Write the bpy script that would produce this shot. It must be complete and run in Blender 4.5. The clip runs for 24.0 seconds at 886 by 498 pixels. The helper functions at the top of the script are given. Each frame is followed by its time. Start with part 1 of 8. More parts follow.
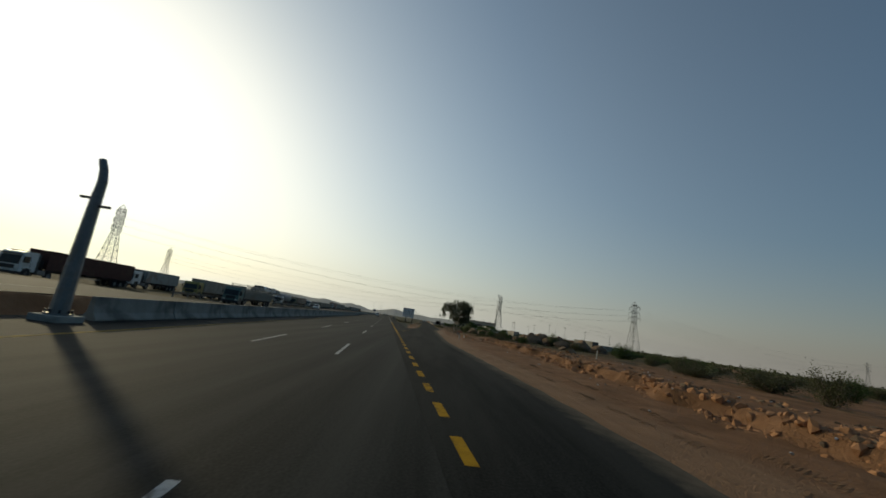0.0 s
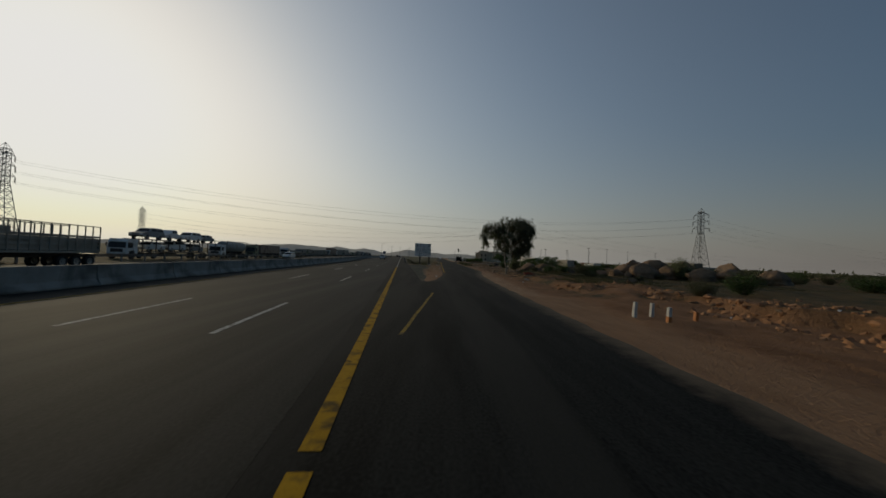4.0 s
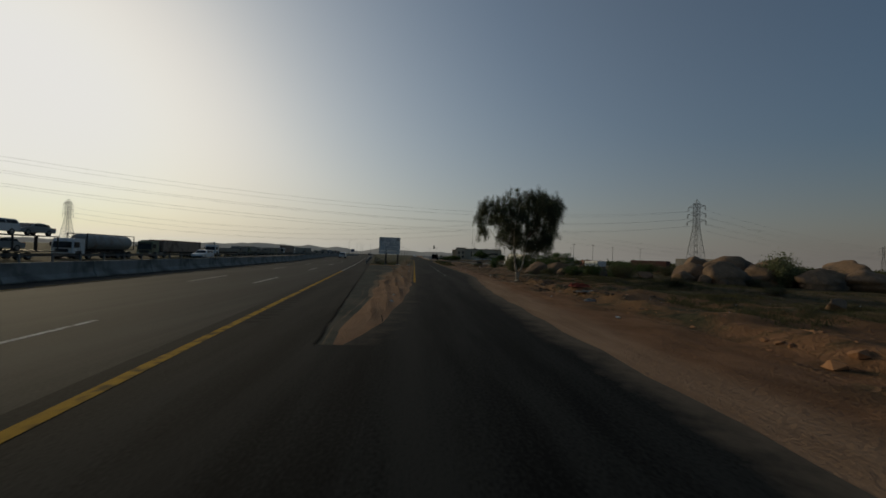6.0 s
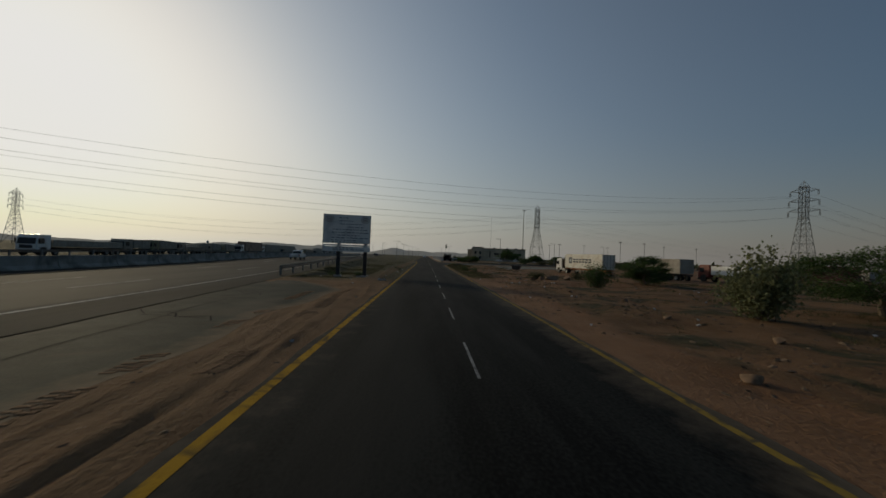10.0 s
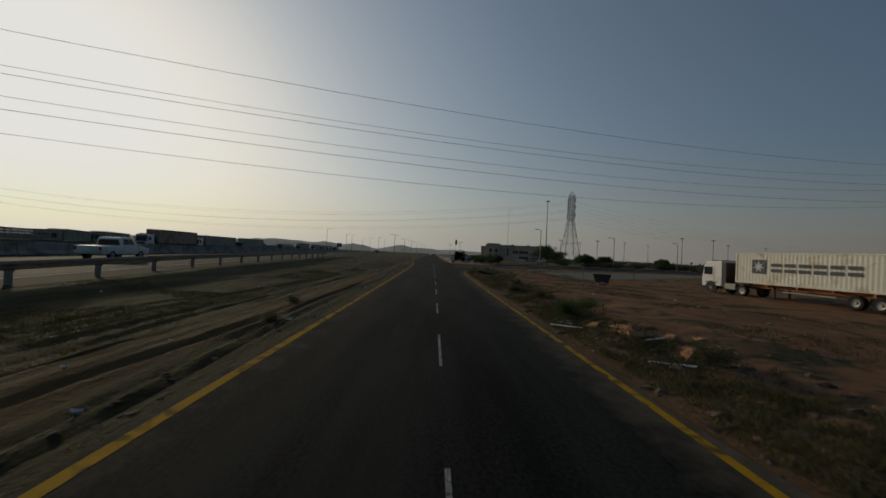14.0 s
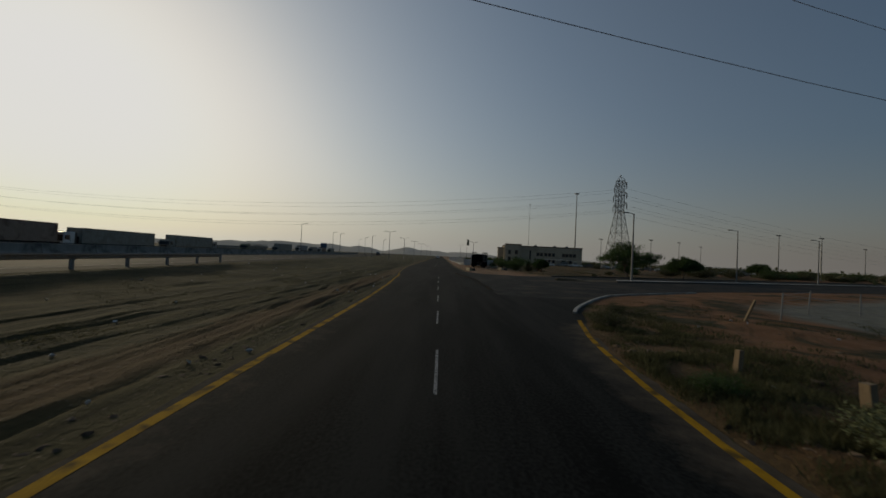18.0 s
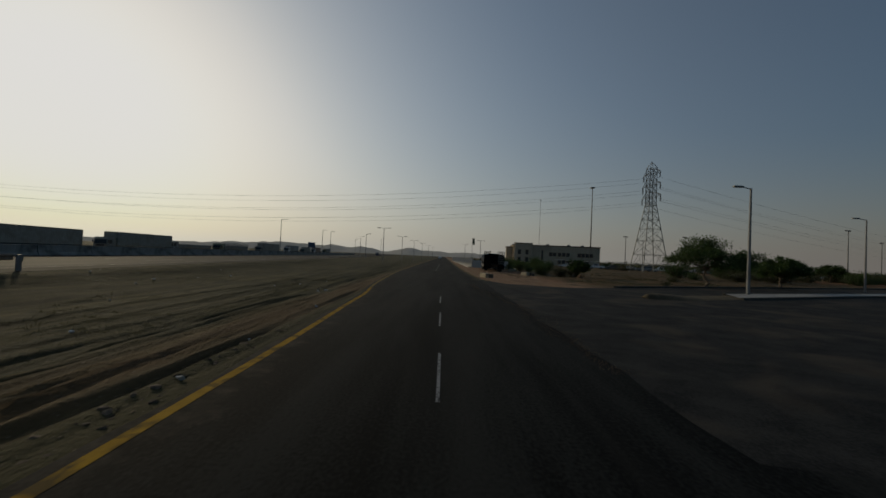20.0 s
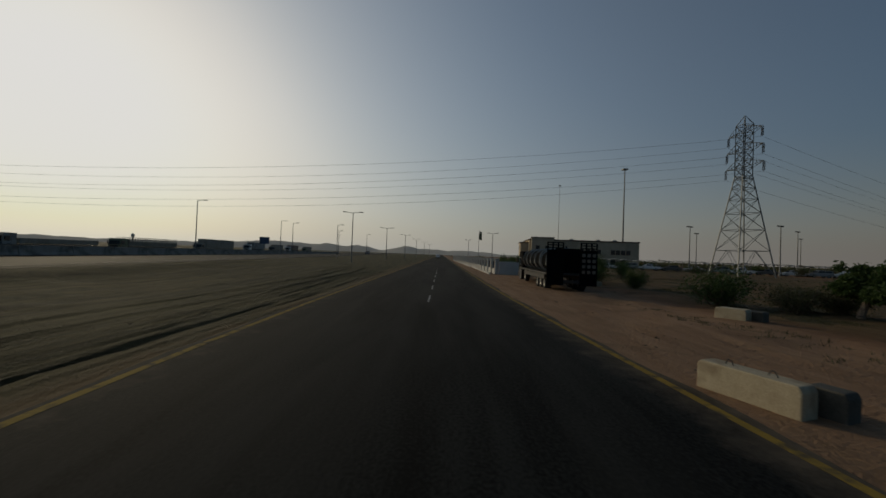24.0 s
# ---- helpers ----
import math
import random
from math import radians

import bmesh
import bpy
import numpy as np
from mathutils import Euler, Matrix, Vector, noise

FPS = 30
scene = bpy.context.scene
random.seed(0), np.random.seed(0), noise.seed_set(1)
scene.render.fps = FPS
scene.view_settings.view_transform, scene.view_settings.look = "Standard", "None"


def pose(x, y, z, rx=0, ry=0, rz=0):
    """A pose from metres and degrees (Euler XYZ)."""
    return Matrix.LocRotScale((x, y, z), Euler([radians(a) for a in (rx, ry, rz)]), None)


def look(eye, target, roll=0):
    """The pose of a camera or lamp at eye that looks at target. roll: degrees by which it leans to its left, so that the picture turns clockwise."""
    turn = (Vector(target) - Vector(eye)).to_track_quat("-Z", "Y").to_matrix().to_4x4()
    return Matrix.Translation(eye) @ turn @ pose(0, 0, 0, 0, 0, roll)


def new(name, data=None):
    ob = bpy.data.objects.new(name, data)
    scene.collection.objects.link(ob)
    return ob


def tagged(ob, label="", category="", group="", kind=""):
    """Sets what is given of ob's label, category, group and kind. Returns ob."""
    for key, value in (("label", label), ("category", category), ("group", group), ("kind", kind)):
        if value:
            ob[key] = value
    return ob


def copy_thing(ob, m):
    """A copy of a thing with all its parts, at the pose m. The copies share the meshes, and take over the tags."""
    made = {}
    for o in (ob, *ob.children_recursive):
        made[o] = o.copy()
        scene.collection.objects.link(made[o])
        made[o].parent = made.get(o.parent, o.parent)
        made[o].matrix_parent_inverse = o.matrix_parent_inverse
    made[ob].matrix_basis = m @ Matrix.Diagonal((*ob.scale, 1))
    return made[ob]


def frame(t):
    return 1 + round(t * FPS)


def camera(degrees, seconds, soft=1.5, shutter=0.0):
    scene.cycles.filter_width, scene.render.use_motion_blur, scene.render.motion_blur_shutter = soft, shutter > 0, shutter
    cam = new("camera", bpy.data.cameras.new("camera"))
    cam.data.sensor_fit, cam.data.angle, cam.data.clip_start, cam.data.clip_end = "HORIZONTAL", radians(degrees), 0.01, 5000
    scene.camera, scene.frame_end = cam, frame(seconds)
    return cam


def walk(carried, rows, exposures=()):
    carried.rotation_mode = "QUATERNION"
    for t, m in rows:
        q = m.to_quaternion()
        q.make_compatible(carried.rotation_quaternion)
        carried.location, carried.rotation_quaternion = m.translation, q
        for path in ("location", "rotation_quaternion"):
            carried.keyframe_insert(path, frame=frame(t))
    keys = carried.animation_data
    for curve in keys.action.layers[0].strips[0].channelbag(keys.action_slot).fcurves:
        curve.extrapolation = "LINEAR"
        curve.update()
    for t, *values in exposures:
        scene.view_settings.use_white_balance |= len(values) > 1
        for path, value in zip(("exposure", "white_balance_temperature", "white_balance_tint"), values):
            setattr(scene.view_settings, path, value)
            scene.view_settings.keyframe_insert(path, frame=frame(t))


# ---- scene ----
cam = camera(98.5, 24.0, soft=1.6, shutter=0.12)
PATH = [
    (0.0, pose(-1.97, -114.67, 2.05, 100.94, -8.46, -2.80)),
    (0.5, pose(-2.42, -108.93, 2.05, 97.72, -9.86, -9.60)),
    (1.0, pose(-2.93, -103.18, 2.05, 93.96, -8.65, -9.64)),
    (1.5, pose(-3.37, -97.37, 2.05, 92.09, -6.69, -6.64)),
    (2.0, pose(-3.72, -91.53, 2.05, 91.39, -4.74, -2.80)),
    (2.5, pose(-3.94, -85.67, 2.05, 91.31, -3.53, 0.16)),
    (4.5, pose(-3.95, -62.08, 2.05, 91.20, -1.95, -1.15)),
    (5.0, pose(-3.83, -56.22, 2.05, 91.10, -1.97, -2.34)),
    (5.5, pose(-3.58, -50.42, 2.05, 91.17, -2.04, -3.49)),
    (6.0, pose(-3.25, -44.66, 2.05, 91.07, -2.00, -4.34)),
    (6.5, pose(-2.82, -38.97, 2.05, 91.15, -1.91, -4.72)),
    (7.0, pose(-2.38, -33.29, 2.05, 91.10, -1.81, -4.80)),
    (7.5, pose(-1.99, -27.59, 2.05, 91.25, -2.08, -4.58)),
    (8.0, pose(-1.68, -21.92, 2.05, 91.14, -2.31, -4.15)),
    (8.5, pose(-1.46, -16.34, 2.05, 91.12, -2.17, -3.72)),
    (9.0, pose(-1.28, -10.83, 2.05, 91.12, -2.12, -3.26)),
    (9.5, pose(-1.06, -5.38, 2.05, 91.10, -2.22, -2.86)),
    (10.0, pose(-0.86, 0.02, 2.05, 91.08, -2.22, -2.49)),
    (10.5, pose(-0.70, 5.33, 2.05, 91.08, -2.35, -2.22)),
    (12.5, pose(-0.35, 26.16, 2.05, 90.67, -2.98, -1.73)),
    (13.0, pose(-0.22, 31.38, 2.05, 90.62, -3.01, -1.66)),
    (13.5, pose(-0.15, 36.60, 2.05, 90.64, -2.95, -1.61)),
    (14.0, pose(-0.11, 41.72, 2.05, 90.70, -2.76, -1.40)),
    (14.5, pose(-0.06, 46.70, 2.05, 90.86, -2.56, -1.31)),
    (15.0, pose(0.00, 51.58, 2.05, 90.88, -2.50, -1.22)),
    (15.5, pose(0.05, 56.43, 2.05, 90.86, -2.62, -1.22)),
    (16.0, pose(0.08, 61.27, 2.05, 90.86, -2.70, -1.12)),
    (16.5, pose(0.10, 66.11, 2.05, 90.94, -2.60, -0.98)),
    (17.0, pose(0.10, 70.59, 2.05, 91.05, -2.43, -0.76)),
    (17.5, pose(0.08, 75.07, 2.05, 91.02, -2.67, -0.54)),
    (18.0, pose(0.04, 79.49, 2.05, 91.02, -2.73, -0.26)),
    (18.5, pose(0.01, 83.81, 2.05, 91.08, -2.63, -0.11)),
    (20.5, pose(-0.09, 101.35, 2.05, 91.07, -2.54, 0.14)),
    (21.0, pose(-0.13, 105.80, 2.05, 91.10, -2.45, 0.07)),
    (21.5, pose(-0.17, 110.18, 2.05, 91.07, -2.27, 0.00)),
    (22.0, pose(-0.23, 114.52, 2.05, 91.07, -2.33, -0.06)),
    (22.5, pose(-0.31, 118.80, 2.05, 91.03, -2.33, -0.09)),
    (23.0, pose(-0.40, 123.11, 2.05, 91.01, -2.26, -0.19)),
    (23.5, pose(-0.47, 127.44, 2.05, 90.96, -2.24, -0.22)),
    (24.0, pose(-0.52, 131.68, 2.05, 90.83, -2.18, -0.24)),
]
EXPO = [(0.0, 0.4, 7350, -3), (0.4, 0.06, 7300, 0), (1.0, -0.15, 7250, 1), (2.0, -0.21, 7270, 3), (10.5, -0.2, 7270, 3), (12.5, -0.03, 7270, 3), (13.2, -0.06, 7270, 3), (14.2, -0.27, 7270, 3), (16.0, -0.32, 7270, 3), (24.0, -0.32, 7270, 3)]
walk(cam, PATH, EXPO)

# ---- light ----
SUN_AZ, SUN_EL = 46.0, 14.5        # degrees left of the road's heading, degrees up
world = bpy.data.worlds.new("hazy_sky")
scene.world = world
world.use_nodes = True
wn, wl = world.node_tree.nodes, world.node_tree.links
sky = wn.new("ShaderNodeTexSky")
sky.sky_type = "NISHITA"
sky.sun_disc = False
sky.sun_elevation = radians(SUN_EL)
sky.sun_rotation = radians(-SUN_AZ)
sky.altitude = 100
sky.air_density = 1.0
sky.dust_density = 3.2
sky.ozone_density = 3.0
wn["Background"].inputs["Strength"].default_value = 0.1
sun_way = Vector((-math.sin(radians(SUN_AZ)) * math.cos(radians(SUN_EL)),
                  math.cos(radians(SUN_AZ)) * math.cos(radians(SUN_EL)), math.sin(radians(SUN_EL))))


def sky_math(op, a, b=None):
    """One arithmetic node of the sky; a and b are sockets or numbers."""
    node = wn.new("ShaderNodeMath")
    node.operation = op
    for k, v in enumerate((a, b)):
        if isinstance(v, (int, float)):
            node.inputs[k].default_value = v
        elif v is not None:
            wl.new(v, node.inputs[k])
    return node.outputs[0]


def fading(angle, reach, first=1.0):
    """first * exp(-angle / reach)"""
    return sky_math("MULTIPLY", sky_math("POWER", math.e, sky_math("DIVIDE", angle, -reach)), first)


def tinted(amount, colour):
    node = wn.new("ShaderNodeVectorMath")
    node.operation = "SCALE"
    node.inputs[0].default_value = colour
    wl.new(amount, node.inputs["Scale"])
    return node.outputs[0]


def added(a, b):
    node = wn.new("ShaderNodeVectorMath")
    node.operation = "ADD"
    wl.new(a, node.inputs[0])
    wl.new(b, node.inputs[1])
    return node.outputs[0]


# dust in the air: it scatters the sun's light forwards in a broad glow, and lies thickest near the ground
coord = wn.new("ShaderNodeTexCoord")
height = wn.new("ShaderNodeSeparateXYZ")
wl.new(coord.outputs["Generated"], height.inputs["Vector"])
facing = wn.new("ShaderNodeVectorMath")
facing.operation = "DOT_PRODUCT"
facing.inputs[1].default_value = sun_way
wl.new(coord.outputs["Generated"], facing.inputs[0])
from_sun = sky_math("ARCCOSINE", sky_math("MINIMUM", facing.outputs["Value"], 0.99999))
above = sky_math("ARCSINE", sky_math("MINIMUM", sky_math("MAXIMUM", height.outputs["Z"], 0.0), 0.99999))
low_dust = fading(above, radians(9.0))
glow = sky_math("MULTIPLY", fading(from_sun, radians(41.0), 12.0), fading(above, radians(50.69)))
warm = sky_math("MULTIPLY", sky_math("ADD", fading(from_sun, radians(46.7), 0.36), 0.55), low_dust)
blue = wn.new("ShaderNodeHueSaturation")
blue.inputs["Saturation"].default_value = 1.65
wl.new(sky.outputs["Color"], blue.inputs["Color"])
clear = wn.new("ShaderNodeVectorMath")
clear.operation = "SCALE"
wl.new(blue.outputs["Color"], clear.inputs[0])
wl.new(sky_math("SUBTRACT", 0.575, sky_math("MULTIPLY", low_dust, 0.5)), clear.inputs["Scale"])
hazy = added(clear.outputs[0], added(tinted(glow, (0.95, 1.0, 1.055)), tinted(warm, (1.3, 1.0, 0.88))))
dimmed = sky_math("SUBTRACT", 1.0, sky_math("MULTIPLY", low_dust, fading(from_sun, radians(32.0), 0.13)))   # low dust takes blue out of the glare
even = wn.new("ShaderNodeSeparateColor")       # the thick haze evens out the glare round the sun
back = wn.new("ShaderNodeCombineColor")
wl.new(hazy, even.inputs["Color"])
for ch, top in (("Red", 8.85), ("Green", 8.85), ("Blue", 9.9)):
    cap = wn.new("ShaderNodeMath")
    cap.operation = "SMOOTH_MIN"
    cap.inputs[1].default_value, cap.inputs[2].default_value = top, 12.5
    wl.new(even.outputs[ch], cap.inputs[0])
    wl.new(cap.outputs[0] if ch != "Blue" else sky_math("MULTIPLY", cap.outputs[0], dimmed), back.inputs[ch])
wl.new(back.outputs["Color"], wn["Background"].inputs["Color"])

sun = new("sun", bpy.data.lights.new("sun", "SUN"))
sun.data.energy = 1.15
sun.data.angle = radians(2.0)
sun.data.color = (1.0, 0.84, 0.62)
sun.matrix_world = look(sun_way * 200, (0, 0, 0))


# ---- materials ----
def mat(name, dark, light, scale=4.0, rough=0.8, metal=0.0, bump=0.0, fine=60.0, stretch=(1, 1, 1), spec=0.3,
        stain=None, stain_scale=0.6, stain_amount=0.5, vary=0.0, island=False, lo=0.33, hi=0.68):
    m = bpy.data.materials.new(name)
    m.use_nodes = True
    n, l = m.node_tree.nodes, m.node_tree.links
    b = n["Principled BSDF"]
    b.inputs["Roughness"].default_value = rough
    b.inputs["Metallic"].default_value = metal
    b.inputs["Specular IOR Level"].default_value = spec
    co = n.new("ShaderNodeTexCoord")
    mp = n.new("ShaderNodeMapping")
    mp.inputs["Scale"].default_value = stretch
    l.new(co.outputs["Object"], mp.inputs["Vector"])
    t1 = n.new("ShaderNodeTexNoise")
    t1.inputs["Scale"].default_value = scale
    t1.inputs["Detail"].default_value = 6
    t1.inputs["Roughness"].default_value = 0.65
    l.new(mp.outputs["Vector"], t1.inputs["Vector"])
    t2 = n.new("ShaderNodeTexNoise")
    t2.inputs["Scale"].default_value = fine
    t2.inputs["Detail"].default_value = 3
    l.new(co.outputs["Object"], t2.inputs["Vector"])
    av = n.new("ShaderNodeMath")
    av.operation = "MULTIPLY_ADD"
    av.inputs[1].default_value = 0.45
    l.new(t2.outputs["Fac"], av.inputs[0])
    sc = n.new("ShaderNodeMath")
    sc.operation = "MULTIPLY"
    sc.inputs[1].default_value = 0.6
    l.new(t1.outputs["Fac"], sc.inputs[0])
    l.new(sc.outputs[0], av.inputs[2])
    rp = n.new("ShaderNodeValToRGB")
    rp.color_ramp.elements[0].position, rp.color_ramp.elements[1].position = lo, hi
    rp.color_ramp.elements[0].color, rp.color_ramp.elements[1].color = (*dark, 1), (*light, 1)
    l.new(av.outputs[0], rp.inputs["Fac"])
    out = rp.outputs["Color"]
    if stain:
        t3 = n.new("ShaderNodeTexNoise")
        t3.inputs["Scale"].default_value = stain_scale
        t3.inputs["Detail"].default_value = 5
        t3.inputs["Distortion"].default_value = 0.6
        l.new(mp.outputs["Vector"], t3.inputs["Vector"])
        r3 = n.new("ShaderNodeValToRGB")
        r3.color_ramp.elements[0].position, r3.color_ramp.elements[1].position = 0.5, 0.64
        r3.color_ramp.elements[1].color = (stain_amount,) * 3 + (1,)
        l.new(t3.outputs["Fac"], r3.inputs["Fac"])
        mx = n.new("ShaderNodeMixRGB")
        mx.inputs["Color2"].default_value = (*stain, 1)
        l.new(r3.outputs["Color"], mx.inputs["Fac"])
        l.new(out, mx.inputs["Color1"])
        out = mx.outputs["Color"]
    if vary:
        src = n.new("ShaderNodeNewGeometry").outputs["Random Per Island"] if island else n.new("ShaderNodeObjectInfo").outputs["Random"]
        mr = n.new("ShaderNodeMapRange")
        mr.inputs["To Min"].default_value, mr.inputs["To Max"].default_value = 1 - vary, 1 + vary
        l.new(src, mr.inputs["Value"])
        hs = n.new("ShaderNodeHueSaturation")
        l.new(mr.outputs["Result"], hs.inputs["Value"])
        l.new(out, hs.inputs["Color"])
        out = hs.outputs["Color"]
    l.new(out, b.inputs["Base Color"])
    if bump:
        bp = n.new("ShaderNodeBump")
        bp.inputs["Strength"].default_value = min(1.0, bump)
        bp.inputs["Distance"].default_value = 0.02 if bump <= 1 else 0.02 * bump
        l.new(av.outputs[0], bp.inputs["Height"])
        l.new(bp.outputs["Normal"], b.inputs["Normal"])
    return m


ASPHALT = mat("asphalt_service_road", (0.0038, 0.0043, 0.0039), (0.0205, 0.0215, 0.019), 0.8, 0.92, bump=0.8, fine=20, stretch=(1.0, 0.10, 1), spec=0.08, lo=0.45, hi=0.61,
              stain=(0.028, 0.0275, 0.0235), stain_scale=0.45, stain_amount=0.7)


def dusted(m, dark, light):
    """Windblown sand lying over a paving where its "dust" attribute says so."""
    n, l = m.node_tree.nodes, m.node_tree.links
    b = n["Principled BSDF"]
    old = b.inputs["Base Color"].links[0].from_socket
    at = n.new("ShaderNodeAttribute")
    at.attribute_name = "dust"
    co = n.new("ShaderNodeTexCoord")
    tx = n.new("ShaderNodeTexNoise")
    tx.inputs["Scale"].default_value, tx.inputs["Detail"].default_value, tx.inputs["Roughness"].default_value = 1.6, 8, 0.7
    l.new(co.outputs["Object"], tx.inputs["Vector"])
    ad = n.new("ShaderNodeMath")
    ad.operation = "ADD"
    l.new(at.outputs["Fac"], ad.inputs[0])
    l.new(tx.outputs["Fac"], ad.inputs[1])
    mr = n.new("ShaderNodeMapRange")
    mr.inputs["From Min"].default_value, mr.inputs["From Max"].default_value, mr.inputs["To Max"].default_value = 0.72, 1.3, 0.9
    l.new(ad.outputs[0], mr.inputs["Value"])
    rp = n.new("ShaderNodeValToRGB")
    rp.color_ramp.elements[0].color, rp.color_ramp.elements[1].color = (*dark, 1), (*light, 1)
    l.new(tx.outputs["Fac"], rp.inputs["Fac"])
    mx = n.new("ShaderNodeMix")
    mx.data_type = "RGBA"
    l.new(mr.outputs["Result"], mx.inputs[0])
    l.new(old, mx.inputs[6])
    l.new(rp.outputs["Color"], mx.inputs[7])
    l.new(mx.outputs[2], b.inputs["Base Color"])


ASPHALT_HW = mat("asphalt_highway", (0.0075, 0.0082, 0.0072), (0.029, 0.0302, 0.0265), 0.6, 0.87, bump=0.6, fine=20, stretch=(1.4, 0.05, 1), spec=0.095, lo=0.42, hi=0.64,
                 stain=(0.062, 0.058, 0.05), stain_scale=0.35, stain_amount=0.35)
dusted(ASPHALT, (0.075, 0.06, 0.043), (0.16, 0.125, 0.088))
ASPHALT_OLD = mat("asphalt_old_shoulder", (0.019, 0.022, 0.015), (0.046, 0.049, 0.036), 0.7, 0.85, bump=0.7, fine=30, spec=0.07, lo=0.42, hi=0.62,
                  stain=(0.12, 0.095, 0.065), stain_scale=0.25, stain_amount=0.5)
dusted(ASPHALT_OLD, (0.12, 0.085, 0.05), (0.22, 0.15, 0.09))
ASPHALT_SIDE = mat("dusty_side_road_asphalt", (0.012, 0.0118, 0.0105), (0.04, 0.038, 0.033), 0.9, 0.9, bump=0.8, fine=24, spec=0.1, lo=0.42, hi=0.62,
                   stain=(0.085, 0.066, 0.046), stain_scale=0.35, stain_amount=0.6)
CRACK = mat("bitumen_seam", (0.003, 0.003, 0.003), (0.008, 0.008, 0.008), 3, 0.95, spec=0.03)
YELLOW = mat("yellow_road_paint", (0.30, 0.155, 0.010), (0.47, 0.26, 0.018), 3.0, 0.9, spec=0.07, bump=0.2, fine=40, stain=(0.05, 0.04, 0.022), stain_scale=2.6, stain_amount=0.8)
YELLOW_OLD = mat("worn_yellow_road_paint", (0.20, 0.14, 0.035), (0.34, 0.215, 0.04), 3.0, 0.9, spec=0.07, bump=0.2, fine=40, stain=(0.07, 0.06, 0.045), stain_scale=3.0, stain_amount=0.9)
WHITE_LINE = mat("white_road_paint", (0.26, 0.26, 0.245), (0.46, 0.455, 0.435), 3.0, 0.85, spec=0.12, bump=0.2, fine=40, stain=(0.05, 0.048, 0.043), stain_scale=5.0, stain_amount=0.85)
WHITE_WORN = mat("worn_white_road_paint", (0.16, 0.16, 0.15), (0.34, 0.335, 0.32), 5.0, 0.75, bump=0.3, fine=30, stain=(0.014, 0.0145, 0.013), stain_scale=13.0, stain_amount=1.0)
CONCRETE = mat("weathered_concrete", (0.24, 0.225, 0.2), (0.42, 0.40, 0.36), 2.0, 0.9, bump=0.6, fine=45, stain=(0.17, 0.15, 0.125), stain_scale=1.1, stain_amount=0.6)
CONCRETE_DARK = mat("sooty_concrete", (0.19, 0.185, 0.165), (0.33, 0.32, 0.285), 1.2, 0.9, bump=0.5, fine=40, stain=(0.06, 0.058, 0.05), stain_scale=0.5, stain_amount=0.7)
# for dark blocks, and for island kerbs with their shade put into the colour
CONCRETE_DARK_AND_SHADED = mat("dark_and_shaded_concrete", (0.05, 0.046, 0.037), (0.12, 0.11, 0.088), 2.0, 0.9, bump=0.6, fine=40)
CREAM_BLOCK = mat("cream_painted_concrete", (0.36, 0.295, 0.19), (0.50, 0.42, 0.29), 2.5, 0.85, bump=0.5, fine=40, stain=(0.25, 0.19, 0.12), stain_scale=1.8, stain_amount=0.7)
GALV = mat("galvanised_steel", (0.15, 0.155, 0.155), (0.26, 0.26, 0.255), 6, 0.55, 0.5, 0.1, stain=(0.22, 0.18, 0.14), stain_scale=2, stain_amount=0.4)
STEEL_DARK = mat("dark_painted_steel", (0.02, 0.02, 0.022), (0.05, 0.05, 0.05), 5, 0.55, 0.2, 0.1, stain=(0.10, 0.065, 0.04), stain_scale=2, stain_amount=0.4)
STEEL_GREY = mat("grey_lattice_steel", (0.16, 0.165, 0.165), (0.27, 0.275, 0.27), 5, 0.6, 0.5)
WIRE = mat("aluminium_conductor", (0.2, 0.2, 0.2), (0.3, 0.3, 0.3), 5, 0.6, 0.4)
INSUL = mat("brown_glass_insulator", (0.03, 0.028, 0.026), (0.07, 0.06, 0.05), 9, 0.3)
RUBBER = mat("black_rubber", (0.012, 0.012, 0.012), (0.03, 0.03, 0.03), 12, 0.85, bump=0.3)
RIM = mat("dusty_wheel_rim", (0.2, 0.19, 0.17), (0.36, 0.35, 0.32), 10, 0.5, 0.4)
PAINT_WHITE = mat("white_vehicle_paint", (0.62, 0.62, 0.60), (0.78, 0.78, 0.76), 1.5, 0.3, bump=0.0, spec=0.5, stain=(0.42, 0.36, 0.28), stain_scale=1.0, stain_amount=0.5)
PAINT_CREAM = mat("cream_container_paint", (0.58, 0.55, 0.47), (0.74, 0.71, 0.62), 0.9, 0.55, bump=0.1, stain=(0.36, 0.24, 0.14), stain_scale=0.9, stain_amount=0.55)
PAINT_RED = mat("red_vehicle_paint", (0.14, 0.03, 0.024), (0.22, 0.055, 0.042), 2, 0.4, stain=(0.2, 0.12, 0.08), stain_amount=0.4)
PAINT_DARKRED = mat("dark_red_container_paint", (0.05, 0.016, 0.012), (0.09, 0.03, 0.024), 1.5, 0.65, bump=0.1, stain=(0.10, 0.06, 0.04), stain_amount=0.5)
PAINT_BLUE = mat("faded_blue_paint", (0.05, 0.09, 0.16), (0.10, 0.16, 0.25), 2, 0.5, stain=(0.16, 0.10, 0.06), stain_amount=0.5)
PAINT_GREEN = mat("dull_green_paint", (0.15, 0.17, 0.10), (0.25, 0.27, 0.17), 2, 0.55, stain=(0.18, 0.11, 0.06), stain_amount=0.5)
PAINT_TEAL = mat("faded_teal_cab_paint", (0.06, 0.12, 0.11), (0.12, 0.20, 0.18), 2, 0.5, stain=(0.2, 0.15, 0.1), stain_amount=0.5)
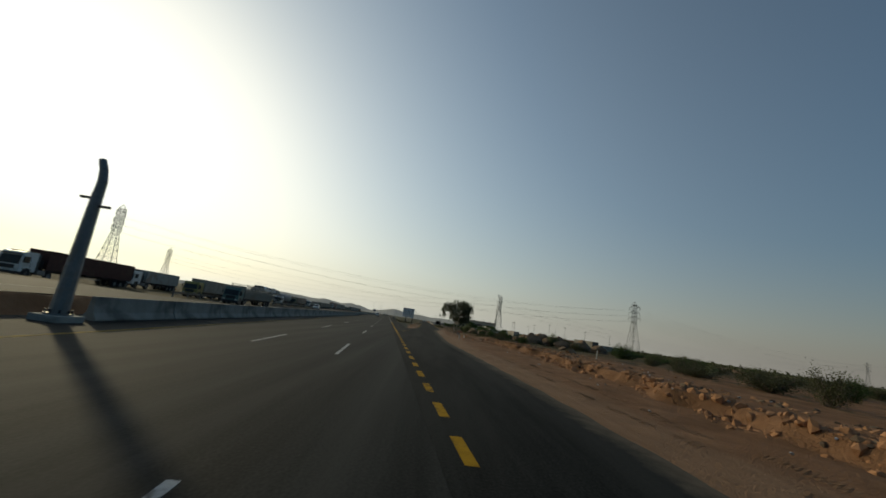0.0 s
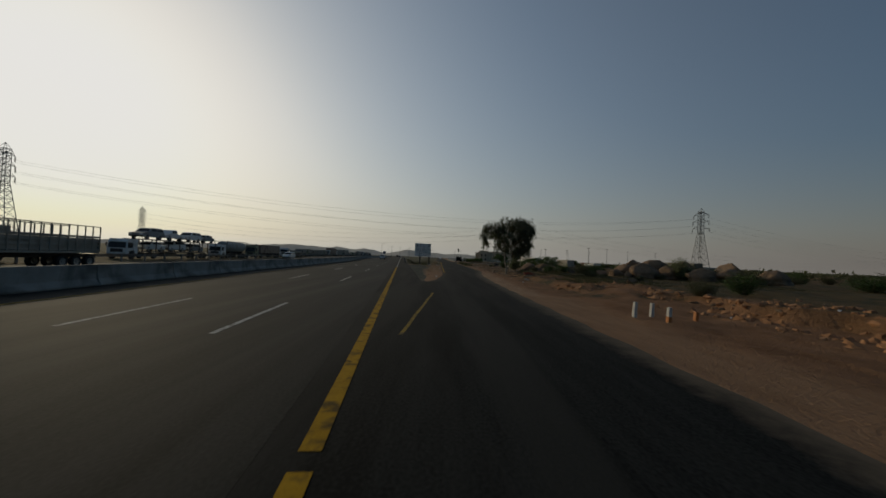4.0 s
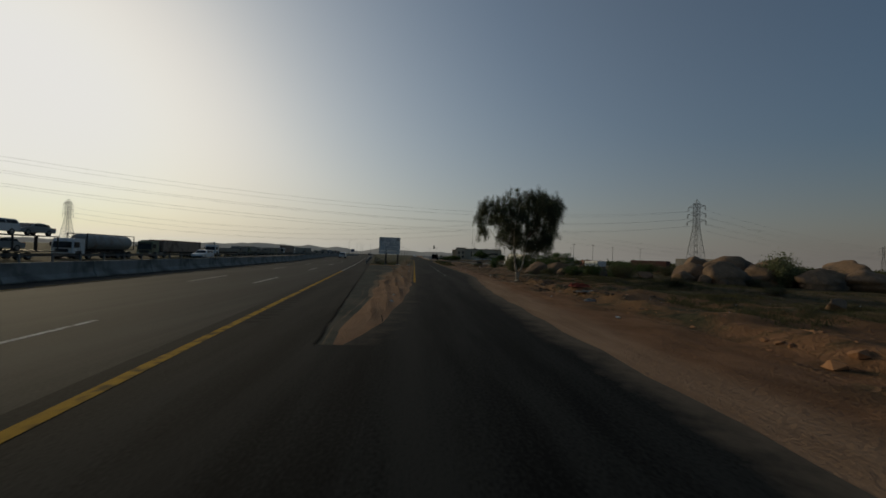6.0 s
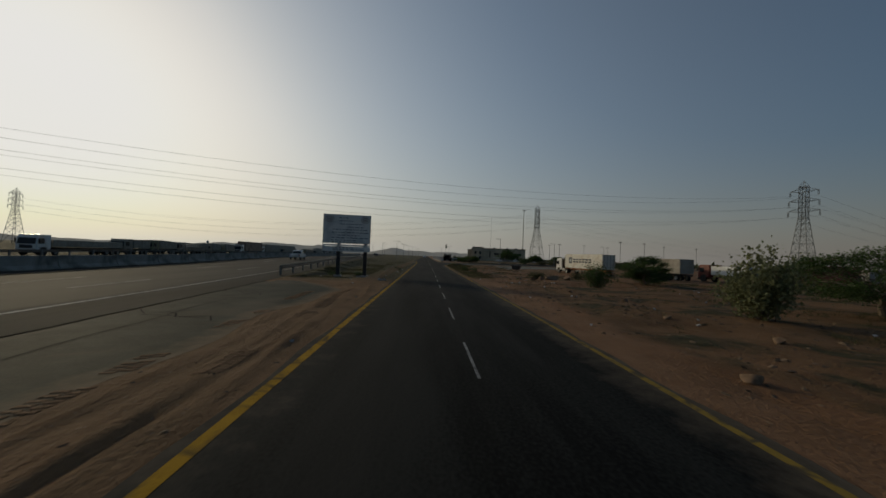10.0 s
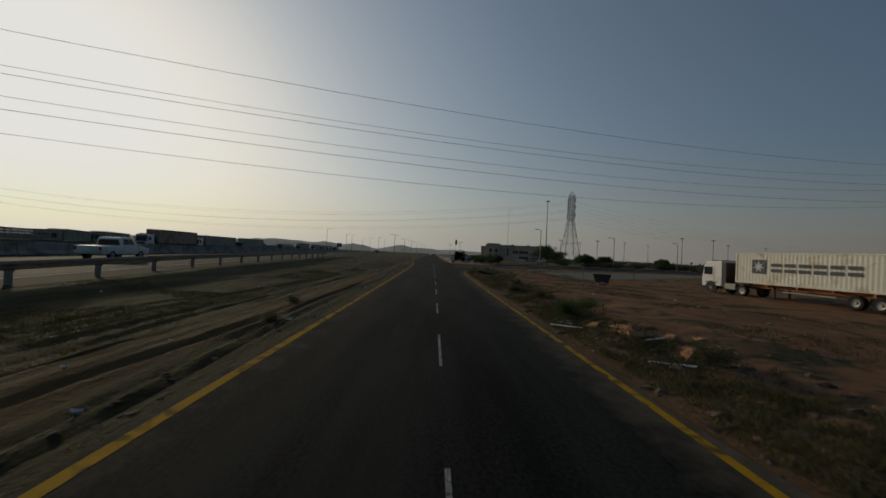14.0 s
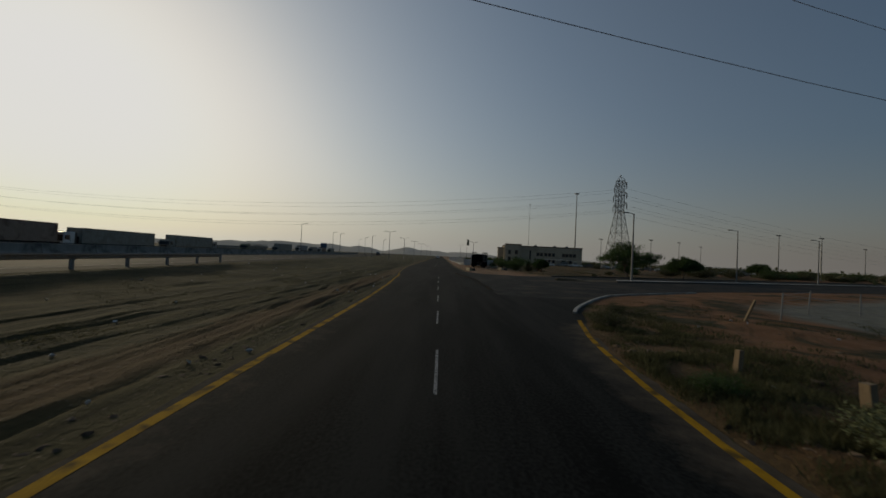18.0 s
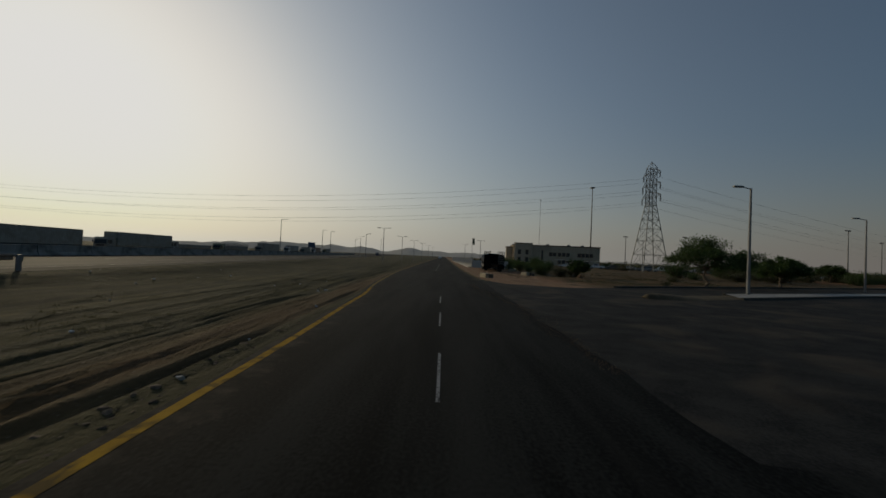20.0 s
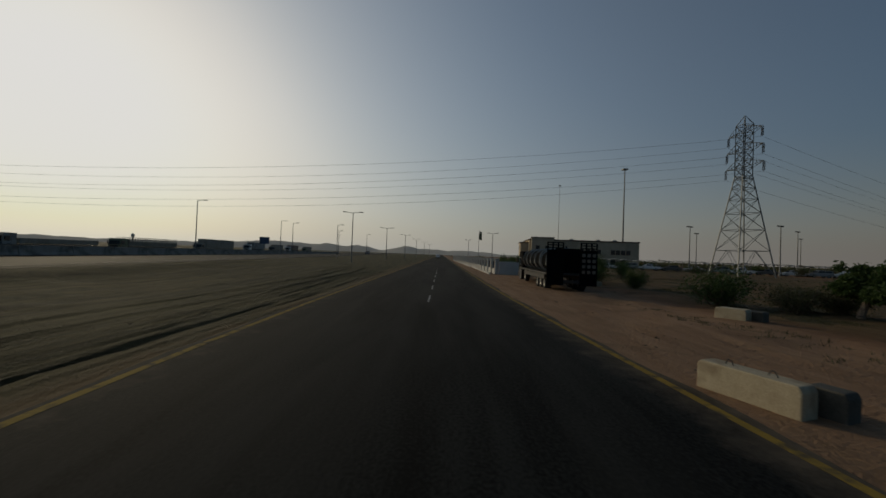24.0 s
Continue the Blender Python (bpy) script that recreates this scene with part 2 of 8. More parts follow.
PAINT_YELLOW = mat("dusty_yellow_cab_paint", (0.26, 0.21, 0.06), (0.40, 0.33, 0.11), 2, 0.55, stain=(0.22, 0.16, 0.1), stain_amount=0.5)
# rust and brown are paled to stand in for haze over the far lorries
PAINT_RUST = mat("rust_red_container_paint", (0.27, 0.185, 0.135), (0.40, 0.28, 0.21), 1.5, 0.65, bump=0.1, stain=(0.10, 0.05, 0.03), stain_amount=0.6)
PAINT_BROWN = mat("dusty_hazed_brown_canvas", (0.26, 0.23, 0.185), (0.42, 0.375, 0.31), 1.5, 0.85, bump=0.3, stain=(0.24, 0.2, 0.15), stain_amount=0.5)
PAINT_GREY = mat("grey_container_paint", (0.22, 0.23, 0.22), (0.36, 0.37, 0.35), 1.5, 0.6, bump=0.1, stain=(0.22, 0.13, 0.08), stain_amount=0.5)
PAINT_DUSTY = mat("dusty_grey_brown_container_paint", (0.11, 0.105, 0.09), (0.19, 0.18, 0.155), 1.5, 0.7, bump=0.1, stain=(0.16, 0.10, 0.06), stain_amount=0.5)
ORANGE = mat("orange_trailer_frame", (0.38, 0.12, 0.03), (0.52, 0.20, 0.06), 3, 0.55, stain=(0.15, 0.08, 0.05), stain_amount=0.6)
LOGO_GREY = mat("faded_navy_lettering", (0.05, 0.055, 0.065), (0.10, 0.105, 0.12), 4, 0.6)
LOGO_STAR = mat("pale_logo_star", (0.42, 0.47, 0.48), (0.55, 0.58, 0.57), 4, 0.6)
GLASS = mat("dark_vehicle_glass", (0.02, 0.024, 0.026), (0.04, 0.046, 0.05), 2, 0.08, spec=0.6)
LENS = mat("lamp_lens", (0.5, 0.5, 0.48), (0.7, 0.7, 0.66), 8, 0.2, spec=0.6)
TAIL = mat("red_tail_lamp", (0.3, 0.02, 0.015), (0.42, 0.04, 0.03), 8, 0.25)
SIGN_WHITE = mat("sun_bleached_sign_sheet", (0.78, 0.70, 0.63), (0.88, 0.81, 0.74), 1.2, 0.5, bump=0.05, stain=(0.48, 0.46, 0.42), stain_scale=0.9, stain_amount=0.6)
SIGN_INK = mat("faded_black_sign_paint", (0.07, 0.07, 0.075), (0.13, 0.13, 0.13), 8, 0.6)
SIGN_BROWN = mat("brown_emblem_paint", (0.20, 0.13, 0.09), (0.30, 0.21, 0.15), 8, 0.6)
WALL_TAN = mat("tan_render", (0.43, 0.345, 0.24), (0.57, 0.47, 0.34), 0.5, 0.9, bump=0.3, fine=12, stain=(0.33, 0.27, 0.2), stain_scale=0.2, stain_amount=0.5)
WALL_PALE = mat("pale_limewash", (0.44, 0.42, 0.38), (0.58, 0.56, 0.51), 0.8, 0.9, bump=0.2, fine=15, stain=(0.4, 0.35, 0.28), stain_scale=0.5, stain_amount=0.5)
BROWN_TRIM = mat("brown_parapet_coping", (0.10, 0.07, 0.05), (0.16, 0.12, 0.09), 1, 0.8)
BARK_PALE = mat("pale_peeling_bark", (0.27, 0.22, 0.155), (0.48, 0.41, 0.315), 5, 0.85, bump=0.6, fine=30, stretch=(1, 1, 0.3), stain=(0.22, 0.17, 0.12), stain_scale=3, stain_amount=0.6)
BARK = mat("grey_brown_bark", (0.10, 0.075, 0.055), (0.20, 0.16, 0.12), 8, 0.9, bump=0.8, fine=40, stretch=(1, 1, 0.3))
LEAF_GUM = mat("dusty_gum_leaves", (0.045, 0.056, 0.028), (0.105, 0.115, 0.064), 0.8, 0.6, fine=5, vary=0.35, island=True)
LEAF_ACACIA = mat("acacia_leaves", (0.034, 0.062, 0.016), (0.08, 0.125, 0.034), 0.9, 0.65, fine=5, vary=0.35, island=True)
LEAF_SCRUB = mat("desert_scrub_leaves", (0.055, 0.06, 0.028), (0.115, 0.115, 0.055), 0.9, 0.75, fine=5, vary=0.35, island=True)
WEEDS = mat("dark_green_weeds", (0.045, 0.050, 0.020), (0.13, 0.12, 0.055), 0.8, 0.85, fine=6, vary=0.4, island=True)
LEAF_PALE = mat("pale_green_scrub_leaves", (0.12, 0.135, 0.06), (0.22, 0.225, 0.11), 0.9, 0.75, fine=5, vary=0.3, island=True)
GRASS_DRY = mat("dry_grass_tufts", (0.045, 0.046, 0.02), (0.12, 0.108, 0.05), 0.7, 0.85, fine=6, vary=0.3, island=True)
ROCK = mat("warm_granite", (0.12, 0.074, 0.042), (0.29, 0.183, 0.108), 0.8, 0.9, bump=1.6, fine=9, stain=(0.075, 0.06, 0.048), stain_scale=0.5, stain_amount=0.7)
STONE = mat("rubble_stone", (0.06, 0.040, 0.025), (0.165, 0.114, 0.073), 2.0, 0.92, bump=0.6, fine=18, vary=0.55, island=True)
EARTH_RED = mat("broken_red_earth", (0.24, 0.115, 0.052), (0.40, 0.205, 0.10), 1.4, 0.95, bump=1.2, fine=14, vary=0.2, island=True)
EARTH_DARK = mat("dark_weedy_earth", (0.045, 0.036, 0.018), (0.13, 0.095, 0.05), 1.6, 0.95, bump=1.2, fine=12)
DEAD_LEAF = mat("dead_leaf_litter", (0.028, 0.017, 0.010), (0.085, 0.05, 0.03), 3.0, 0.9, vary=0.5, island=True)
STONE_PALE = mat("pale_stone", (0.16, 0.11, 0.075), (0.34, 0.25, 0.18), 4.0, 0.9, bump=0.5, fine=20, vary=0.4, island=True)
LITTER = mat("pale_litter", (0.30, 0.29, 0.27), (0.55, 0.54, 0.52), 6, 0.7, vary=0.5, island=True)
TARP_RED = mat("discarded_red_tarpaulin", (0.27, 0.05, 0.026), (0.40, 0.09, 0.05), 4, 0.7, bump=0.5)
WOOD = mat("weathered_timber", (0.17, 0.115, 0.065), (0.29, 0.21, 0.125), 6, 0.85, bump=0.4, stretch=(1, 1, 0.2))
PIPE_BLACK = mat("black_tank_shell", (0.003, 0.003, 0.0032), (0.008, 0.008, 0.0085), 2, 0.9, bump=0.1, spec=0.03)
# haze is put into the hills' pale colour and a faint emission
HILL = mat("haze_painted_far_hills", (0.36, 0.33, 0.29), (0.46, 0.43, 0.38), 0.01, 1.0, fine=0.05, spec=0.0)
HILL.node_tree.nodes["Principled BSDF"].inputs["Emission Color"].default_value = (0.30, 0.275, 0.235, 1)   # glow standing in for the light of the dusty air before them
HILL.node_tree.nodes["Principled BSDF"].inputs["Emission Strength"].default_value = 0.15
FLAG = mat("dark_green_flag_cloth", (0.03, 0.06, 0.04), (0.05, 0.09, 0.06), 4, 0.8)


def translucent(m, share_through=0.4):
    """Thin leaves let part of the sunlight through."""
    n, l = m.node_tree.nodes, m.node_tree.links
    b = n["Principled BSDF"]
    t = n.new("ShaderNodeBsdfTranslucent")
    l.new(b.inputs["Base Color"].links[0].from_socket, t.inputs["Color"])
    mx = n.new("ShaderNodeMixShader")
    mx.inputs["Fac"].default_value = share_through
    l.new(b.outputs[0], mx.inputs[1])
    l.new(t.outputs[0], mx.inputs[2])
    l.new(mx.outputs[0], n["Material Output"].inputs["Surface"])


for leaf in (LEAF_GUM, LEAF_ACACIA, LEAF_SCRUB, LEAF_PALE, WEEDS, GRASS_DRY):
    translucent(leaf)


def ground_material():
    m = bpy.data.materials.new("desert_ground")
    m.use_nodes = True
    n, l = m.node_tree.nodes, m.node_tree.links
    b = n["Principled BSDF"]
    b.inputs["Roughness"].default_value = 0.95
    b.inputs["Specular IOR Level"].default_value = 0.15
    co = n.new("ShaderNodeTexCoord")

    def noise_at(scale, detail=6, stretch=(1, 1, 1), distortion=0.0):
        mp = n.new("ShaderNodeMapping")
        mp.inputs["Scale"].default_value = stretch
        l.new(co.outputs["Object"], mp.inputs["Vector"])
        t = n.new("ShaderNodeTexNoise")
        t.inputs["Scale"].default_value, t.inputs["Detail"].default_value = scale, detail
        t.inputs["Roughness"].default_value, t.inputs["Distortion"].default_value = 0.65, distortion
        l.new(mp.outputs["Vector"], t.inputs["Vector"])
        return t.outputs["Fac"]

    def ramp(src, lo, hi, c0, c1):
        r = n.new("ShaderNodeValToRGB")
        r.color_ramp.elements[0].position, r.color_ramp.elements[1].position = lo, hi
        r.color_ramp.elements[0].color, r.color_ramp.elements[1].color = (*c0, 1), (*c1, 1)
        l.new(src, r.inputs["Fac"])
        return r.outputs["Color"]

    def mix(fac, a, c):
        x = n.new("ShaderNodeMixRGB")
        l.new(fac, x.inputs["Fac"])
        l.new(a, x.inputs["Color1"])
        l.new(c, x.inputs["Color2"])
        return x.outputs["Color"]

    def mul(a, c):
        x = n.new("ShaderNodeMath")
        x.operation = "MULTIPLY"
        l.new(a, x.inputs[0])
        l.new(c, x.inputs[1])
        return x.outputs[0]

    zone = n.new("ShaderNodeAttribute")
    zone.attribute_name = "zone"
    sep = n.new("ShaderNodeSeparateColor")
    l.new(zone.outputs["Color"], sep.inputs["Color"])
    sand = ramp(noise_at(0.5), 0.35, 0.68, (0.18, 0.088, 0.040), (0.30, 0.158, 0.082))
    pale = ramp(noise_at(1.2, stretch=(1.5, 0.25, 1)), 0.35, 0.68, (0.27, 0.162, 0.093), (0.40, 0.255, 0.155))
    soil = ramp(noise_at(1.1, stretch=(1.8, 0.07, 1)), 0.38, 0.64, (0.034, 0.031, 0.012), (0.104, 0.087, 0.037))
    scrub = ramp(noise_at(2.2), 0.35, 0.68, (0.030, 0.030, 0.012), (0.095, 0.080, 0.040))
    col = mix(sep.outputs["Red"], sand, pale)
    col = mix(sep.outputs["Green"], col, soil)
    patch = ramp(noise_at(0.28, 7, distortion=0.8), 0.5, 0.6, (0, 0, 0), (1, 1, 1))
    sw = mul(sep.outputs["Blue"], patch)
    col = mix(sw, col, scrub)
    hard = ramp(noise_at(1.5), 0.35, 0.68, (0.17, 0.165, 0.13), (0.25, 0.24, 0.195))
    col = mix(zone.outputs["Alpha"], col, hard)
    speck = ramp(noise_at(14, 2), 0.64, 0.72, (0, 0, 0), (0.6, 0.6, 0.6))
    peb = ramp(noise_at(30, 2), 0.4, 0.6, (0.10, 0.075, 0.055), (0.34, 0.27, 0.20))
    col = mix(speck, col, peb)
    l.new(col, b.inputs["Base Color"])
    ruts = noise_at(3.2, 4, (1.4, 0.05, 1))
    fine = noise_at(9.0, 6)
    ad = n.new("ShaderNodeMath")
    ad.operation = "MULTIPLY_ADD"
    ad.inputs[1].default_value = 0.45
    l.new(ruts, ad.inputs[0])
    l.new(fine, ad.inputs[2])
    bp = n.new("ShaderNodeBump")
    bp.inputs["Strength"].default_value, bp.inputs["Distance"].default_value = 1.0, 0.13
    l.new(ad.outputs[0], bp.inputs["Height"])
    l.new(bp.outputs["Normal"], b.inputs["Normal"])
    return m


GROUND = ground_material()


# ---- builders ----
def part(name, bm, material, parent, label="", smooth=False):
    me = bpy.data.meshes.new(name)
    bm.normal_update()
    bm.to_mesh(me)
    bm.free()
    if smooth:
        for p in me.polygons:
            p.use_smooth = True
    me.materials.append(material)
    ob = new(name, me)
    ob.parent = parent
    if label:
        tagged(ob, label)
    return ob


def share(name, ob, parent, m):
    o = new(name, ob.data)
    o.parent = parent
    o.matrix_basis = m
    return o


def thing(name, label, category, m=None, group="", kind=""):
    ob = new(name)
    ob.empty_display_size = 0.3
    if m is not None:
        ob.matrix_basis = m
    return tagged(ob, label, category, group, kind)


def box(bm, c, s, m=None, bevel=0.0, taper=1.0):
    r = bmesh.ops.create_cube(bm, size=1.0)
    for v in r["verts"]:
        k = taper if v.co.z > 0 else 1.0
        v.co = Vector((v.co.x * s[0] * k + c[0], v.co.y * s[1] * k + c[1], v.co.z * s[2] + c[2]))
    if bevel:
        es = list({e for v in r["verts"] for e in v.link_edges})
        out = bmesh.ops.bevel(bm, geom=es, offset=bevel, segments=2, profile=0.6, affect="EDGES")
        vs = list({v for f in out["faces"] for v in f.verts})
    else:
        vs = r["verts"]
    if m is not None:
        bmesh.ops.transform(bm, matrix=m, verts=list({v for v in bm.verts if v in set(vs)}) if False else vs, space=Matrix())
    return vs


def one_box(c, s, bevel=0.0, taper=1.0):
    bm = bmesh.new()
    box(bm, c, s, None, bevel, taper)
    return bm


def tube(bm, a, b, r0, r1=None, seg=6):
    a, b = Vector(a), Vector(b)
    d = b - a
    if d.length < 1e-5:
        return
    q = d.to_track_quat("Z", "Y").to_matrix()
    r1 = r0 if r1 is None else r1
    lo, hi = [], []
    for i in range(seg):
        w = Vector((math.cos(2 * math.pi * i / seg), math.sin(2 * math.pi * i / seg), 0))
        lo.append(bm.verts.new(a + q @ (w * r0)))
        hi.append(bm.verts.new(b + q @ (w * r1)))
    for i in range(seg):
        j = (i + 1) % seg
        bm.faces.new((lo[i], lo[j], hi[j], hi[i]))
    bm.faces.new(lo[::-1])
    bm.faces.new(hi)


def one_tube(a, b, r0, r1=None, seg=8):
    bm = bmesh.new()
    tube(bm, a, b, r0, r1, seg)
    return bm


def prism(pts, depth, axis="x", bevel=0.0, inset=0.0):
    """An outline in the y-z plane, given depth across x and centred on x = 0; inset narrows its upper points."""
    bm = bmesh.new()
    zs = [p[1] for p in pts]
    z0, z1 = min(zs), max(zs)
    rows = []
    for sx in (-0.5, 0.5):
        rows.append([bm.verts.new((sx * (depth - 2 * inset * max(0.0, (p[1] - z0) / (z1 - z0) - 0.45)), p[0], p[1])) for p in pts])
    n = len(pts)
    bm.faces.new(rows[0])
    bm.faces.new(rows[1][::-1])
    for i in range(n):
        j = (i + 1) % n
        bm.faces.new((rows[0][j], rows[0][i], rows[1][i], rows[1][j]))
    bmesh.ops.recalc_face_normals(bm, faces=bm.faces)
    if bevel:
        bmesh.ops.bevel(bm, geom=list(bm.edges), offset=bevel, segments=2, profile=0.6, affect="EDGES")
    return bm


def flat_mesh(name, verts, faces, material, parent=None, smooth=False):
    me = bpy.data.meshes.new(name)
    me.from_pydata([tuple(v) for v in verts], [], faces)
    me.update()
    if smooth:
        for p in me.polygons:
            p.use_smooth = True
    me.materials.append(material)
    ob = new(name, me)
    ob.parent = parent
    return ob


# ---- the plan ----
def hw_x(y, u):
    """The highway's lines: u metres to the right of its right edge line."""
    return -11.35 - 0.0963 * y + u


def step(a, b, t):
    t = np.clip((np.asarray(t, float) - a) / (b - a), 0, 1)
    return t * t * (3 - 2 * t)


def hw_z(y):
    return np.interp(y, [-40, 24, 36, 45, 56, 67, 90, 150, 250], [0.0, 0.0, 0.04, 0.1, 0.24, 0.37, 0.45, 0.42, 0.3])


def shoulder_right(y):
    """Where the old shoulder goes under the sand; it meets the road again at the rounded tip of the gore."""
    y = np.asarray(y, float)
    edge = np.interp(y, [-36, -30, -26, -20.5, -14, -8, 0], [-5.3, -5.15, -5.2, -5.4, -5.95, -6.0, -5.6]) + np.clip((y + 30) / 16, 0.2, 1) * (0.2 * np.sin(y * 0.9) + 0.22 * np.sin(y * 0.37))
    return -4.75 + (edge + 4.75) * np.sqrt(np.clip((y + 36.6) / 1.6, 0, 1))


RIGHT_Y = [-220, -115, -100, -86, -78, -70, -50, -40, -27, -18.6, -16, -13.5, -10, -8, -6.5, -4, 0, 6.5, 14, 60, 80, 85, 87.5, 90, 93.5, 97, 101]
RIGHT_X = [4.6, 3.6, 3.1, 2.2, 1.6, 1.1, 1.05, 1.05, 1.3, 1.7, 1.98, 2.26, 2.62, 2.86, 3.06, 3.22, 3.28, 3.33, 3.36, 3.35, 3.4, 3.7, 4.0, 4.45, 5.35, 6.5, 8.7]


def road_right(y):
    """The service road's right edge; at the side road's mouth it ends at the junction polygon."""
    return np.where(np.asarray(y) > 101, 3.4, np.interp(y, RIGHT_Y, RIGHT_X))


def road_left(y):
    return np.interp(y, [-40, -36.01, -36, -35, -33, -29, -24, -18, 90, 97, 105, 108, 112, 116, 119, 121, 125.5, 133, 140, 147, 160], [-9.0, -9.0, -4.75, -4.45, -4.15, -3.8, -3.5, -3.35, -3.4, -3.43, -3.65, -3.8, -4.0, -4.15, -4.45, -4.7, -5.0, -5.35, -5.65, -5.8, -5.8])


def hash_noise(x, y, s, seed=0.0):
    return np.array([noise.noise((a / s, b / s, seed)) for a, b in zip(np.ravel(x), np.ravel(y))]).reshape(np.shape(x))

NEAR_X, NEAR_Y = [8.6, 11.5, 20, 29, 60, 150, 400], [101.0, 104.5, 110.5, 115.0, 128.0, 165.0, 268.0]
FAR_X, FAR_Y = [3.4, 4.1, 5.2, 8.0, 10.0, 14.4, 21.0, 33.0, 60.0, 150.0, 400.0], [134.0, 130.3, 128.6, 127.5, 127.2, 129.3, 132.8, 138.6, 151.0, 191.0, 297.0]


def out_of_roads(x, y):
    """Metres outside the nearest paved edge (negative on the paving)."""
    u = x - hw_x(y, 0.0)
    service = np.maximum(road_left(y) - x, x - road_right(y))
    highway = np.maximum(-15.4 - u, u - 2.7)
    apron = np.maximum(np.maximum(2.5 - u, x - shoulder_right(y) + 0.1), np.maximum(y - 27, -60 - y))
    other = np.maximum(-30.5 - u, u + 16.3)
    side = np.maximum(np.maximum(np.interp(x, NEAR_X, NEAR_Y) - y, y - np.interp(x, FAR_X, FAR_Y)), 3.0 - x)
    early = np.maximum(np.maximum(2.0 - u, x - road_right(y)), y + 40)
    return np.minimum.reduce([service, highway, apron, other, side, early])


TRACKS = [(-4.6, 0.25, 34, 28, 150), (-5.3, 0.5, 30, 22, 190), (-6.0, 0.4, 41, 30, 180), (-6.9, 0.6, 27, 26, 172), (-7.5, 0.7, 36, 35, 170), (-8.3, 0.9, 45, 30, 190), (-9.2, 0.8, 25, 45, 180), (-10.3, 1.0, 50, 40, 190), (-11.4, 0.7, 33, 55, 190), (-6.5, 1.1, 14, 84, 130), (-12.6, 0.7, 33, 70, 190),
          (-5.5, 0.15, 12, -34, 30), (-5.1, 0.3, 9, -30, 12), (-5.8, 0.25, 15, -16, 32), (3.4, 0.3, 28, -64, -4), (4.2, 0.4, 22, -60, 2), (4.4, 0.9, 22, -116, -40), (5.6, 0.8, 18, -40, 30), (7.0, 1.5, 26, -100, -50), (5.2, 0.8, 17, 131, 168), (7.8, 1.2, 21, 128, 163), (12.0, 2.0, 20, 50, 90), (15.0, 2.5, 24, 60, 98)]


def ground_z(x, y, rough=True):
    x, y = np.asarray(x, float), np.asarray(y, float)
    d = out_of_roads(x, y)
    u = x - hw_x(y, 0.0)
    z = np.full(np.shape(x), -0.012)
    lump = step(0.3, 4.0, d)
    if rough:
        calm = 1 - 0.7 * (x < -3.3) * (x > -14)
        z = z + calm * lump * (0.11 * hash_noise(x, y, 2.3, 1.0) + 0.16 * hash_noise(x, y, 7.0, 2.0)) + 0.03 * step(0.1, 0.8, d) * hash_noise(x, y, 0.9, 3.0)
    # broken earth bank beside the slip road
    edge = 10.3 + (1.5 * hash_noise(x * 0 + 3, y, 4.0, 5.0) + 0.8 * hash_noise(x * 0 + 9, y, 1.7, 5.0) if rough else 0)
    bank = step(0, 0.6, x - edge) * step(-38, -52, y) * (1 - 0.6 * step(16, 45, x))
    z = z + 0.62 * bank
    # low heaps of earth and rubble beside the sandy strip
    if rough:
        rim = 6.0 + 0.9 * hash_noise(x * 0 + 5, y, 5.0, 8.0) + 0.4 * hash_noise(x * 0 + 1, y, 1.6, 8.0)
        z = z + step(0, 1.0, x - rim) * step(-48, -40, y) * (1 - step(-4, 8, y)) * (1 - 0.6 * step(14, 30, x)) * (0.30 + 0.30 * hash_noise(x, y, 2.6, 9.0) + 0.16 * hash_noise(x, y, 1.1, 10.0))
        z = z + step(0.2, 0.9, x - 3.5) * (1 - step(6.0, 8.5, x)) * step(36, 44, y) * (1 - step(84, 92, y)) * (0.08 + 0.16 * hash_noise(x, y, 1.5, 11.0) + 0.10 * hash_noise(x, y, 0.7, 12.0))
    z = z - 0.13 * np.exp(-((x - 6.3) ** 2 + (y + 9.4) ** 2) / 3.0)       # hollow round the gum tree
    # sand heaped in the gore, with wheel ruts
    gore = step(-37, -30, y) * (1 - step(20, 34, y)) * step(0, 0.6, d) * step(-6.6, -5.6, x) * (1 - step(-3.6, -3.2, x))
    across = x + 0.085 * (y + 36) + 0.12 * np.sin(y * 0.21) + 0.05 * np.sin(y * 0.6)
    fan = x + 0.16 * (y + 36) + 0.1 * np.sin(y * 0.33 + 1)
    gore = gore * (1 - 0.4 * step(-6, 6, y))
    z = z + gore * (0.03 + 0.07 * (1 - np.abs(np.sin(across * 4.4))) ** 1.6 + 0.03 * (1 - np.abs(np.sin(across * 11.3 + 0.7))) ** 1.5 + 0.035 * (1 - np.abs(np.sin(fan * 2.9 + 0.4))) ** 3)
    # low ground where the lorry stands, and the ditch before the highway
    z = z - 0.4 * step(11, 20, x) * step(36, 50, y) * (1 - step(92, 104, y)) * (1 - step(60, 90, x))
    ditch = step(3.2, 5.5, u) * (1 - step(-8.0, -5.0, x)) * step(27, 40, y)
    z = z - 0.35 * ditch * (1 - step(150, 190, y))
    z = z + step(0.4, 1.5, d) * step(22, 40, y) * (1 - step(-4.0, -3.4, x)) * step(-15, -9, x) * (0.012 * np.sin(x * 3.6 + y * 0.15 + 1.2 * np.sin(y * 0.05)) + 0.026 * (1 - np.abs(np.sin(x * 4.3 + y * 0.1 + 1.5 * np.sin(y * 0.045)))) ** 1.6 + 0.016 * (1 - np.abs(np.sin(x * 9.1 + y * 0.16 + 2 * np.sin(y * 0.06)))) ** 1.5)
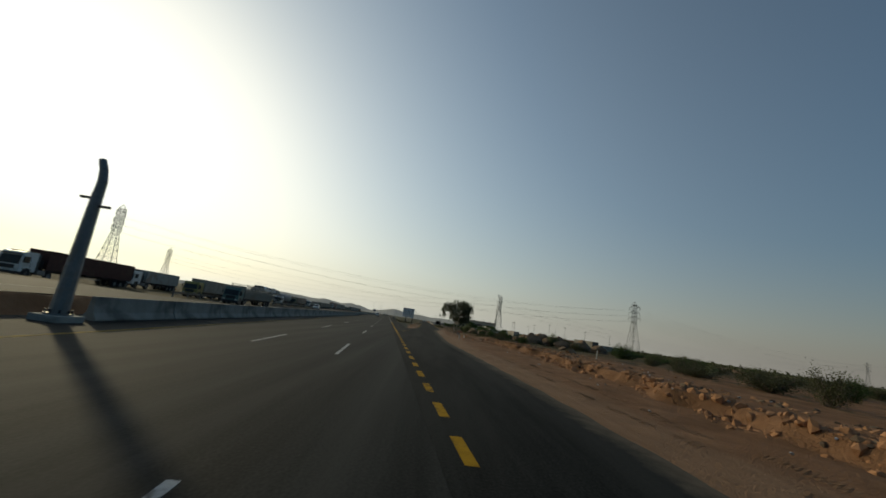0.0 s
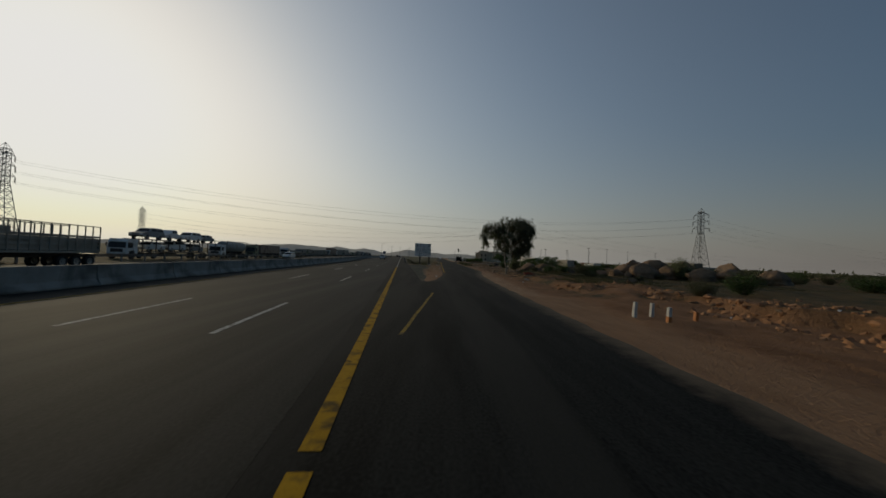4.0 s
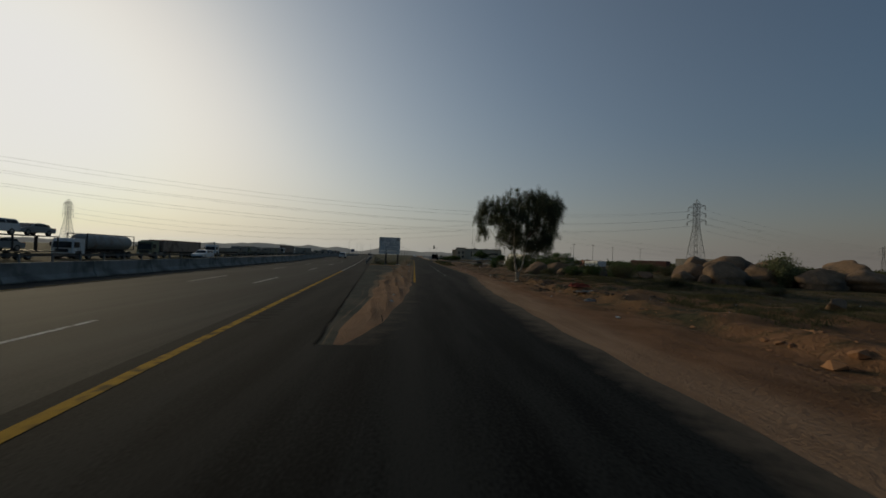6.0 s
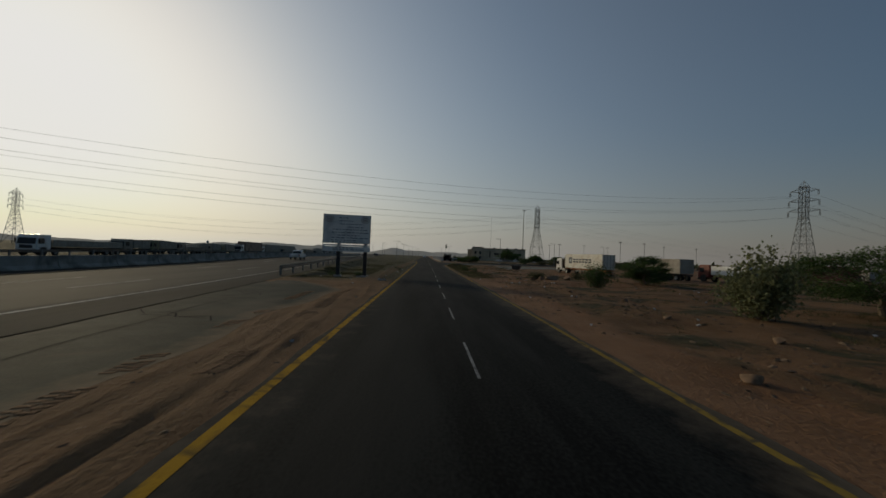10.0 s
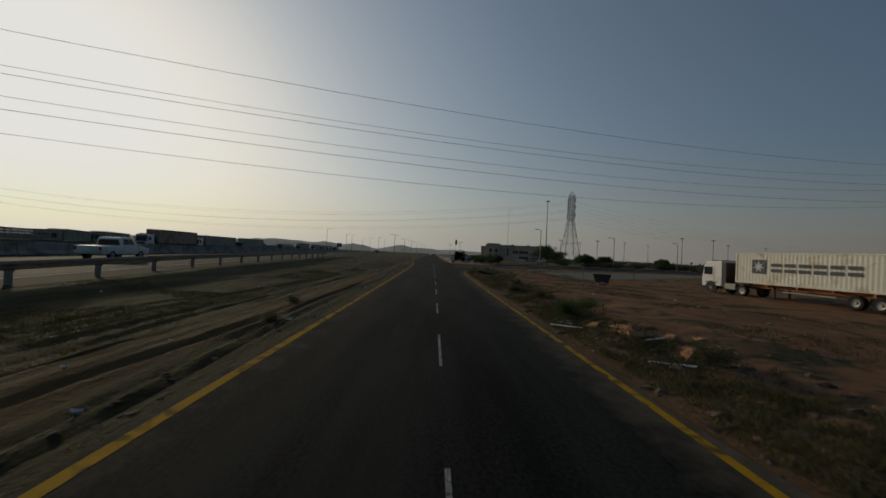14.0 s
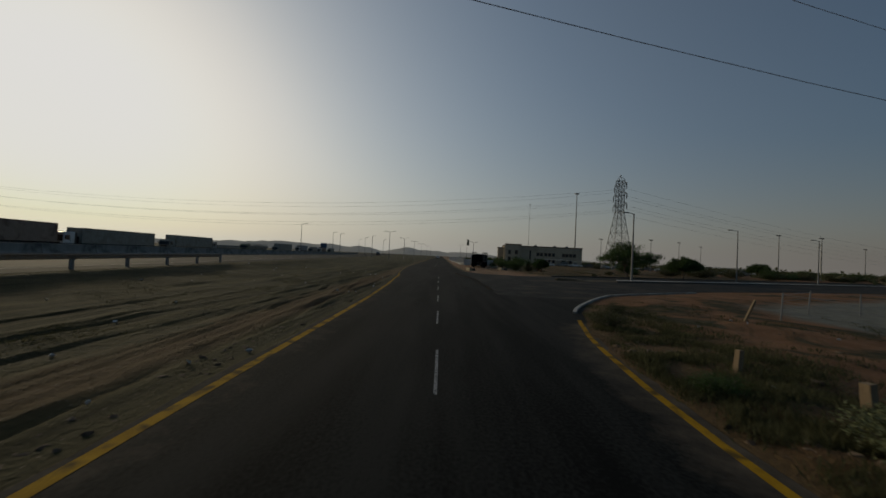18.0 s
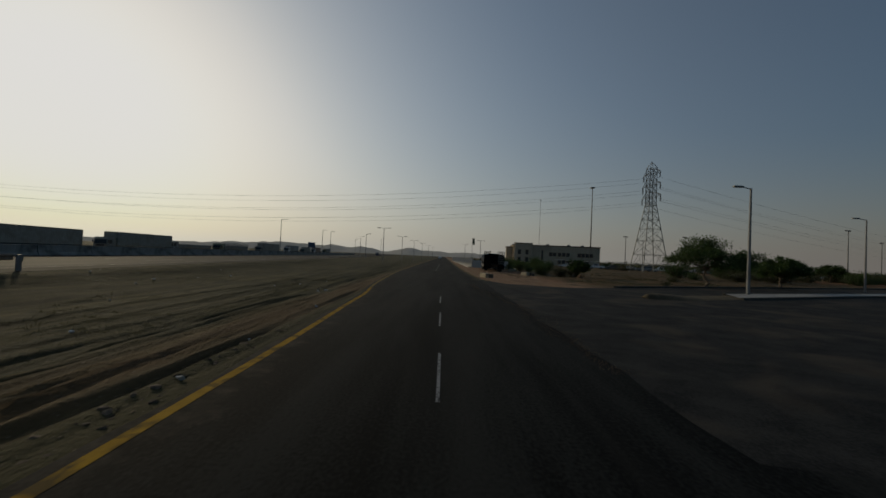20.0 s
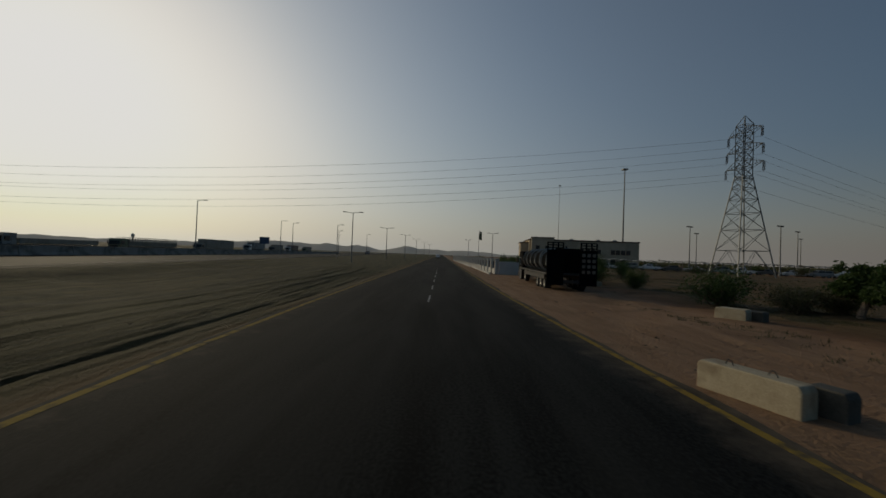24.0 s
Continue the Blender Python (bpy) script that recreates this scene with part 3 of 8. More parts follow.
    # wheel tracks in the loose ground
    if rough:
        for k, (x0, sway, wave, y0, y1) in enumerate(TRACKS):
            wide = 0.12 if y0 > 20 or x0 > 0 else 0.09
            for gauge in (0.0, 1.65) if x0 > -6.2 or y0 > 20 else (0.0, 0.55):
                off = x - (x0 + gauge + sway * np.sin(y / wave + k * 1.7) + 0.25 * np.sin(y / 5.3 + k))
                z = z + step(0.15, 0.5, d) * step(y0, y0 + 8, y) * (1 - step(y1 - 8, y1, y)) * (0.035 * np.exp(-((np.abs(off) - 1.8 * wide) / (0.8 * wide)) ** 2) - 0.065 * np.exp(-(off / wide) ** 2)) * (0.75 + 0.5 * np.sin(y / 7.0 + 2 * k)) * np.where((y < 30) & (x < 0), 0.35, np.where(x < 0, 0.75, 1.0))
    # the highway's own level
    z = z + hw_z(y) * (1 - step(3.0, 9.0, u)) * step(-40, -30, u)
    z = z + 0.75 * step(-58, -85, y) * (1 - step(-16.2, -15.4, u)) * (1 - step(300, 500, -x))
    z = np.where(d < -0.6, z - 0.05, z)
    return z


def spread(lo, hi, fine, far, grow=1.25):
    core = list(np.arange(lo, hi + 1e-6, fine))
    a, s, out = lo, fine, []
    while a > -far:
        s *= grow
        a -= s
        out.append(a)
    b, s, end = core[-1], fine, []
    while b < far:
        s *= grow
        b += s
        end.append(b)
    return np.array(out[::-1] + core + end)


def build_ground():
    core = np.concatenate([np.arange(-24, -14, 0.5), np.arange(-14, -8, 0.125), np.arange(-8, -3.2, 0.1), np.arange(-3.2, 1.0, 1.05), np.arange(1.0, 12.0, 0.25), np.arange(12, 34, 0.5)])
    out = spread(-24.0, 34.0, 0.5, 4200)
    xs = np.concatenate([out[out < -24.01], core, out[out > 33.99]])
    ys = spread(-124.0, 172.0, 0.6, 4200)
    ys = np.concatenate([ys[ys < -40.01], np.arange(-40, 100, 0.28), ys[ys > 100.0]])
    X, Y = np.meshgrid(xs, ys)
    Z = ground_z(X, Y)
    nx, ny = len(xs), len(ys)
    verts = np.stack([X.ravel(), Y.ravel(), Z.ravel()], 1)
    i = np.arange(nx * ny).reshape(ny, nx)
    faces = np.stack([i[:-1, :-1].ravel(), i[:-1, 1:].ravel(), i[1:, 1:].ravel(), i[1:, :-1].ravel()], 1)
    me = bpy.data.meshes.new("ground")
    me.from_pydata(verts.tolist(), [], faces.tolist())
    d = out_of_roads(X, Y)
    u = X - hw_x(Y, 0.0)
    wob = 0.5 * np.sin(Y * 0.31) + 0.35 * np.sin(Y * 0.83)
    pale = np.where(Y < -45, 0.5, 0.85) * (1 - step(np.where(Y < -45, 1.6, 1.0), np.where(Y < -45, 3.6, 2.2), d + 0.3 * wob)) * (X > 0) * (1 - 0.75 * step(-14, -4, Y)) * (1 - step(30, 60, Y)) + 0.3 * (X < -3) * (X > -7) * (1 - step(-6, 24, Y))
    pale = np.maximum(pale, (X > 3) * (X < 14 + wob) * (Y > 122) * (1 - step(6, 9, d)) * 0.8)
    soil = step(22, 36, Y) * (X < -3.4) * (1 - 0.35 * step(-4.2, -4.8, X) + 0.35 * step(-4.8, -8, X)) + (u < -29) * 0.9
    soil = np.maximum(soil, 0.3 * (X < -3.2) * (X > -9) * step(-22, -6, Y))
    soil = np.maximum(soil, 0.65 * step(11, 15, X + wob) * (X < 70) * (Y > 122))
    soil = np.maximum(soil, 0.5 * (X > 3) * (1 - step(4.8, 7.0, X + wob)) * (1 - 0.6 * step(68, 74, Y) * (1 - step(79, 82, Y))) * step(36, 46, Y) * (1 - step(97, 101, Y)))
    soil = np.maximum(soil, 0.6 * (X > 3.4) * (1 - step(7.5, 9.5, X + wob)) * step(80, 83, Y) * (1 - step(97, 100, Y)))
    soil = np.maximum(soil, 0.3 * (X > 5.5) * (1 - step(24, 32, Y)) * step(-36, -30, Y))
    soil = np.maximum(soil, 0.75 * step(10, 14, X + wob) * (1 - step(6, 46, Y + 9 * np.sin(X * 0.11))) * step(-74, -40, Y + 8 * np.sin(X * 0.09)))
    scrub = np.maximum(step(3, 7, X) * step(1.0, 3.0, d), (X < -6) * step(28, 40, Y) * 0.9) * np.where(Y < -45, step(19, 24, X), 1.0)
    scrub = np.where((Y > 122) & (X > 0) & (X < 12), 0.2, scrub)
    hardstand = step(89, 92, Y - 0.55 * (X - 19)) * (1 - step(100, 102.5, Y - 0.5 * (X - 17))) * step(16.5, 18.5, X) * (1 - step(55, 60, X))
    col = me.color_attributes.new("zone", "FLOAT_COLOR", "POINT")
    data = np.stack([np.clip(pale, 0, 1).ravel(), np.clip(soil, 0, 1).ravel(), np.clip(scrub, 0, 1).ravel(), hardstand.ravel()], 1)
    col.data.foreach_set("color", data.astype(np.float32).ravel())
    for p in me.polygons:
        p.use_smooth = True
    me.materials.append(GROUND)
    return tagged(new("ground", me), "reddish sand and gravel desert ground with tyre ruts", "ground", kind="structure")


build_ground()


def strip(name, ys, left, right, z, material, label, thick=0.12, cols=1, parent=None, category="road", dust=None, reach=1.0):
    """A paved slab between two edges given along y, with sides."""
    bm = bmesh.new()
    rows = []
    layer = bm.verts.layers.float.new("dust") if dust else None
    margin = [(reach * a, q) for a, q in ((0.0, 1.0), (0.11, 0.72), (0.26, 0.42), (0.4, 0.0))]
    if dust:
        cols = cols + 6
    for k, y in enumerate(ys):
        wide = right[k] - left[k]
        if dust:
            offs = [(a, q * dust[0](y)) for a, q in margin] + [(wide * c / (cols - 6), 0.0) for c in range(1, cols - 6)] + [(wide - a, q * dust[1](y)) for a, q in margin[::-1]]
            offs = sorted((min(max(a, 0.0), wide), q) for a, q in offs)
        else:
            offs = [(wide * c / cols, 0.0) for c in range(cols + 1)]
        row = []
        for a, q in offs:
            v = bm.verts.new((left[k] + a, y, z[k]))
            if dust:
                v[layer] = q
            row.append(v)
        rows.append(row)
    for a, b in zip(rows, rows[1:]):
        for c in range(cols):
            bm.faces.new((a[c], a[c + 1], b[c + 1], b[c]))
    for c, flip in ((0, True), (cols, False)):
        low = [bm.verts.new(r[c].co + Vector((0, 0, -thick))) for r in rows]
        for k in range(len(rows) - 1):
            q = (rows[k][c], low[k], low[k + 1], rows[k + 1][c])
            bm.faces.new(q[::-1] if flip else q)
    ob = part(name, bm, material, parent)
    if parent is None:
        tagged(ob, label, category, kind="structure")
    return ob


# service road with its edges a little uneven
ys = np.concatenate([np.arange(-36, 170, 1.0), [200, 260, 340, 460, 700, 1200]])
rr = np.where(ys > 100.5, np.interp(ys, [130, 136, 141, 151, 180], [3.38, 3.72, 3.55, 3.2, 3.0]), np.minimum(road_right(ys), 9)) + 0.06 * np.sin(ys * 1.7) + 0.05 * np.sin(ys * 0.61)
service_road = strip("service_road", ys, road_left(ys) + 0.05 * np.sin(ys * 1.3), rr, ys * 0, ASPHALT, "dark worn asphalt two-lane service road", cols=4,
                     dust=(lambda y: 0.45, lambda y: 0.95 if y < -4 else 0.75 if y < 34 else 0.0 if 92 < y < 132 else 0.75), reach=3.2)
# slip road: the paving between the highway and the right verge
ys = np.arange(-240, -35.5, 1.0)
slip_road = strip("slip_road", ys, hw_x(ys, -0.5), road_right(ys) + 0.06 * np.sin(ys * 1.7), ys * 0, ASPHALT, "dark asphalt exit lane beside the highway", cols=4, dust=(lambda y: 0.0, lambda y: 0.9), reach=2.6)
ys = np.concatenate([np.arange(-260, 200, 4.0), [220, 260, 320, 400, 520, 700, 1200]])
highway = strip("highway", ys, hw_x(ys, -15.4), hw_x(ys, -0.504), hw_z(ys), ASPHALT_HW, "grey asphalt three-lane highway carriageway", cols=6)
other_way = strip("opposite_carriageway", ys, hw_x(ys, -30.4), hw_x(ys, -16.4), hw_z(ys) + 0.75 * step(-58, -85, ys), ASPHALT_HW,
                  "pale dusty asphalt of the opposite carriageway", cols=4)
ys2 = np.concatenate([np.arange(-36, 200, 4.0), [220, 260, 320, 400, 520, 700, 1200]])
lane_edge = strip("highway_margin", ys2, hw_x(ys2, -0.5), hw_x(ys2, 2.5), hw_z(ys2), ASPHALT, "dark newer asphalt margin of the highway", cols=2)
ys = np.arange(-36, 30, 1.0)
shoulder = strip("highway_shoulder", ys, hw_x(ys, 2.52), np.maximum(shoulder_right(ys) - np.clip((ys - 21) * 0.6, 0, 6), hw_x(ys, 2.9)),
                 ys * 0 - 0.008, ASPHALT_OLD, "cracked old grey asphalt shoulder half buried in sand", cols=3, dust=(lambda y: 0.0, lambda y: 0.9), reach=2.2)


def ribbon(name, pts, width, z, material, parent, label=""):
    bm = bmesh.new()
    prev = None
    for k, p in enumerate(pts):
        a = Vector(pts[max(0, k - 1)])
        b = Vector(pts[min(len(pts) - 1, k + 1)])
        d = (b - a).normalized()
        nrm = Vector((-d.y, d.x)) * width / 2
        zz = z(p[1]) if callable(z) else z
        cur = (bm.verts.new((p[0] + nrm.x, p[1] + nrm.y, zz)), bm.verts.new((p[0] - nrm.x, p[1] - nrm.y, zz)))
        if prev:
            bm.faces.new((prev[1], cur[1], cur[0], prev[0]))
        prev = cur
    return part(name, bm, material, parent, label)


def side_road():
    bm = bmesh.new()
    xs = [3.3, 5.2, 8.6, 10.0, 11.5, 14.4, 16, 20, 26, 33, 45, 60, 90, 150, 400]
    top, low = [], []
    for x in xs:
        yn = np.interp(x, [3.3] + NEAR_X, [90.0] + NEAR_Y) if x > 8 else {3.3: 100.0, 5.2: 93.6}[x]
        top.append((bm.verts.new((x, yn, -0.005)), bm.verts.new((x, float(np.interp(x, FAR_X, FAR_Y)), -0.005))))
    for a, b in zip(top, top[1:]):
        bm.faces.new((a[0], b[0], b[1], a[1]))
    for k in (0, 1):
        for a, b in zip(top, top[1:]):
            p, q = a[k], b[k]
            r, s = bm.verts.new(p.co - Vector((0, 0, 0.12))), bm.verts.new(q.co - Vector((0, 0, 0.12)))
            bm.faces.new((p, r, s, q) if k == 0 else (p, q, s, r))
    ob = part("side_road", bm, ASPHALT_SIDE, None)
    return tagged(ob, "dark asphalt side road branching off at the junction", "road", kind="structure")


side = side_road()
# low pale kerb round the mouth of the side road
mouth = [(5.45, 94.7), (5.9, 95.8), (6.5, 97.0), (7.3, 98.4), (8.2, 99.9), (9.3, 101.6), (10.6, 103.4), (12.2, 104.7), (14.0, 105.9), (16.0, 107.2), (18.2, 108.6), (20.6, 110.1)]
for p, q in zip(mouth, mouth[1:]):
    bm = bmesh.new()
    dx, dy = q[0] - p[0], q[1] - p[1]
    box(bm, (0, 0, 0), (0.16, math.hypot(dx, dy) - 0.03, 0.22), bevel=0.015)
    part("kerb_stone", bm, CONCRETE, side).matrix_basis = pose((p[0] + q[0]) / 2, (p[1] + q[1]) / 2, -0.03, 0, 0, -math.degrees(math.atan2(dx, dy)))

# seams and cracks in the paving
rs = random.Random(4)
ribbon("paving_seam", [(hw_x(y, 2.5) + 0.03 * math.sin(y * 2.1), y) for y in np.arange(-36, 40, 0.8)], 0.075, 0.006, CRACK, shoulder, "black bitumen seam")
for y0, x0, x1 in ((-14, -8.6, -6.2), (-2, -10.2, -6.4), (4.5, -9.6, -6.1), (12, -10.4, -6.8), (18.5, -11, -8.2), (-20, -8.6, -6.0)):
    n = 9
    pts = [(x0 + (x1 - x0) * k / n, y0 + 0.35 * math.sin(k * 1.9 + y0) + 0.25 * (k - 4) * (1 if int(y0) % 2 else -0.6)) for k in range(n + 1)]
    ribbon("crack", pts, 0.05, 0.004, CRACK, shoulder)

ribbon("paving_seam", [(hw_x(y, 4.0) + 0.05 * math.sin(y * 1.3), y) for y in np.arange(-33, 16, 0.8)], 0.03, 0.004, CRACK, shoulder, "narrow dark seam")
for k in range(26):
    y0, u0 = rs.uniform(-34, 24), rs.uniform(2.7, 4.6)
    ang, ln = rs.choice((0.2, -0.3, 1.2, 1.5, -1.3)) + rs.uniform(-0.25, 0.25), rs.uniform(0.8, 2.2)
    pts = [(hw_x(y0, u0) + ln * q * math.cos(ang) + rs.uniform(-0.05, 0.05), y0 + ln * q * math.sin(ang) + rs.uniform(-0.07, 0.07)) for q in (0, 0.2, 0.4, 0.6, 0.8, 1)]
    if max(p[0] for p in pts) < float(shoulder_right(y0)) - 0.2:
        ribbon("crack", pts, rs.uniform(0.018, 0.04), 0.003, CRACK, shoulder)
for k in range(18):                       # cut rumble bars beside the yellow line
    yb = -33.5 + 0.62 * k
    ribbon("rumble_bar", [(hw_x(yb, 0.22), yb), (hw_x(yb, 0.62 + 0.1 * (k % 3)), yb + 0.06)], 0.13, 0.006, CRACK, lane_edge)

# ---- markings ----
for k in range(34):                       # thick yellow exit dashes
    yc = -79.3 + 2.84 * (k - 28)
    if yc < -64:
        ribbon("yellow_dash", [(hw_x(yc - 0.72, 0), yc - 0.72), (hw_x(yc + 0.72, 0), yc + 0.72)], 0.24, 0.007, YELLOW, slip_road)
ribbon("yellow_edge_line", [(hw_x(y, 0), y) for y in np.arange(-64, -36.9, 3.0)] + [(hw_x(-37, 0), -37)], 0.24, 0.007, YELLOW, slip_road)
ribbon("yellow_edge_line", [(hw_x(y, 0), y) for y in np.concatenate([np.arange(-37, 3, 4.0)])], 0.22, lambda y: float(hw_z(y)) + 0.005, YELLOW, lane_edge)
ribbon("white_edge_line", [(hw_x(y, 0), y) for y in np.concatenate([np.arange(-1, 200, 4.0), [260, 400, 700]])], 0.18, lambda y: float(hw_z(y)) + 0.005, WHITE_LINE, lane_edge)
# an older line left of the slip lane, half worn away
ribbon("worn_yellow_line", [(-4.75 + 0.055 * (y + 56) + 0.01 * math.sin(y * 1.3), y) for y in np.arange(-58.0, -45.5, 0.7)], 0.11, 0.007, YELLOW_OLD, slip_road)
for k in range(-10, 26):
    for u, off in ((-3.59, -77.9), (-7.39, -77.8)):
        y0 = off + 19.1 * k
        ribbon("white_dash", [(hw_x(y, u), y) for y in (y0, y0 + 2, y0 + 4, y0 + 6)], 0.15, lambda y: float(hw_z(y)) + 0.005, WHITE_LINE, highway)
ribbon("left_edge_line", [(hw_x(y, -11.42), y) for y in np.concatenate([np.arange(-260, 200, 4.0), [260, 400, 700]])], 0.2, lambda y: float(hw_z(y)) + 0.005, YELLOW_OLD, highway)
for u in (-20, -24.5):
    for k in range(-9, 20):
        y0 = -80 + 18.0 * k
        ribbon("white_dash", [(hw_x(y, u), y) for y in (y0, y0 + 3, y0 + 6)], 0.15, lambda y: float(hw_z(y)) + 0.006 + float(0.75 * step(-58, -85, y)), WHITE_LINE, other_way)
for y0 in [6.5 + 6.03 * k for k in range(-2, 11)] + [73.65, 79.5, 85.15, 91.0, 96.5, 102.3, 108.1, 113.6]:   # centre dashes of the service road
    xc = 0.12 - 0.006 * max(0.0, y0 - 73)
    ribbon("centre_dash", [(xc, y0), (xc, y0 + 1.35), (xc, y0 + 2.7)], 0.056, 0.004, WHITE_WORN, service_road)
for k in range(8):
    y0 = 148 + 6.0 * k
    ribbon("centre_dash", [(-1.0, y0), (-1.0, y0 + 2.7)], 0.09, 0.004, WHITE_WORN, service_road)
ys = np.concatenate([np.arange(-16, 122, 2.0), np.arange(122, 170, 3.0), [200, 300, 500]])
ribbon("left_edge_line", [(float(road_left(y)) + 0.22, float(y)) for y in ys if y < 121], 0.17, 0.004, YELLOW, service_road)
ribbon("left_edge_line", [(float(road_left(y)) + 0.22, float(y)) for y in ys if y >= 120], 0.15, 0.004, YELLOW_OLD, service_road)
ribbon("right_edge_line", [(float(road_right(y)) - 0.22, float(y)) for y in np.arange(2, 34, 2.0)], 0.13, 0.004, YELLOW_OLD, service_road)
ribbon("right_edge_line", [(float(road_right(y)) - 0.22, float(y)) for y in np.concatenate([np.arange(32, 88, 2.0), [88.5, 90, 91.5, 93]])], 0.14, 0.004, YELLOW, service_road)
ribbon("right_edge_line", [(4.06, 131.2), (3.85, 132.0), (3.62, 133.5), (3.5, 136), (3.33, 140.5), (3.13, 146), (3.0, 151), (2.85, 160), (2.75, 200), (2.7, 300), (2.7, 500)], 0.15, 0.004, YELLOW_OLD, service_road)


# ---- barriers and rails ----
def jersey_barrier(name, m, length=6.0, material=CONCRETE_DARK, h=1.0, label="sooty grey concrete median barrier section", group="median barrier sections"):
    prof = [(-0.30, 0), (0.30, 0), (0.30, 0.09), (0.15, 0.34), (0.09, h), (-0.09, h), (-0.15, 0.34), (-0.30, 0.09)]
    bm = bmesh.new()
    rows = [[bm.verts.new((p[0], y, p[1])) for p in prof] for y in (-length / 2, length / 2)]
    n = len(prof)
    bm.faces.new(rows[0])
    bm.faces.new(rows[1][::-1])
    for i in range(n):
        j = (i + 1) % n
        bm.faces.new((rows[0][j], rows[0][i], rows[1][i], rows[1][j]))
    bmesh.ops.recalc_face_normals(bm, faces=bm.faces)
    bmesh.ops.bevel(bm, geom=list(bm.edges), offset=0.02, segments=1, affect="EDGES")
    ob = part(name, bm, material, None)
    ob.matrix_basis = m
    return tagged(ob, label, "barrier", group)


HW_TURN = math.degrees(math.atan(0.0963))
first = None
for k in range(88):
    y = -186 + 6.06 * k
    if -102.6 < y < -98.0:
        continue
    m = pose(hw_x(y, -13.7), y, float(hw_z(y)) - 0.004, 0, 0, HW_TURN)
    first = copy_thing(first, m) if first else jersey_barrier("median_barrier", m)


def guard_rail(y0, y1, u, flip=1):
    """Steel W-beam on posts beside the highway."""
    base = thing("guard_rail", "dusty galvanised steel guard rail on posts along the highway", "guard rail")
    beam = bmesh.new()
    prof = [(0.0, 0.40), (0.06, 0.45), (0.06, 0.51), (0.0, 0.56), (0.06, 0.61), (0.06, 0.67), (0.0, 0.72)]
    ys = np.arange(y0, y1 + 0.1, 4.0)
    rows = []
    for y in ys:
        rows.append([beam.verts.new((hw_x(y, u) + flip * p[0], y, p[1] + float(hw_z(y)) + 0.12)) for p in prof])
    for a, b in zip(rows, rows[1:]):
        for i in range(len(prof) - 1):
            beam.faces.new((a[i], a[i + 1], b[i + 1], b[i]))
    bmesh.ops.solidify(beam, geom=list(beam.faces), thickness=0.012)
    part("beam", beam, GALV, base, "pressed steel beam")
    ref = None
    for y in np.arange(y0 + 0.4, y1, 4.0):
        m = pose(hw_x(y, u) - flip * 0.09, y, float(ground_z(np.array([hw_x(y, u)]), np.array([y]), False)[0]) - 0.15)
        if ref is None:
            bm = bmesh.new()
            box(bm, (0, 0, 0.5), (0.13, 0.19, 1.0), bevel=0.012)
            box(bm, (flip * 0.055, 0, 0.83), (0.05, 0.24, 0.32))
            ref = part("post", bm, GALV, base)
            ref.matrix_basis = m
        else:
            share("post", ref, base, m)
    return base


guard_rail(31, 116, 1.9)
guard_rail(-60, 330, -31.5, -1)

def at_ground(x, y):
    return float(ground_z(np.array([float(x)]), np.array([float(y)]))[0])


# ---- wheels and vehicles ----
def wheel(name, r, w, parent, m, made={}):
    """A tyre with its rim, as a part with a sub-part."""
    key = (r, w)
    if key not in made:
        bm = bmesh.new()
        prof = [(r * 0.58, -w / 2), (r * 0.9, -w / 2), (r, -w * 0.36), (r, w * 0.36), (r * 0.9, w / 2), (r * 0.58, w / 2)]
        n = 18
        rings = [[bm.verts.new((p[1], p[0] * math.cos(2 * math.pi * k / n), p[0] * math.sin(2 * math.pi * k / n))) for p in prof] for k in range(n)]
        for k in range(n):
            a, b = rings[k], rings[(k + 1) % n]
            for i in range(len(prof) - 1):
                bm.faces.new((a[i], a[i + 1], b[i + 1], b[i]))
        tyre = part(name, bm, RUBBER, parent)
        bm = bmesh.new()
        prof = [(r * 0.58, -w * 0.45), (r * 0.5, -w * 0.40), (r * 0.2, -w * 0.30), (r * 0.16, -w * 0.5), (0.001, -w * 0.5)]
        for sgn in (1, -1):
            rings = [[bm.verts.new((p[1] * sgn, p[0] * math.cos(2 * math.pi * k / 12), p[0] * math.sin(2 * math.pi * k / 12))) for p in prof] for k in range(12)]
            for k in range(12):
                a, b = rings[k], rings[(k + 1) % 12]
                for i in range(len(prof) - 1):
                    bm.faces.new((a[i], a[i + 1], b[i + 1], b[i]) if sgn > 0 else (b[i], b[i + 1], a[i + 1], a[i]))
        rim = part("rim", bm, RIM, tyre)
        tyre.matrix_basis = m
        made[key] = (tyre.data, rim.data)
        return tyre
    tyre = new(name, made[key][0])
    tyre.parent = parent
    tyre.matrix_basis = m
    rim = new("rim", made[key][1])
    rim.parent = tyre
    return tyre


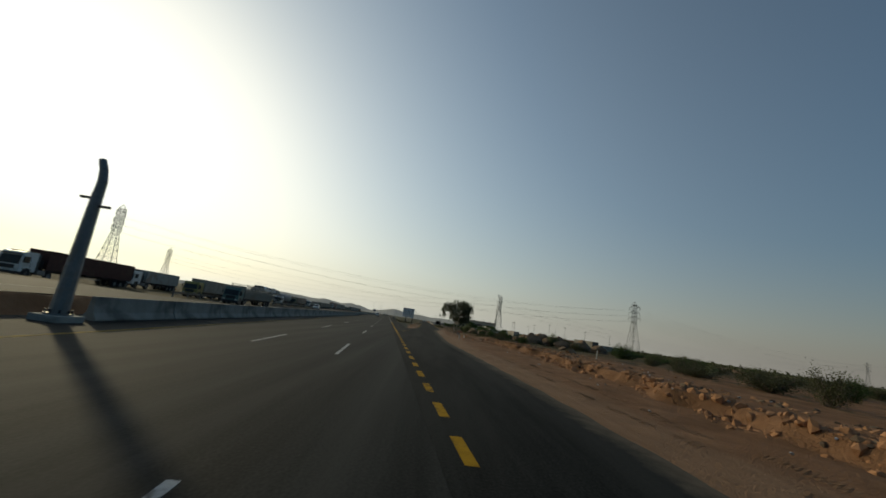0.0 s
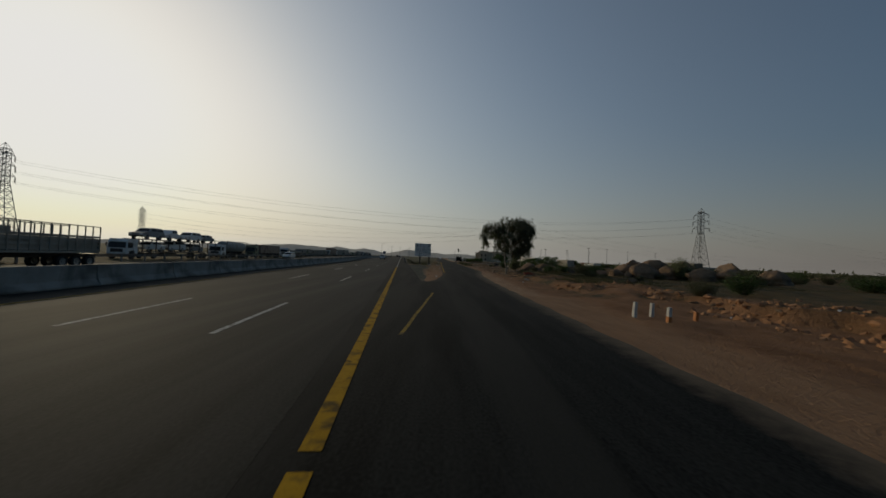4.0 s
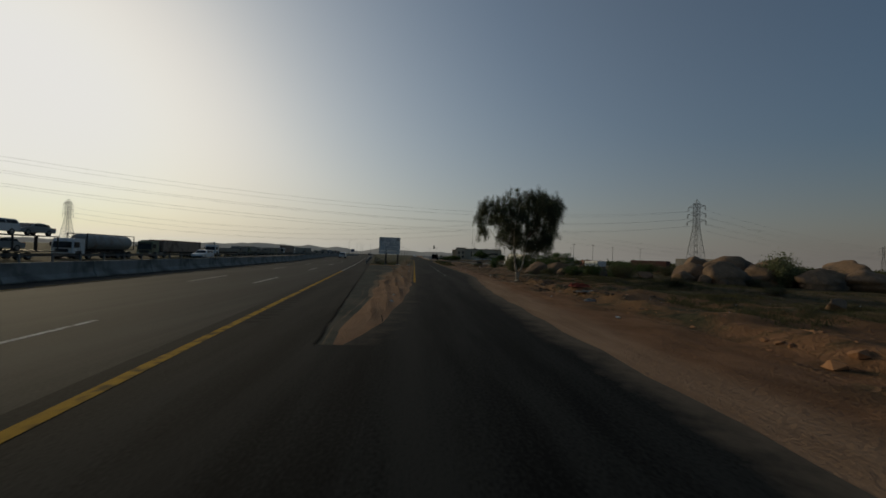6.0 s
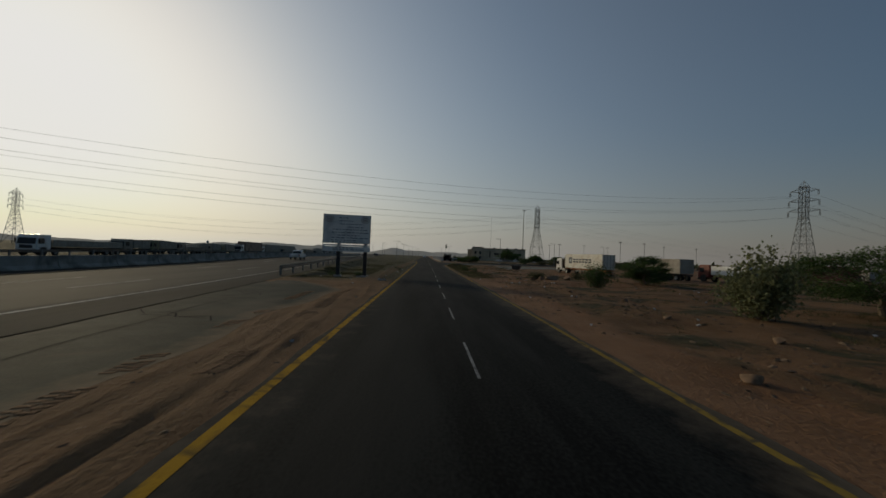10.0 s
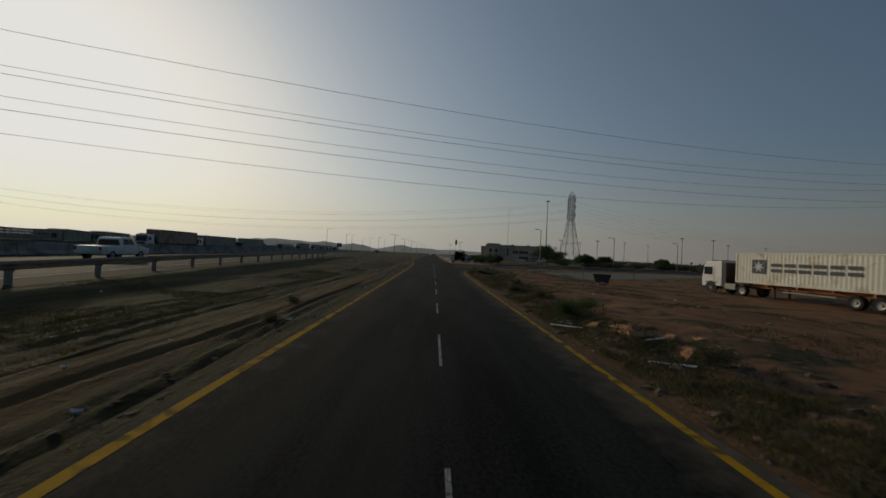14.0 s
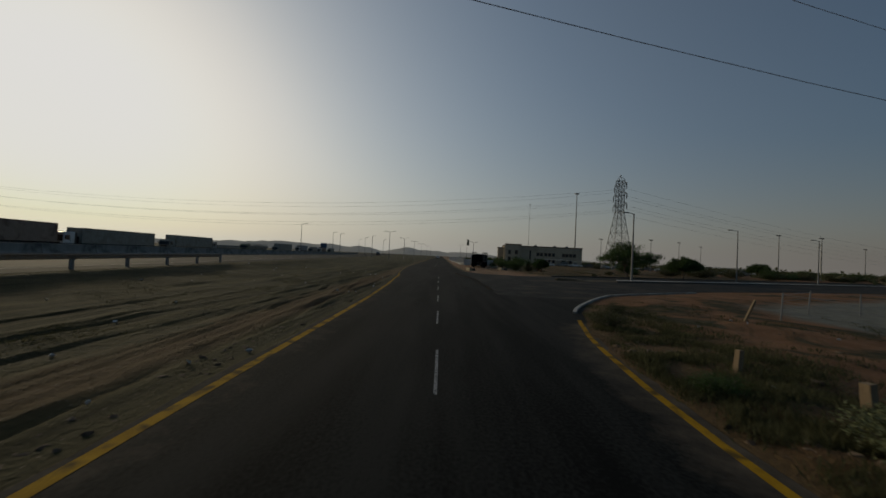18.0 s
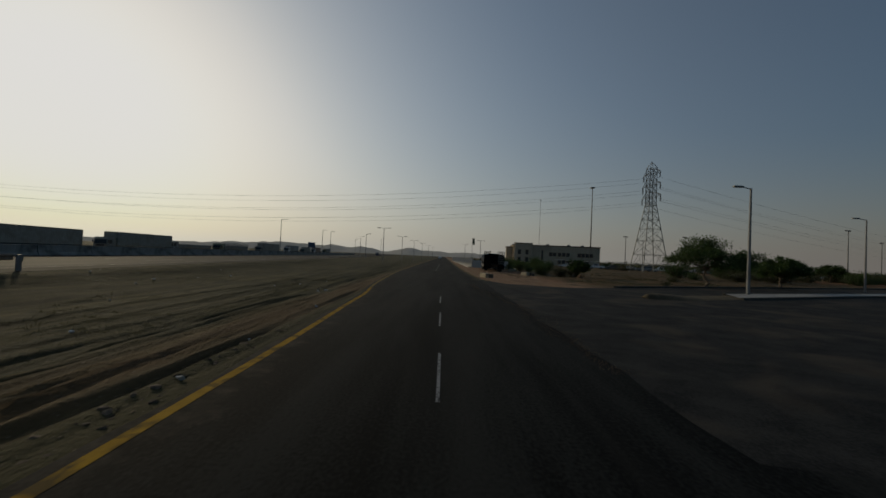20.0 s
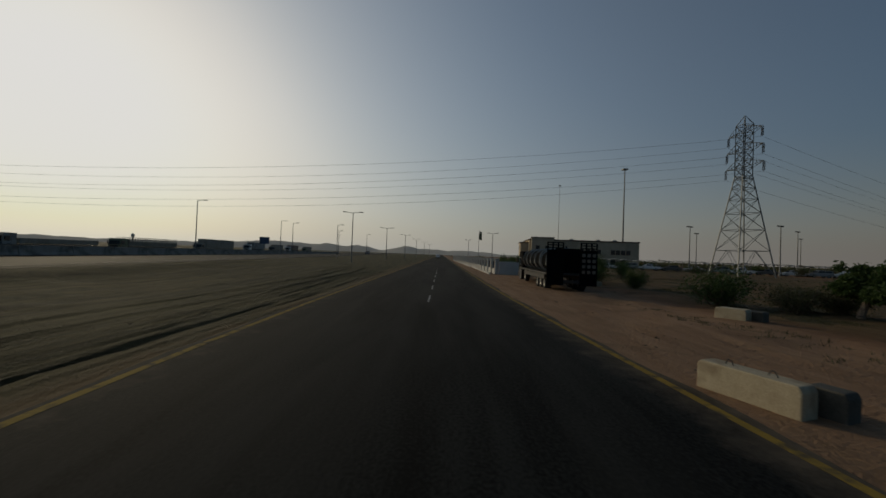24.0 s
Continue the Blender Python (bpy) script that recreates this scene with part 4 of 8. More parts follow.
def car(name, m, label, paint, style="suv", group=""):
    """A car along +y, wheels on z = 0."""
    base = thing(name, label, "car" if style != "pickup" else "pickup truck", m, group)
    if style == "pickup":
        L, W, body = 5.2, 1.8, [(-2.55, 0.45), (2.45, 0.45), (2.6, 0.6), (2.58, 0.92), (1.25, 1.08), (-2.58, 1.05), (-2.6, 0.6)]
        cabin = [(-0.65, 1.05), (1.30, 1.06), (0.55, 1.68), (0.2, 1.74), (-0.45, 1.72), (-0.62, 1.6)]
    elif style == "sedan":
        L, W, body = 4.7, 1.8, [(-2.3, 0.35), (2.25, 0.35), (2.36, 0.55), (2.25, 0.78), (1.1, 0.95), (-1.7, 0.98), (-2.3, 0.92), (-2.36, 0.6)]
        cabin = [(-1.75, 0.97), (1.15, 0.95), (0.35, 1.42), (-0.2, 1.46), (-0.95, 1.42)]
    elif style == "van":
        L, W, body = 4.9, 1.85, [(-2.4, 0.35), (2.3, 0.35), (2.42, 0.6), (2.3, 0.9), (1.7, 1.1), (-2.4, 1.1), (-2.44, 0.6)]
        cabin = [(-2.38, 1.1), (1.75, 1.09), (1.0, 1.85), (0.6, 1.95), (-2.2, 1.95), (-2.36, 1.7)]
    else:
        L, W, body = 4.8, 1.9, [(-2.35, 0.42), (2.3, 0.42), (2.42, 0.62), (2.35, 0.95), (1.1, 1.12), (-2.35, 1.12), (-2.42, 0.7)]
        cabin = [(-2.32, 1.11), (1.15, 1.11), (0.4, 1.66), (-0.1, 1.74), (-1.9, 1.72), (-2.2, 1.55)]
    part("body", prism(body, W, bevel=0.05), paint, base)
    part("cabin", prism(cabin, W * 0.97, bevel=0.04, inset=0.24), paint, base)
    cz = [p[1] for p in cabin]
    c0, c1 = min(cz), max(cz)
    front = [p for p in cabin if p[0] > 0.1]
    # side and end windows stand a few millimetres proud of the cabin
    ylo, yhi = min(p[0] for p in cabin) + 0.18, max(p[0] for p in cabin) - 0.45
    for sx in (-1, 1):
        for k in range(2):
            a = ylo + (yhi - ylo) * k / 2 + 0.05
            b = ylo + (yhi - ylo) * (k + 1) / 2 - 0.05
            bm = bmesh.new()
            zz0, zz1 = c0 + 0.14, c1 - 0.13
            x0 = W * 0.97 / 2 - 0.012
            x1 = x0 - 0.10
            vs = [(x0 + 0.03, a, zz0), (x0 + 0.03, b, zz0), (x1 + 0.03, b - (0.2 if k == 1 else 0), zz1), (x1 + 0.03, a + (0.1 if k == 0 else 0), zz1)]
            bm.faces.new([bm.verts.new((sx * v[0], v[1], v[2])) for v in (vs if sx > 0 else vs[::-1])])
            bmesh.ops.solidify(bm, geom=list(bm.faces), thickness=0.02)
            part("side_window", bm, GLASS, base)
    f0, f1 = max(cabin, key=lambda p: p[0]), sorted(front, key=lambda p: p[1])[-1]
    for end, (a, b) in (("windscreen", (f0, f1)), ("rear_window", (min(cabin, key=lambda p: p[0]), sorted([p for p in cabin if p[0] < 0], key=lambda p: (p[1] > c1 - 0.25, -p[0]))[-1]))):
        bm = bmesh.new()
        d = Vector((b[0] - a[0], b[1] - a[1]))
        nn = Vector((d.y, -d.x)).normalized() * (0.02 if end == "windscreen" else -0.02)
        p0, p1 = Vector(a) + d * 0.12 + nn, Vector(a) + d * 0.88 + nn
        vs = [bm.verts.new((-W * 0.43, p0.x, p0.y)), bm.verts.new((W * 0.43, p0.x, p0.y)), bm.verts.new((W * 0.36, p1.x, p1.y)), bm.verts.new((-W * 0.36, p1.x, p1.y))]
        bm.faces.new(vs)
        bmesh.ops.solidify(bm, geom=list(bm.faces), thickness=0.015)
        part(end, bm, GLASS, base)
    for sx in (-1, 1):
        part("headlight", one_box((sx * W * 0.38, max(p[0] for p in body) - 0.05, 0.78), (0.32, 0.12, 0.16), 0.02), LENS, base)
        part("tail_light", one_box((sx * W * 0.44, min(p[0] for p in body) + 0.05, 0.85), (0.16, 0.1, 0.24), 0.02), TAIL, base)
        for y in (-L * 0.29, L * 0.30):
            wheel("wheel", 0.36, 0.22, base, pose(sx * (W / 2 - 0.1), y, 0.36))
    part("bumper", one_box((0, max(p[0] for p in body) - 0.02, 0.5), (W * 0.92, 0.16, 0.2), 0.04), STEEL_DARK, base)
    return base


def cab(parent, paint, y=0.0, h=2.9, low=False):
    """A flat-fronted lorry cab whose front is at y + 1.1."""
    top = h
    prof = [(y - 1.0, 0.75), (y + 1.0, 0.55), (y + 1.12, 0.75), (y + 1.12, 1.45), (y + 0.92, top - 0.35), (y + 0.75, top), (y - 1.0, top + (0.0 if low else 0.12))]
    part("cab", prism(prof, 2.4, bevel=0.06), paint, parent)
    bm = bmesh.new()
    for v in ((-1.08, y + 1.135, 1.5), (1.08, y + 1.135, 1.5), (1.02, y + 0.98, top - 0.45), (-1.02, y + 0.98, top - 0.45)):
        bm.verts.new(v)
    bm.faces.new(list(bm.verts))
    bmesh.ops.solidify(bm, geom=list(bm.faces), thickness=0.02)
    part("windscreen", bm, GLASS, parent)
    if not low:
        part("rear_fairing", one_box((0, y - 1.22, 1.75), (2.3, 0.4, 2.3), 0.05), STEEL_DARK, parent, "black air deflector behind the cab")
        part("roof_edge", one_box((0, y - 0.45, top + 0.1), (2.3, 1.0, 0.14), 0.04), STEEL_DARK, parent)
        part("sun_visor", one_box((0, y + 1.0, top - 0.28), (2.1, 0.3, 0.1), 0.03), STEEL_DARK, parent)
    for sx in (-1, 1):
        part("wheel_arch", one_tube((sx * 1.12, y + 0.1, 0.55), (sx * 1.208, y + 0.1, 0.55), 0.6, seg=18), STEEL_DARK, parent)
        part("door_seam", one_box((sx * 1.203, y - 0.2, 1.5), (0.012, 0.03, 1.4)), STEEL_DARK, parent)
        part("step", one_box((sx * 1.1, y + 0.85, 0.5), (0.3, 0.4, 0.3), 0.03), STEEL_DARK, parent)
        part("side_window", one_box((sx * 1.2, y + 0.42, top - 0.85), (0.03, 0.9, 0.72), 0.01), GLASS, parent)
        part("mirror", one_box((sx * 1.38, y + 0.95, top - 0.8), (0.16, 0.1, 0.5), 0.03), STEEL_DARK, parent)
        part("headlight", one_box((sx * 0.9, y + 1.12, 0.82), (0.4, 0.06, 0.2), 0.02), LENS, parent)
        part("mudguard", one_box((sx * 1.0, y + 0.1, 1.02), (0.42, 1.25, 0.1), 0.03), STEEL_DARK, parent)
    part("grille", one_box((0, y + 1.13, 1.15), (1.5, 0.05, 0.45), 0.02), STEEL_DARK, parent)
    part("bumper", one_box((0, y + 1.08, 0.5), (2.4, 0.25, 0.32), 0.05), STEEL_DARK, parent)


def wheels(parent, ys, r=0.5, w=0.3, half=1.0):
    for y in ys:
        for sx in (-1, 1):
            wheel("wheel", r, w, parent, pose(sx * half, y, r))


def corrugated(sx, sy, sz, pitch=0.28, depth=0.016):
    """A container shell standing on z = 0, with upright corrugations on its long sides and ends."""
    bm = bmesh.new()

    def wall(a, b, n):
        a, b = Vector(a), Vector(b)
        d = (b - a)
        count = max(4, int(d.length / pitch) * 4)
        prev = None
        for k in range(count + 1):
            off = (0, 0, 1, 1)[k % 4] * depth
            p = a + d * k / count - Vector(n) * off
            cur = (bm.verts.new((p.x, p.y, 0.12)), bm.verts.new((p.x, p.y, sz - 0.10)))
            if prev:
                bm.faces.new((prev[0], cur[0], cur[1], prev[1]))
            prev = cur
    x, y = sx / 2 - 0.02, sy / 2 - 0.02
    wall((-x, y, 0), (-x, -y, 0), (-1, 0, 0))
    wall((x, -y, 0), (x, y, 0), (1, 0, 0))
    wall((x, y, 0), (-x, y, 0), (0, 1, 0))
    wall((-x, -y, 0), (x, -y, 0), (0, -1, 0))
    box(bm, (0, 0, sz - 0.06), (sx - 0.04, sy - 0.04, 0.06))
    box(bm, (0, 0, 0.12), (sx - 0.1, sy - 0.1, 0.08))
    bmesh.ops.recalc_face_normals(bm, faces=bm.faces)
    return bm


def container(parent, sx, sy, sz, z, y, paint, corner=None):
    shell = part("container", corrugated(sx, sy, sz), paint, parent)
    shell.matrix_basis = pose(0, y, z)
    for ax in (-1, 1):
        for ay in (-1, 1):
            part("corner_post", one_box((ax * (sx / 2 - 0.06), ay * (sy / 2 - 0.06), sz / 2), (0.14, 0.14, sz), 0.01), corner or paint, shell)
        part("top_rail", one_box((ax * (sx / 2 - 0.04), 0, sz - 0.06), (0.1, sy - 0.28, 0.12), 0.01), corner or paint, shell)
        part("bottom_rail", one_box((ax * (sx / 2 - 0.04), 0, 0.08), (0.1, sy - 0.28, 0.16), 0.01), corner or paint, shell)
    return shell


def container_lorry(m, paint=PAINT_CREAM, frame_paint=ORANGE, cab_paint=PAINT_WHITE, label="", logo=False, boxh=2.6, group="", length=12.2):
    """Front towards +y; the container's middle is at y = 0."""
    base = thing("container_lorry", label, "lorry", m, group)
    h = length / 2
    shell = container(base, 2.44, length, boxh, 1.2, 0, paint)
    for sx in (-1, 1):
        part("chassis_beam", one_box((sx * 0.5, 0.2, 1.02), (0.16, length + 0.2, 0.32), 0.01), frame_paint, base)
        part("landing_leg", one_box((sx * 0.75, h - 3.0, 0.55), (0.14, 0.14, 0.9), 0.01), STEEL_DARK, base)
    for y in np.linspace(-h + 0.3, h - 0.4, 6):
        part("cross_member", one_box((0, y, 1.1), (2.4, 0.14, 0.16), 0.01), frame_paint, base)
    part("side_guard", one_box((-1.12, 0.4, 0.72), (0.05, 3.6, 0.1), 0.01), GALV, base)
    part("side_guard", one_box((1.12, 0.4, 0.72), (0.05, 3.6, 0.1), 0.01), GALV, base)
    part("rear_bumper", one_box((0, -h - 0.02, 0.62), (2.4, 0.14, 0.2), 0.02), ORANGE, base)
    wheels(base, (-h + 1.0, -h + 2.3, -h + 3.6), 0.5, 0.5)
    cab(base, cab_paint, h + 2.4, 2.95)
    part("tractor_frame", one_box((0, h + 0.4, 0.85), (0.9, 4.4, 0.26), 0.02), STEEL_DARK, base)
    part("fuel_tank", one_box((-1.0, h + 0.5, 0.75), (0.5, 1.1, 0.55), 0.08), GALV, base)
    wheels(base, (h + 2.5, h - 0.6), 0.5, 0.34, 1.06)
    part("front_frame", one_box((0, h + 0.12, 1.75), (1.6, 0.14, 1.1), 0.02), frame_paint, base, "painted headboard frame")
    part("air_tank", one_tube((-0.9, h + 1.25, 0.78), (0.9, h + 1.25, 0.78), 0.18, seg=12), GALV, base)
    for sx in (-1, 1):
        part("wing", one_box((sx * 1.0, h - 0.6, 1.08), (0.46, 1.3, 0.06), 0.02), STEEL_DARK, base)
    # container door bars at the back
    for x in (-0.85, -0.3, 0.3, 0.85):
        part("door_bar", one_tube((x, -h - 0.01, 0.15), (x, -h - 0.01, boxh - 0.15), 0.025), GALV, shell)
    if logo:
        # a star in a square and a row of plain shapes where the maker's name stands
        for sx in (-1,):
            x = sx * 1.245
            part("logo_square", one_box((x, h - 2.05, boxh * 0.56), (0.012, 1.15, 1.15)), LOGO_GREY, shell, "dark square with a pale star")
            bm = bmesh.new()
            pts = []
            for k in range(14):
                r = 0.48 if k % 2 == 0 else 0.19
                a = math.pi * 2 * k / 14
                pts.append(bm.verts.new((x - 0.012, h - 2.05 + r * math.sin(a), boxh * 0.56 + r * math.cos(a))))
            bm.faces.new(pts)
            part("logo_star", bm, LOGO_STAR, shell)
            for k in range(6):
                y = h - 3.45 - k * 1.02
                bm = bmesh.new()
                zc = boxh * 0.54
                box(bm, (x, y, zc + 0.22), (0.012, 0.8, 0.26))
                box(bm, (x, y, zc - 0.22), (0.012, 0.8, 0.26))
                part("logo_block", bm, LOGO_GREY, shell)
    return base


def flat_lorry(m, label, cab_paint, load_paint, load="cage", length=9.0, group="", loadh=1.6):
    """A rigid or articulated lorry along +y with an open body: cage, box, tipper, cars or tank."""
    base = thing("lorry", label, "lorry", m, group)
    h = length / 2
    part("chassis", one_box((0, 0.6, 0.95), (0.9, length + 2.6, 0.3), 0.02), STEEL_DARK, base)
    cab(base, cab_paint, h + 1.35, 2.75, True)
    ax = [-h + 0.9, -h + 2.2, h + 1.5] + ([-h + 3.5, h - 0.6] if length > 8 else [])
    wheels(base, ax, 0.5, 0.34)
    if load in ("cage", "box", "tipper"):
        part("bed", one_box((0, 0, 1.25), (2.45, length, 0.18), 0.02), load_paint, base)
    if load == "cage":
        for sx in (-1, 1):
            for k in range(4):
                part("side_rail", one_box((sx * 1.2, 0, 1.45 + 0.36 * k), (0.05, length, 0.16), 0.01), load_paint, base)
            for y in np.linspace(-h + 0.05, h - 0.05, max(5, int(length / 0.75))):
                part("stake", one_box((sx * 1.24, y, 1.3 + loadh / 2 + 0.18), (0.07, 0.08, loadh + 0.35), 0.01), load_paint, base)
            part("top_bar", one_box((sx * 1.22, 0, 1.32 + loadh + 0.3), (0.06, length, 0.07), 0.01), load_paint, base)
        part("headboard", one_box((0, h - 0.04, 1.3 + loadh / 2), (2.4, 0.07, loadh), 0.01), load_paint, base)
        part("tailboard", one_box((0, -h + 0.04, 1.3 + loadh * 0.3), (2.4, 0.07, loadh * 0.6), 0.01), load_paint, base)
        part("load", one_box((0, 0, 1.34 + loadh * 0.3), (2.3, length - 0.3, loadh * 0.6), 0.12), PAINT_BROWN, base)
    elif load == "box":
        part("body", one_box((0, 0, 1.34 + loadh / 2), (2.5, length, loadh), 0.05), load_paint, base)
        for sx in (-1, 1):
            for y in np.linspace(-h + 0.2, h - 0.2, 7):
                part("rib", one_box((sx * 1.26, y, 1.34 + loadh / 2), (0.04, 0.08, loadh - 0.1), 0.01), load_paint, base)
    elif load == "tipper":
        part("body", prism([(-h, 1.35), (h, 1.35), (h, 1.35 + loadh), (h - 0.5, 1.45 + loadh), (-h - 0.2, 1.25 + loadh)], 2.4, bevel=0.04), load_paint, base)
        for sx in (-1, 1):
            for y in np.linspace(-h + 0.5, h - 0.5, 5):
                part("rib", one_box((sx * 1.22, y, 1.35 + loadh * 0.45), (0.08, 0.12, loadh * 0.85), 0.01), load_paint, base)
    elif load == "tank":
        bm = bmesh.new()
        r = 1.1
        prof = [(-h, 0.4), (-h + 0.25, 0.95), (-h + 0.5, 1.0), (h - 0.5, 1.0), (h - 0.25, 0.95), (h, 0.4)]
        n = 20
        rings = [[bm.verts.new((r * q * math.cos(2 * math.pi * k / n), y, 2.4 + r * q * math.sin(2 * math.pi * k / n))) for k in range(n)] for y, q in prof]
        for a, b in zip(rings, rings[1:]):
            for k in range(n):
                bm.faces.new((a[k], a[(k + 1) % n], b[(k + 1) % n], b[k]))
        bm.faces.new(rings[0])
        bm.faces.new(rings[-1][::-1])
        bmesh.ops.recalc_face_normals(bm, faces=bm.faces)
        part("tank", bm, load_paint, base, smooth=True)
        for y in (-h * 0.6, 0, h * 0.6):
            part("saddle", one_box((0, y, 1.25), (2.0, 0.3, 0.4), 0.03), STEEL_DARK, base)
        for sx in (-1, 1):
            for zc in (1.4, 3.45):
                part("frame_rail", one_box((sx * 1.18, 0, zc), (0.1, length, 0.1), 0.01), STEEL_DARK, base)
            for y in (-h, h):
                part("frame_post", one_box((sx * 1.18, y, 2.42), (0.1, 0.1, 2.1), 0.01), STEEL_DARK, base)
    return base


def car_carrier(m, label, group=""):
    base = thing("car_carrier", label, "car carrier", m, group)
    for z in (1.0, 2.75):
        for sx in (-1, 1):
            part("deck_rail", one_box((sx * 1.05, 0, z), (0.45, 21.0, 0.12), 0.02), STEEL_DARK, base)
    for y in np.linspace(-10.3, 10.3, 8):
        for sx in (-1, 1):
            part("upright", one_box((sx * 1.2, y, 1.9), (0.12, 0.14, 1.8), 0.02), STEEL_DARK, base)
    wheels(base, (-6.5, -5.3, 7.5), 0.45, 0.34)
    cab(base, PAINT_WHITE, 12.2, 2.7, True)
    part("frame", one_box((0, 6.5, 0.78), (0.9, 11.0, 0.22), 0.02), STEEL_DARK, base)
    return base


# ---- poles, pylons and wires ----
def lattice_pylon(name, m, height, label, base_w=7.5, group="power pylons", detail=7):
    base = thing(name, label, "pylon", m, group)
    waist = height * 0.62
    top_w = 2.0

    def half(z):
        return (base_w + (top_w - base_w) * min(1, z / waist)) / 2 if z < waist else top_w / 2 * (1 - 0.0 * z)

    peak = height * 0.94
    corners = ((-1, -1), (1, -1), (1, 1), (-1, 1))
    levels = [0.0]
    z = 0.0
    while z < waist - 1.5:
        z += max(1.8, half(z) * 1.35)
        levels.append(min(z, waist))
    if levels[-1] < waist:
        levels.append(waist)
    while levels[-1] < peak - 0.5:
        levels.append(min(peak, levels[-1] + 1.7))
    for cx, cy in corners:
        bm = bmesh.new()
        for a, b in ((0, waist), (waist, peak)):
            tube(bm, (cx * half(a), cy * half(a), a), (cx * half(b - 0.01), cy * half(b - 0.01), b), 0.13, 0.10, 4)
        tube(bm, (cx * top_w / 2, cy * top_w / 2, peak), (0, 0, height), 0.08, 0.06, 4)
        part("leg", bm, STEEL_GREY, base)
    for f in range(4):
        (ax, ay), (bx, by) = corners[f], corners[(f + 1) % 4]
        bm = bmesh.new()
        for k, (z0, z1) in enumerate(zip(levels, levels[1:])):
            h0, h1 = half(z0), half(z1)
            pa0, pb0 = Vector((ax * h0, ay * h0, z0)), Vector((bx * h0, by * h0, z0))
            pa1, pb1 = Vector((ax * h1, ay * h1, z1)), Vector((bx * h1, by * h1, z1))
            r = 0.055
            if k == 0:
                mid = (pa1 + pb1) / 2
                tube(bm, pa0, mid, r, seg=4)
                tube(bm, pb0, mid, r, seg=4)
            else:
                tube(bm, pa0, pb1, r, seg=4)
                tube(bm, pb0, pa1, r, seg=4)
            tube(bm, pa1, pb1, r, seg=4)
        part("bracing", bm, STEEL_GREY, base)
    tips = []
    for k, (z, reach) in enumerate(((height * 0.67, 4.6), (height * 0.775, 4.4), (height * 0.88, 4.1))):
        for sx in (-1, 1):
            bm = bmesh.new()
            for sy in (-1, 1):
                tube(bm, (sx * top_w / 2, sy * top_w / 2, z), (sx * reach, 0, z + 0.5), 0.06, seg=4)
                tube(bm, (sx * top_w / 2, sy * top_w / 2, z + 1.5), (sx * reach, 0, z + 0.5), 0.055, seg=4)
                for q in (0.35, 0.65):
                    a = Vector((sx * top_w / 2, sy * top_w / 2, z)).lerp(Vector((sx * reach, 0, z + 0.5)), q)
                    b = Vector((sx * top_w / 2, sy * top_w / 2, z + 1.5)).lerp(Vector((sx * reach, 0, z + 0.5)), q)
                    tube(bm, a, b, 0.04, seg=4)
            part("crossarm", bm, STEEL_GREY, base)
            for dx in (-0.16, 0.16):
                bm = bmesh.new()
                tube(bm, (sx * reach + dx, 0, z + 0.5), (sx * reach + dx, 0, z - 1.5), 0.035, seg=5)
                for j in range(10):
                    zz = z + 0.2 - 0.165 * j
                    tube(bm, (sx * reach + dx, 0, zz), (sx * reach + dx, 0, zz + 0.07), 0.14, 0.09, 8)
                part("insulator", bm, INSUL, base, "dark insulator string")
            tips.append(Vector((sx * reach, 0, z - 1.55)))
    return base, tips


def span(base, a, b, sag, r=0.023, n=26, seg=4):
    """One sagging conductor as a single skin."""
    side = Vector((0, 0, 1)).cross(b - a).normalized()
    rings = []
    bm = bmesh.new()
    for k in range(n + 1):
        p = a.lerp(b, k / n) - Vector((0, 0, sag * 4 * (k / n) * (1 - k / n)))
        rings.append([bm.verts.new(p + side * (r * math.cos(2 * math.pi * i / seg)) + Vector((0, 0, r * math.sin(2 * math.pi * i / seg)))) for i in range(seg)])
    for p, q in zip(rings, rings[1:]):
        for i in range(seg):
            bm.faces.new((p[i], p[(i + 1) % seg], q[(i + 1) % seg], q[i]))
    part("wire", bm, WIRE, base)


PYLONS = (("right", 131.3, 128.7, 33.6, 17), ("ahead", 59.3, 207.6, 32.2, 2), ("left", -134.0, 46.0, 30.5, 17), ("far_left", -226.0, 218.0, 30.5, 8),
          ("east_1", 560.0, 298.0, 40.0, 20), ("east_2", 690.0, 470.0, 40.0, 20))
tips = {}
for key, x, y, h, turn in PYLONS:
    m = pose(x, y, at_ground(x, y) - 0.05, 0, 0, 90 + turn)
    tall = {"ahead": "tall grey lattice pylon with three crossarms beside the parking lot", "right": "grey lattice power pylon standing beyond the container yard"}
    ob, tp = lattice_pylon("power_pylon", m, h, tall.get(key, "distant grey lattice power pylon with three crossarms"), 7.5 if key == "ahead" else 6.5)
    tips[key] = [m @ t for t in tp]
for a, b, sag in (("left", "right", 8.6), ("far_left", "ahead", 9.0), ("right", "east_1", 12.0), ("ahead", "east_2", 16.0)):
    base = thing("power_line", "six dark overhead power conductors strung between the pylons", "power line", group="power lines")
    for k in range(6):
        span(base, tips[a][k], tips[b][k], sag + 0.25 * (k % 3), 0.02 if b in ("right", "ahead") else 0.024)


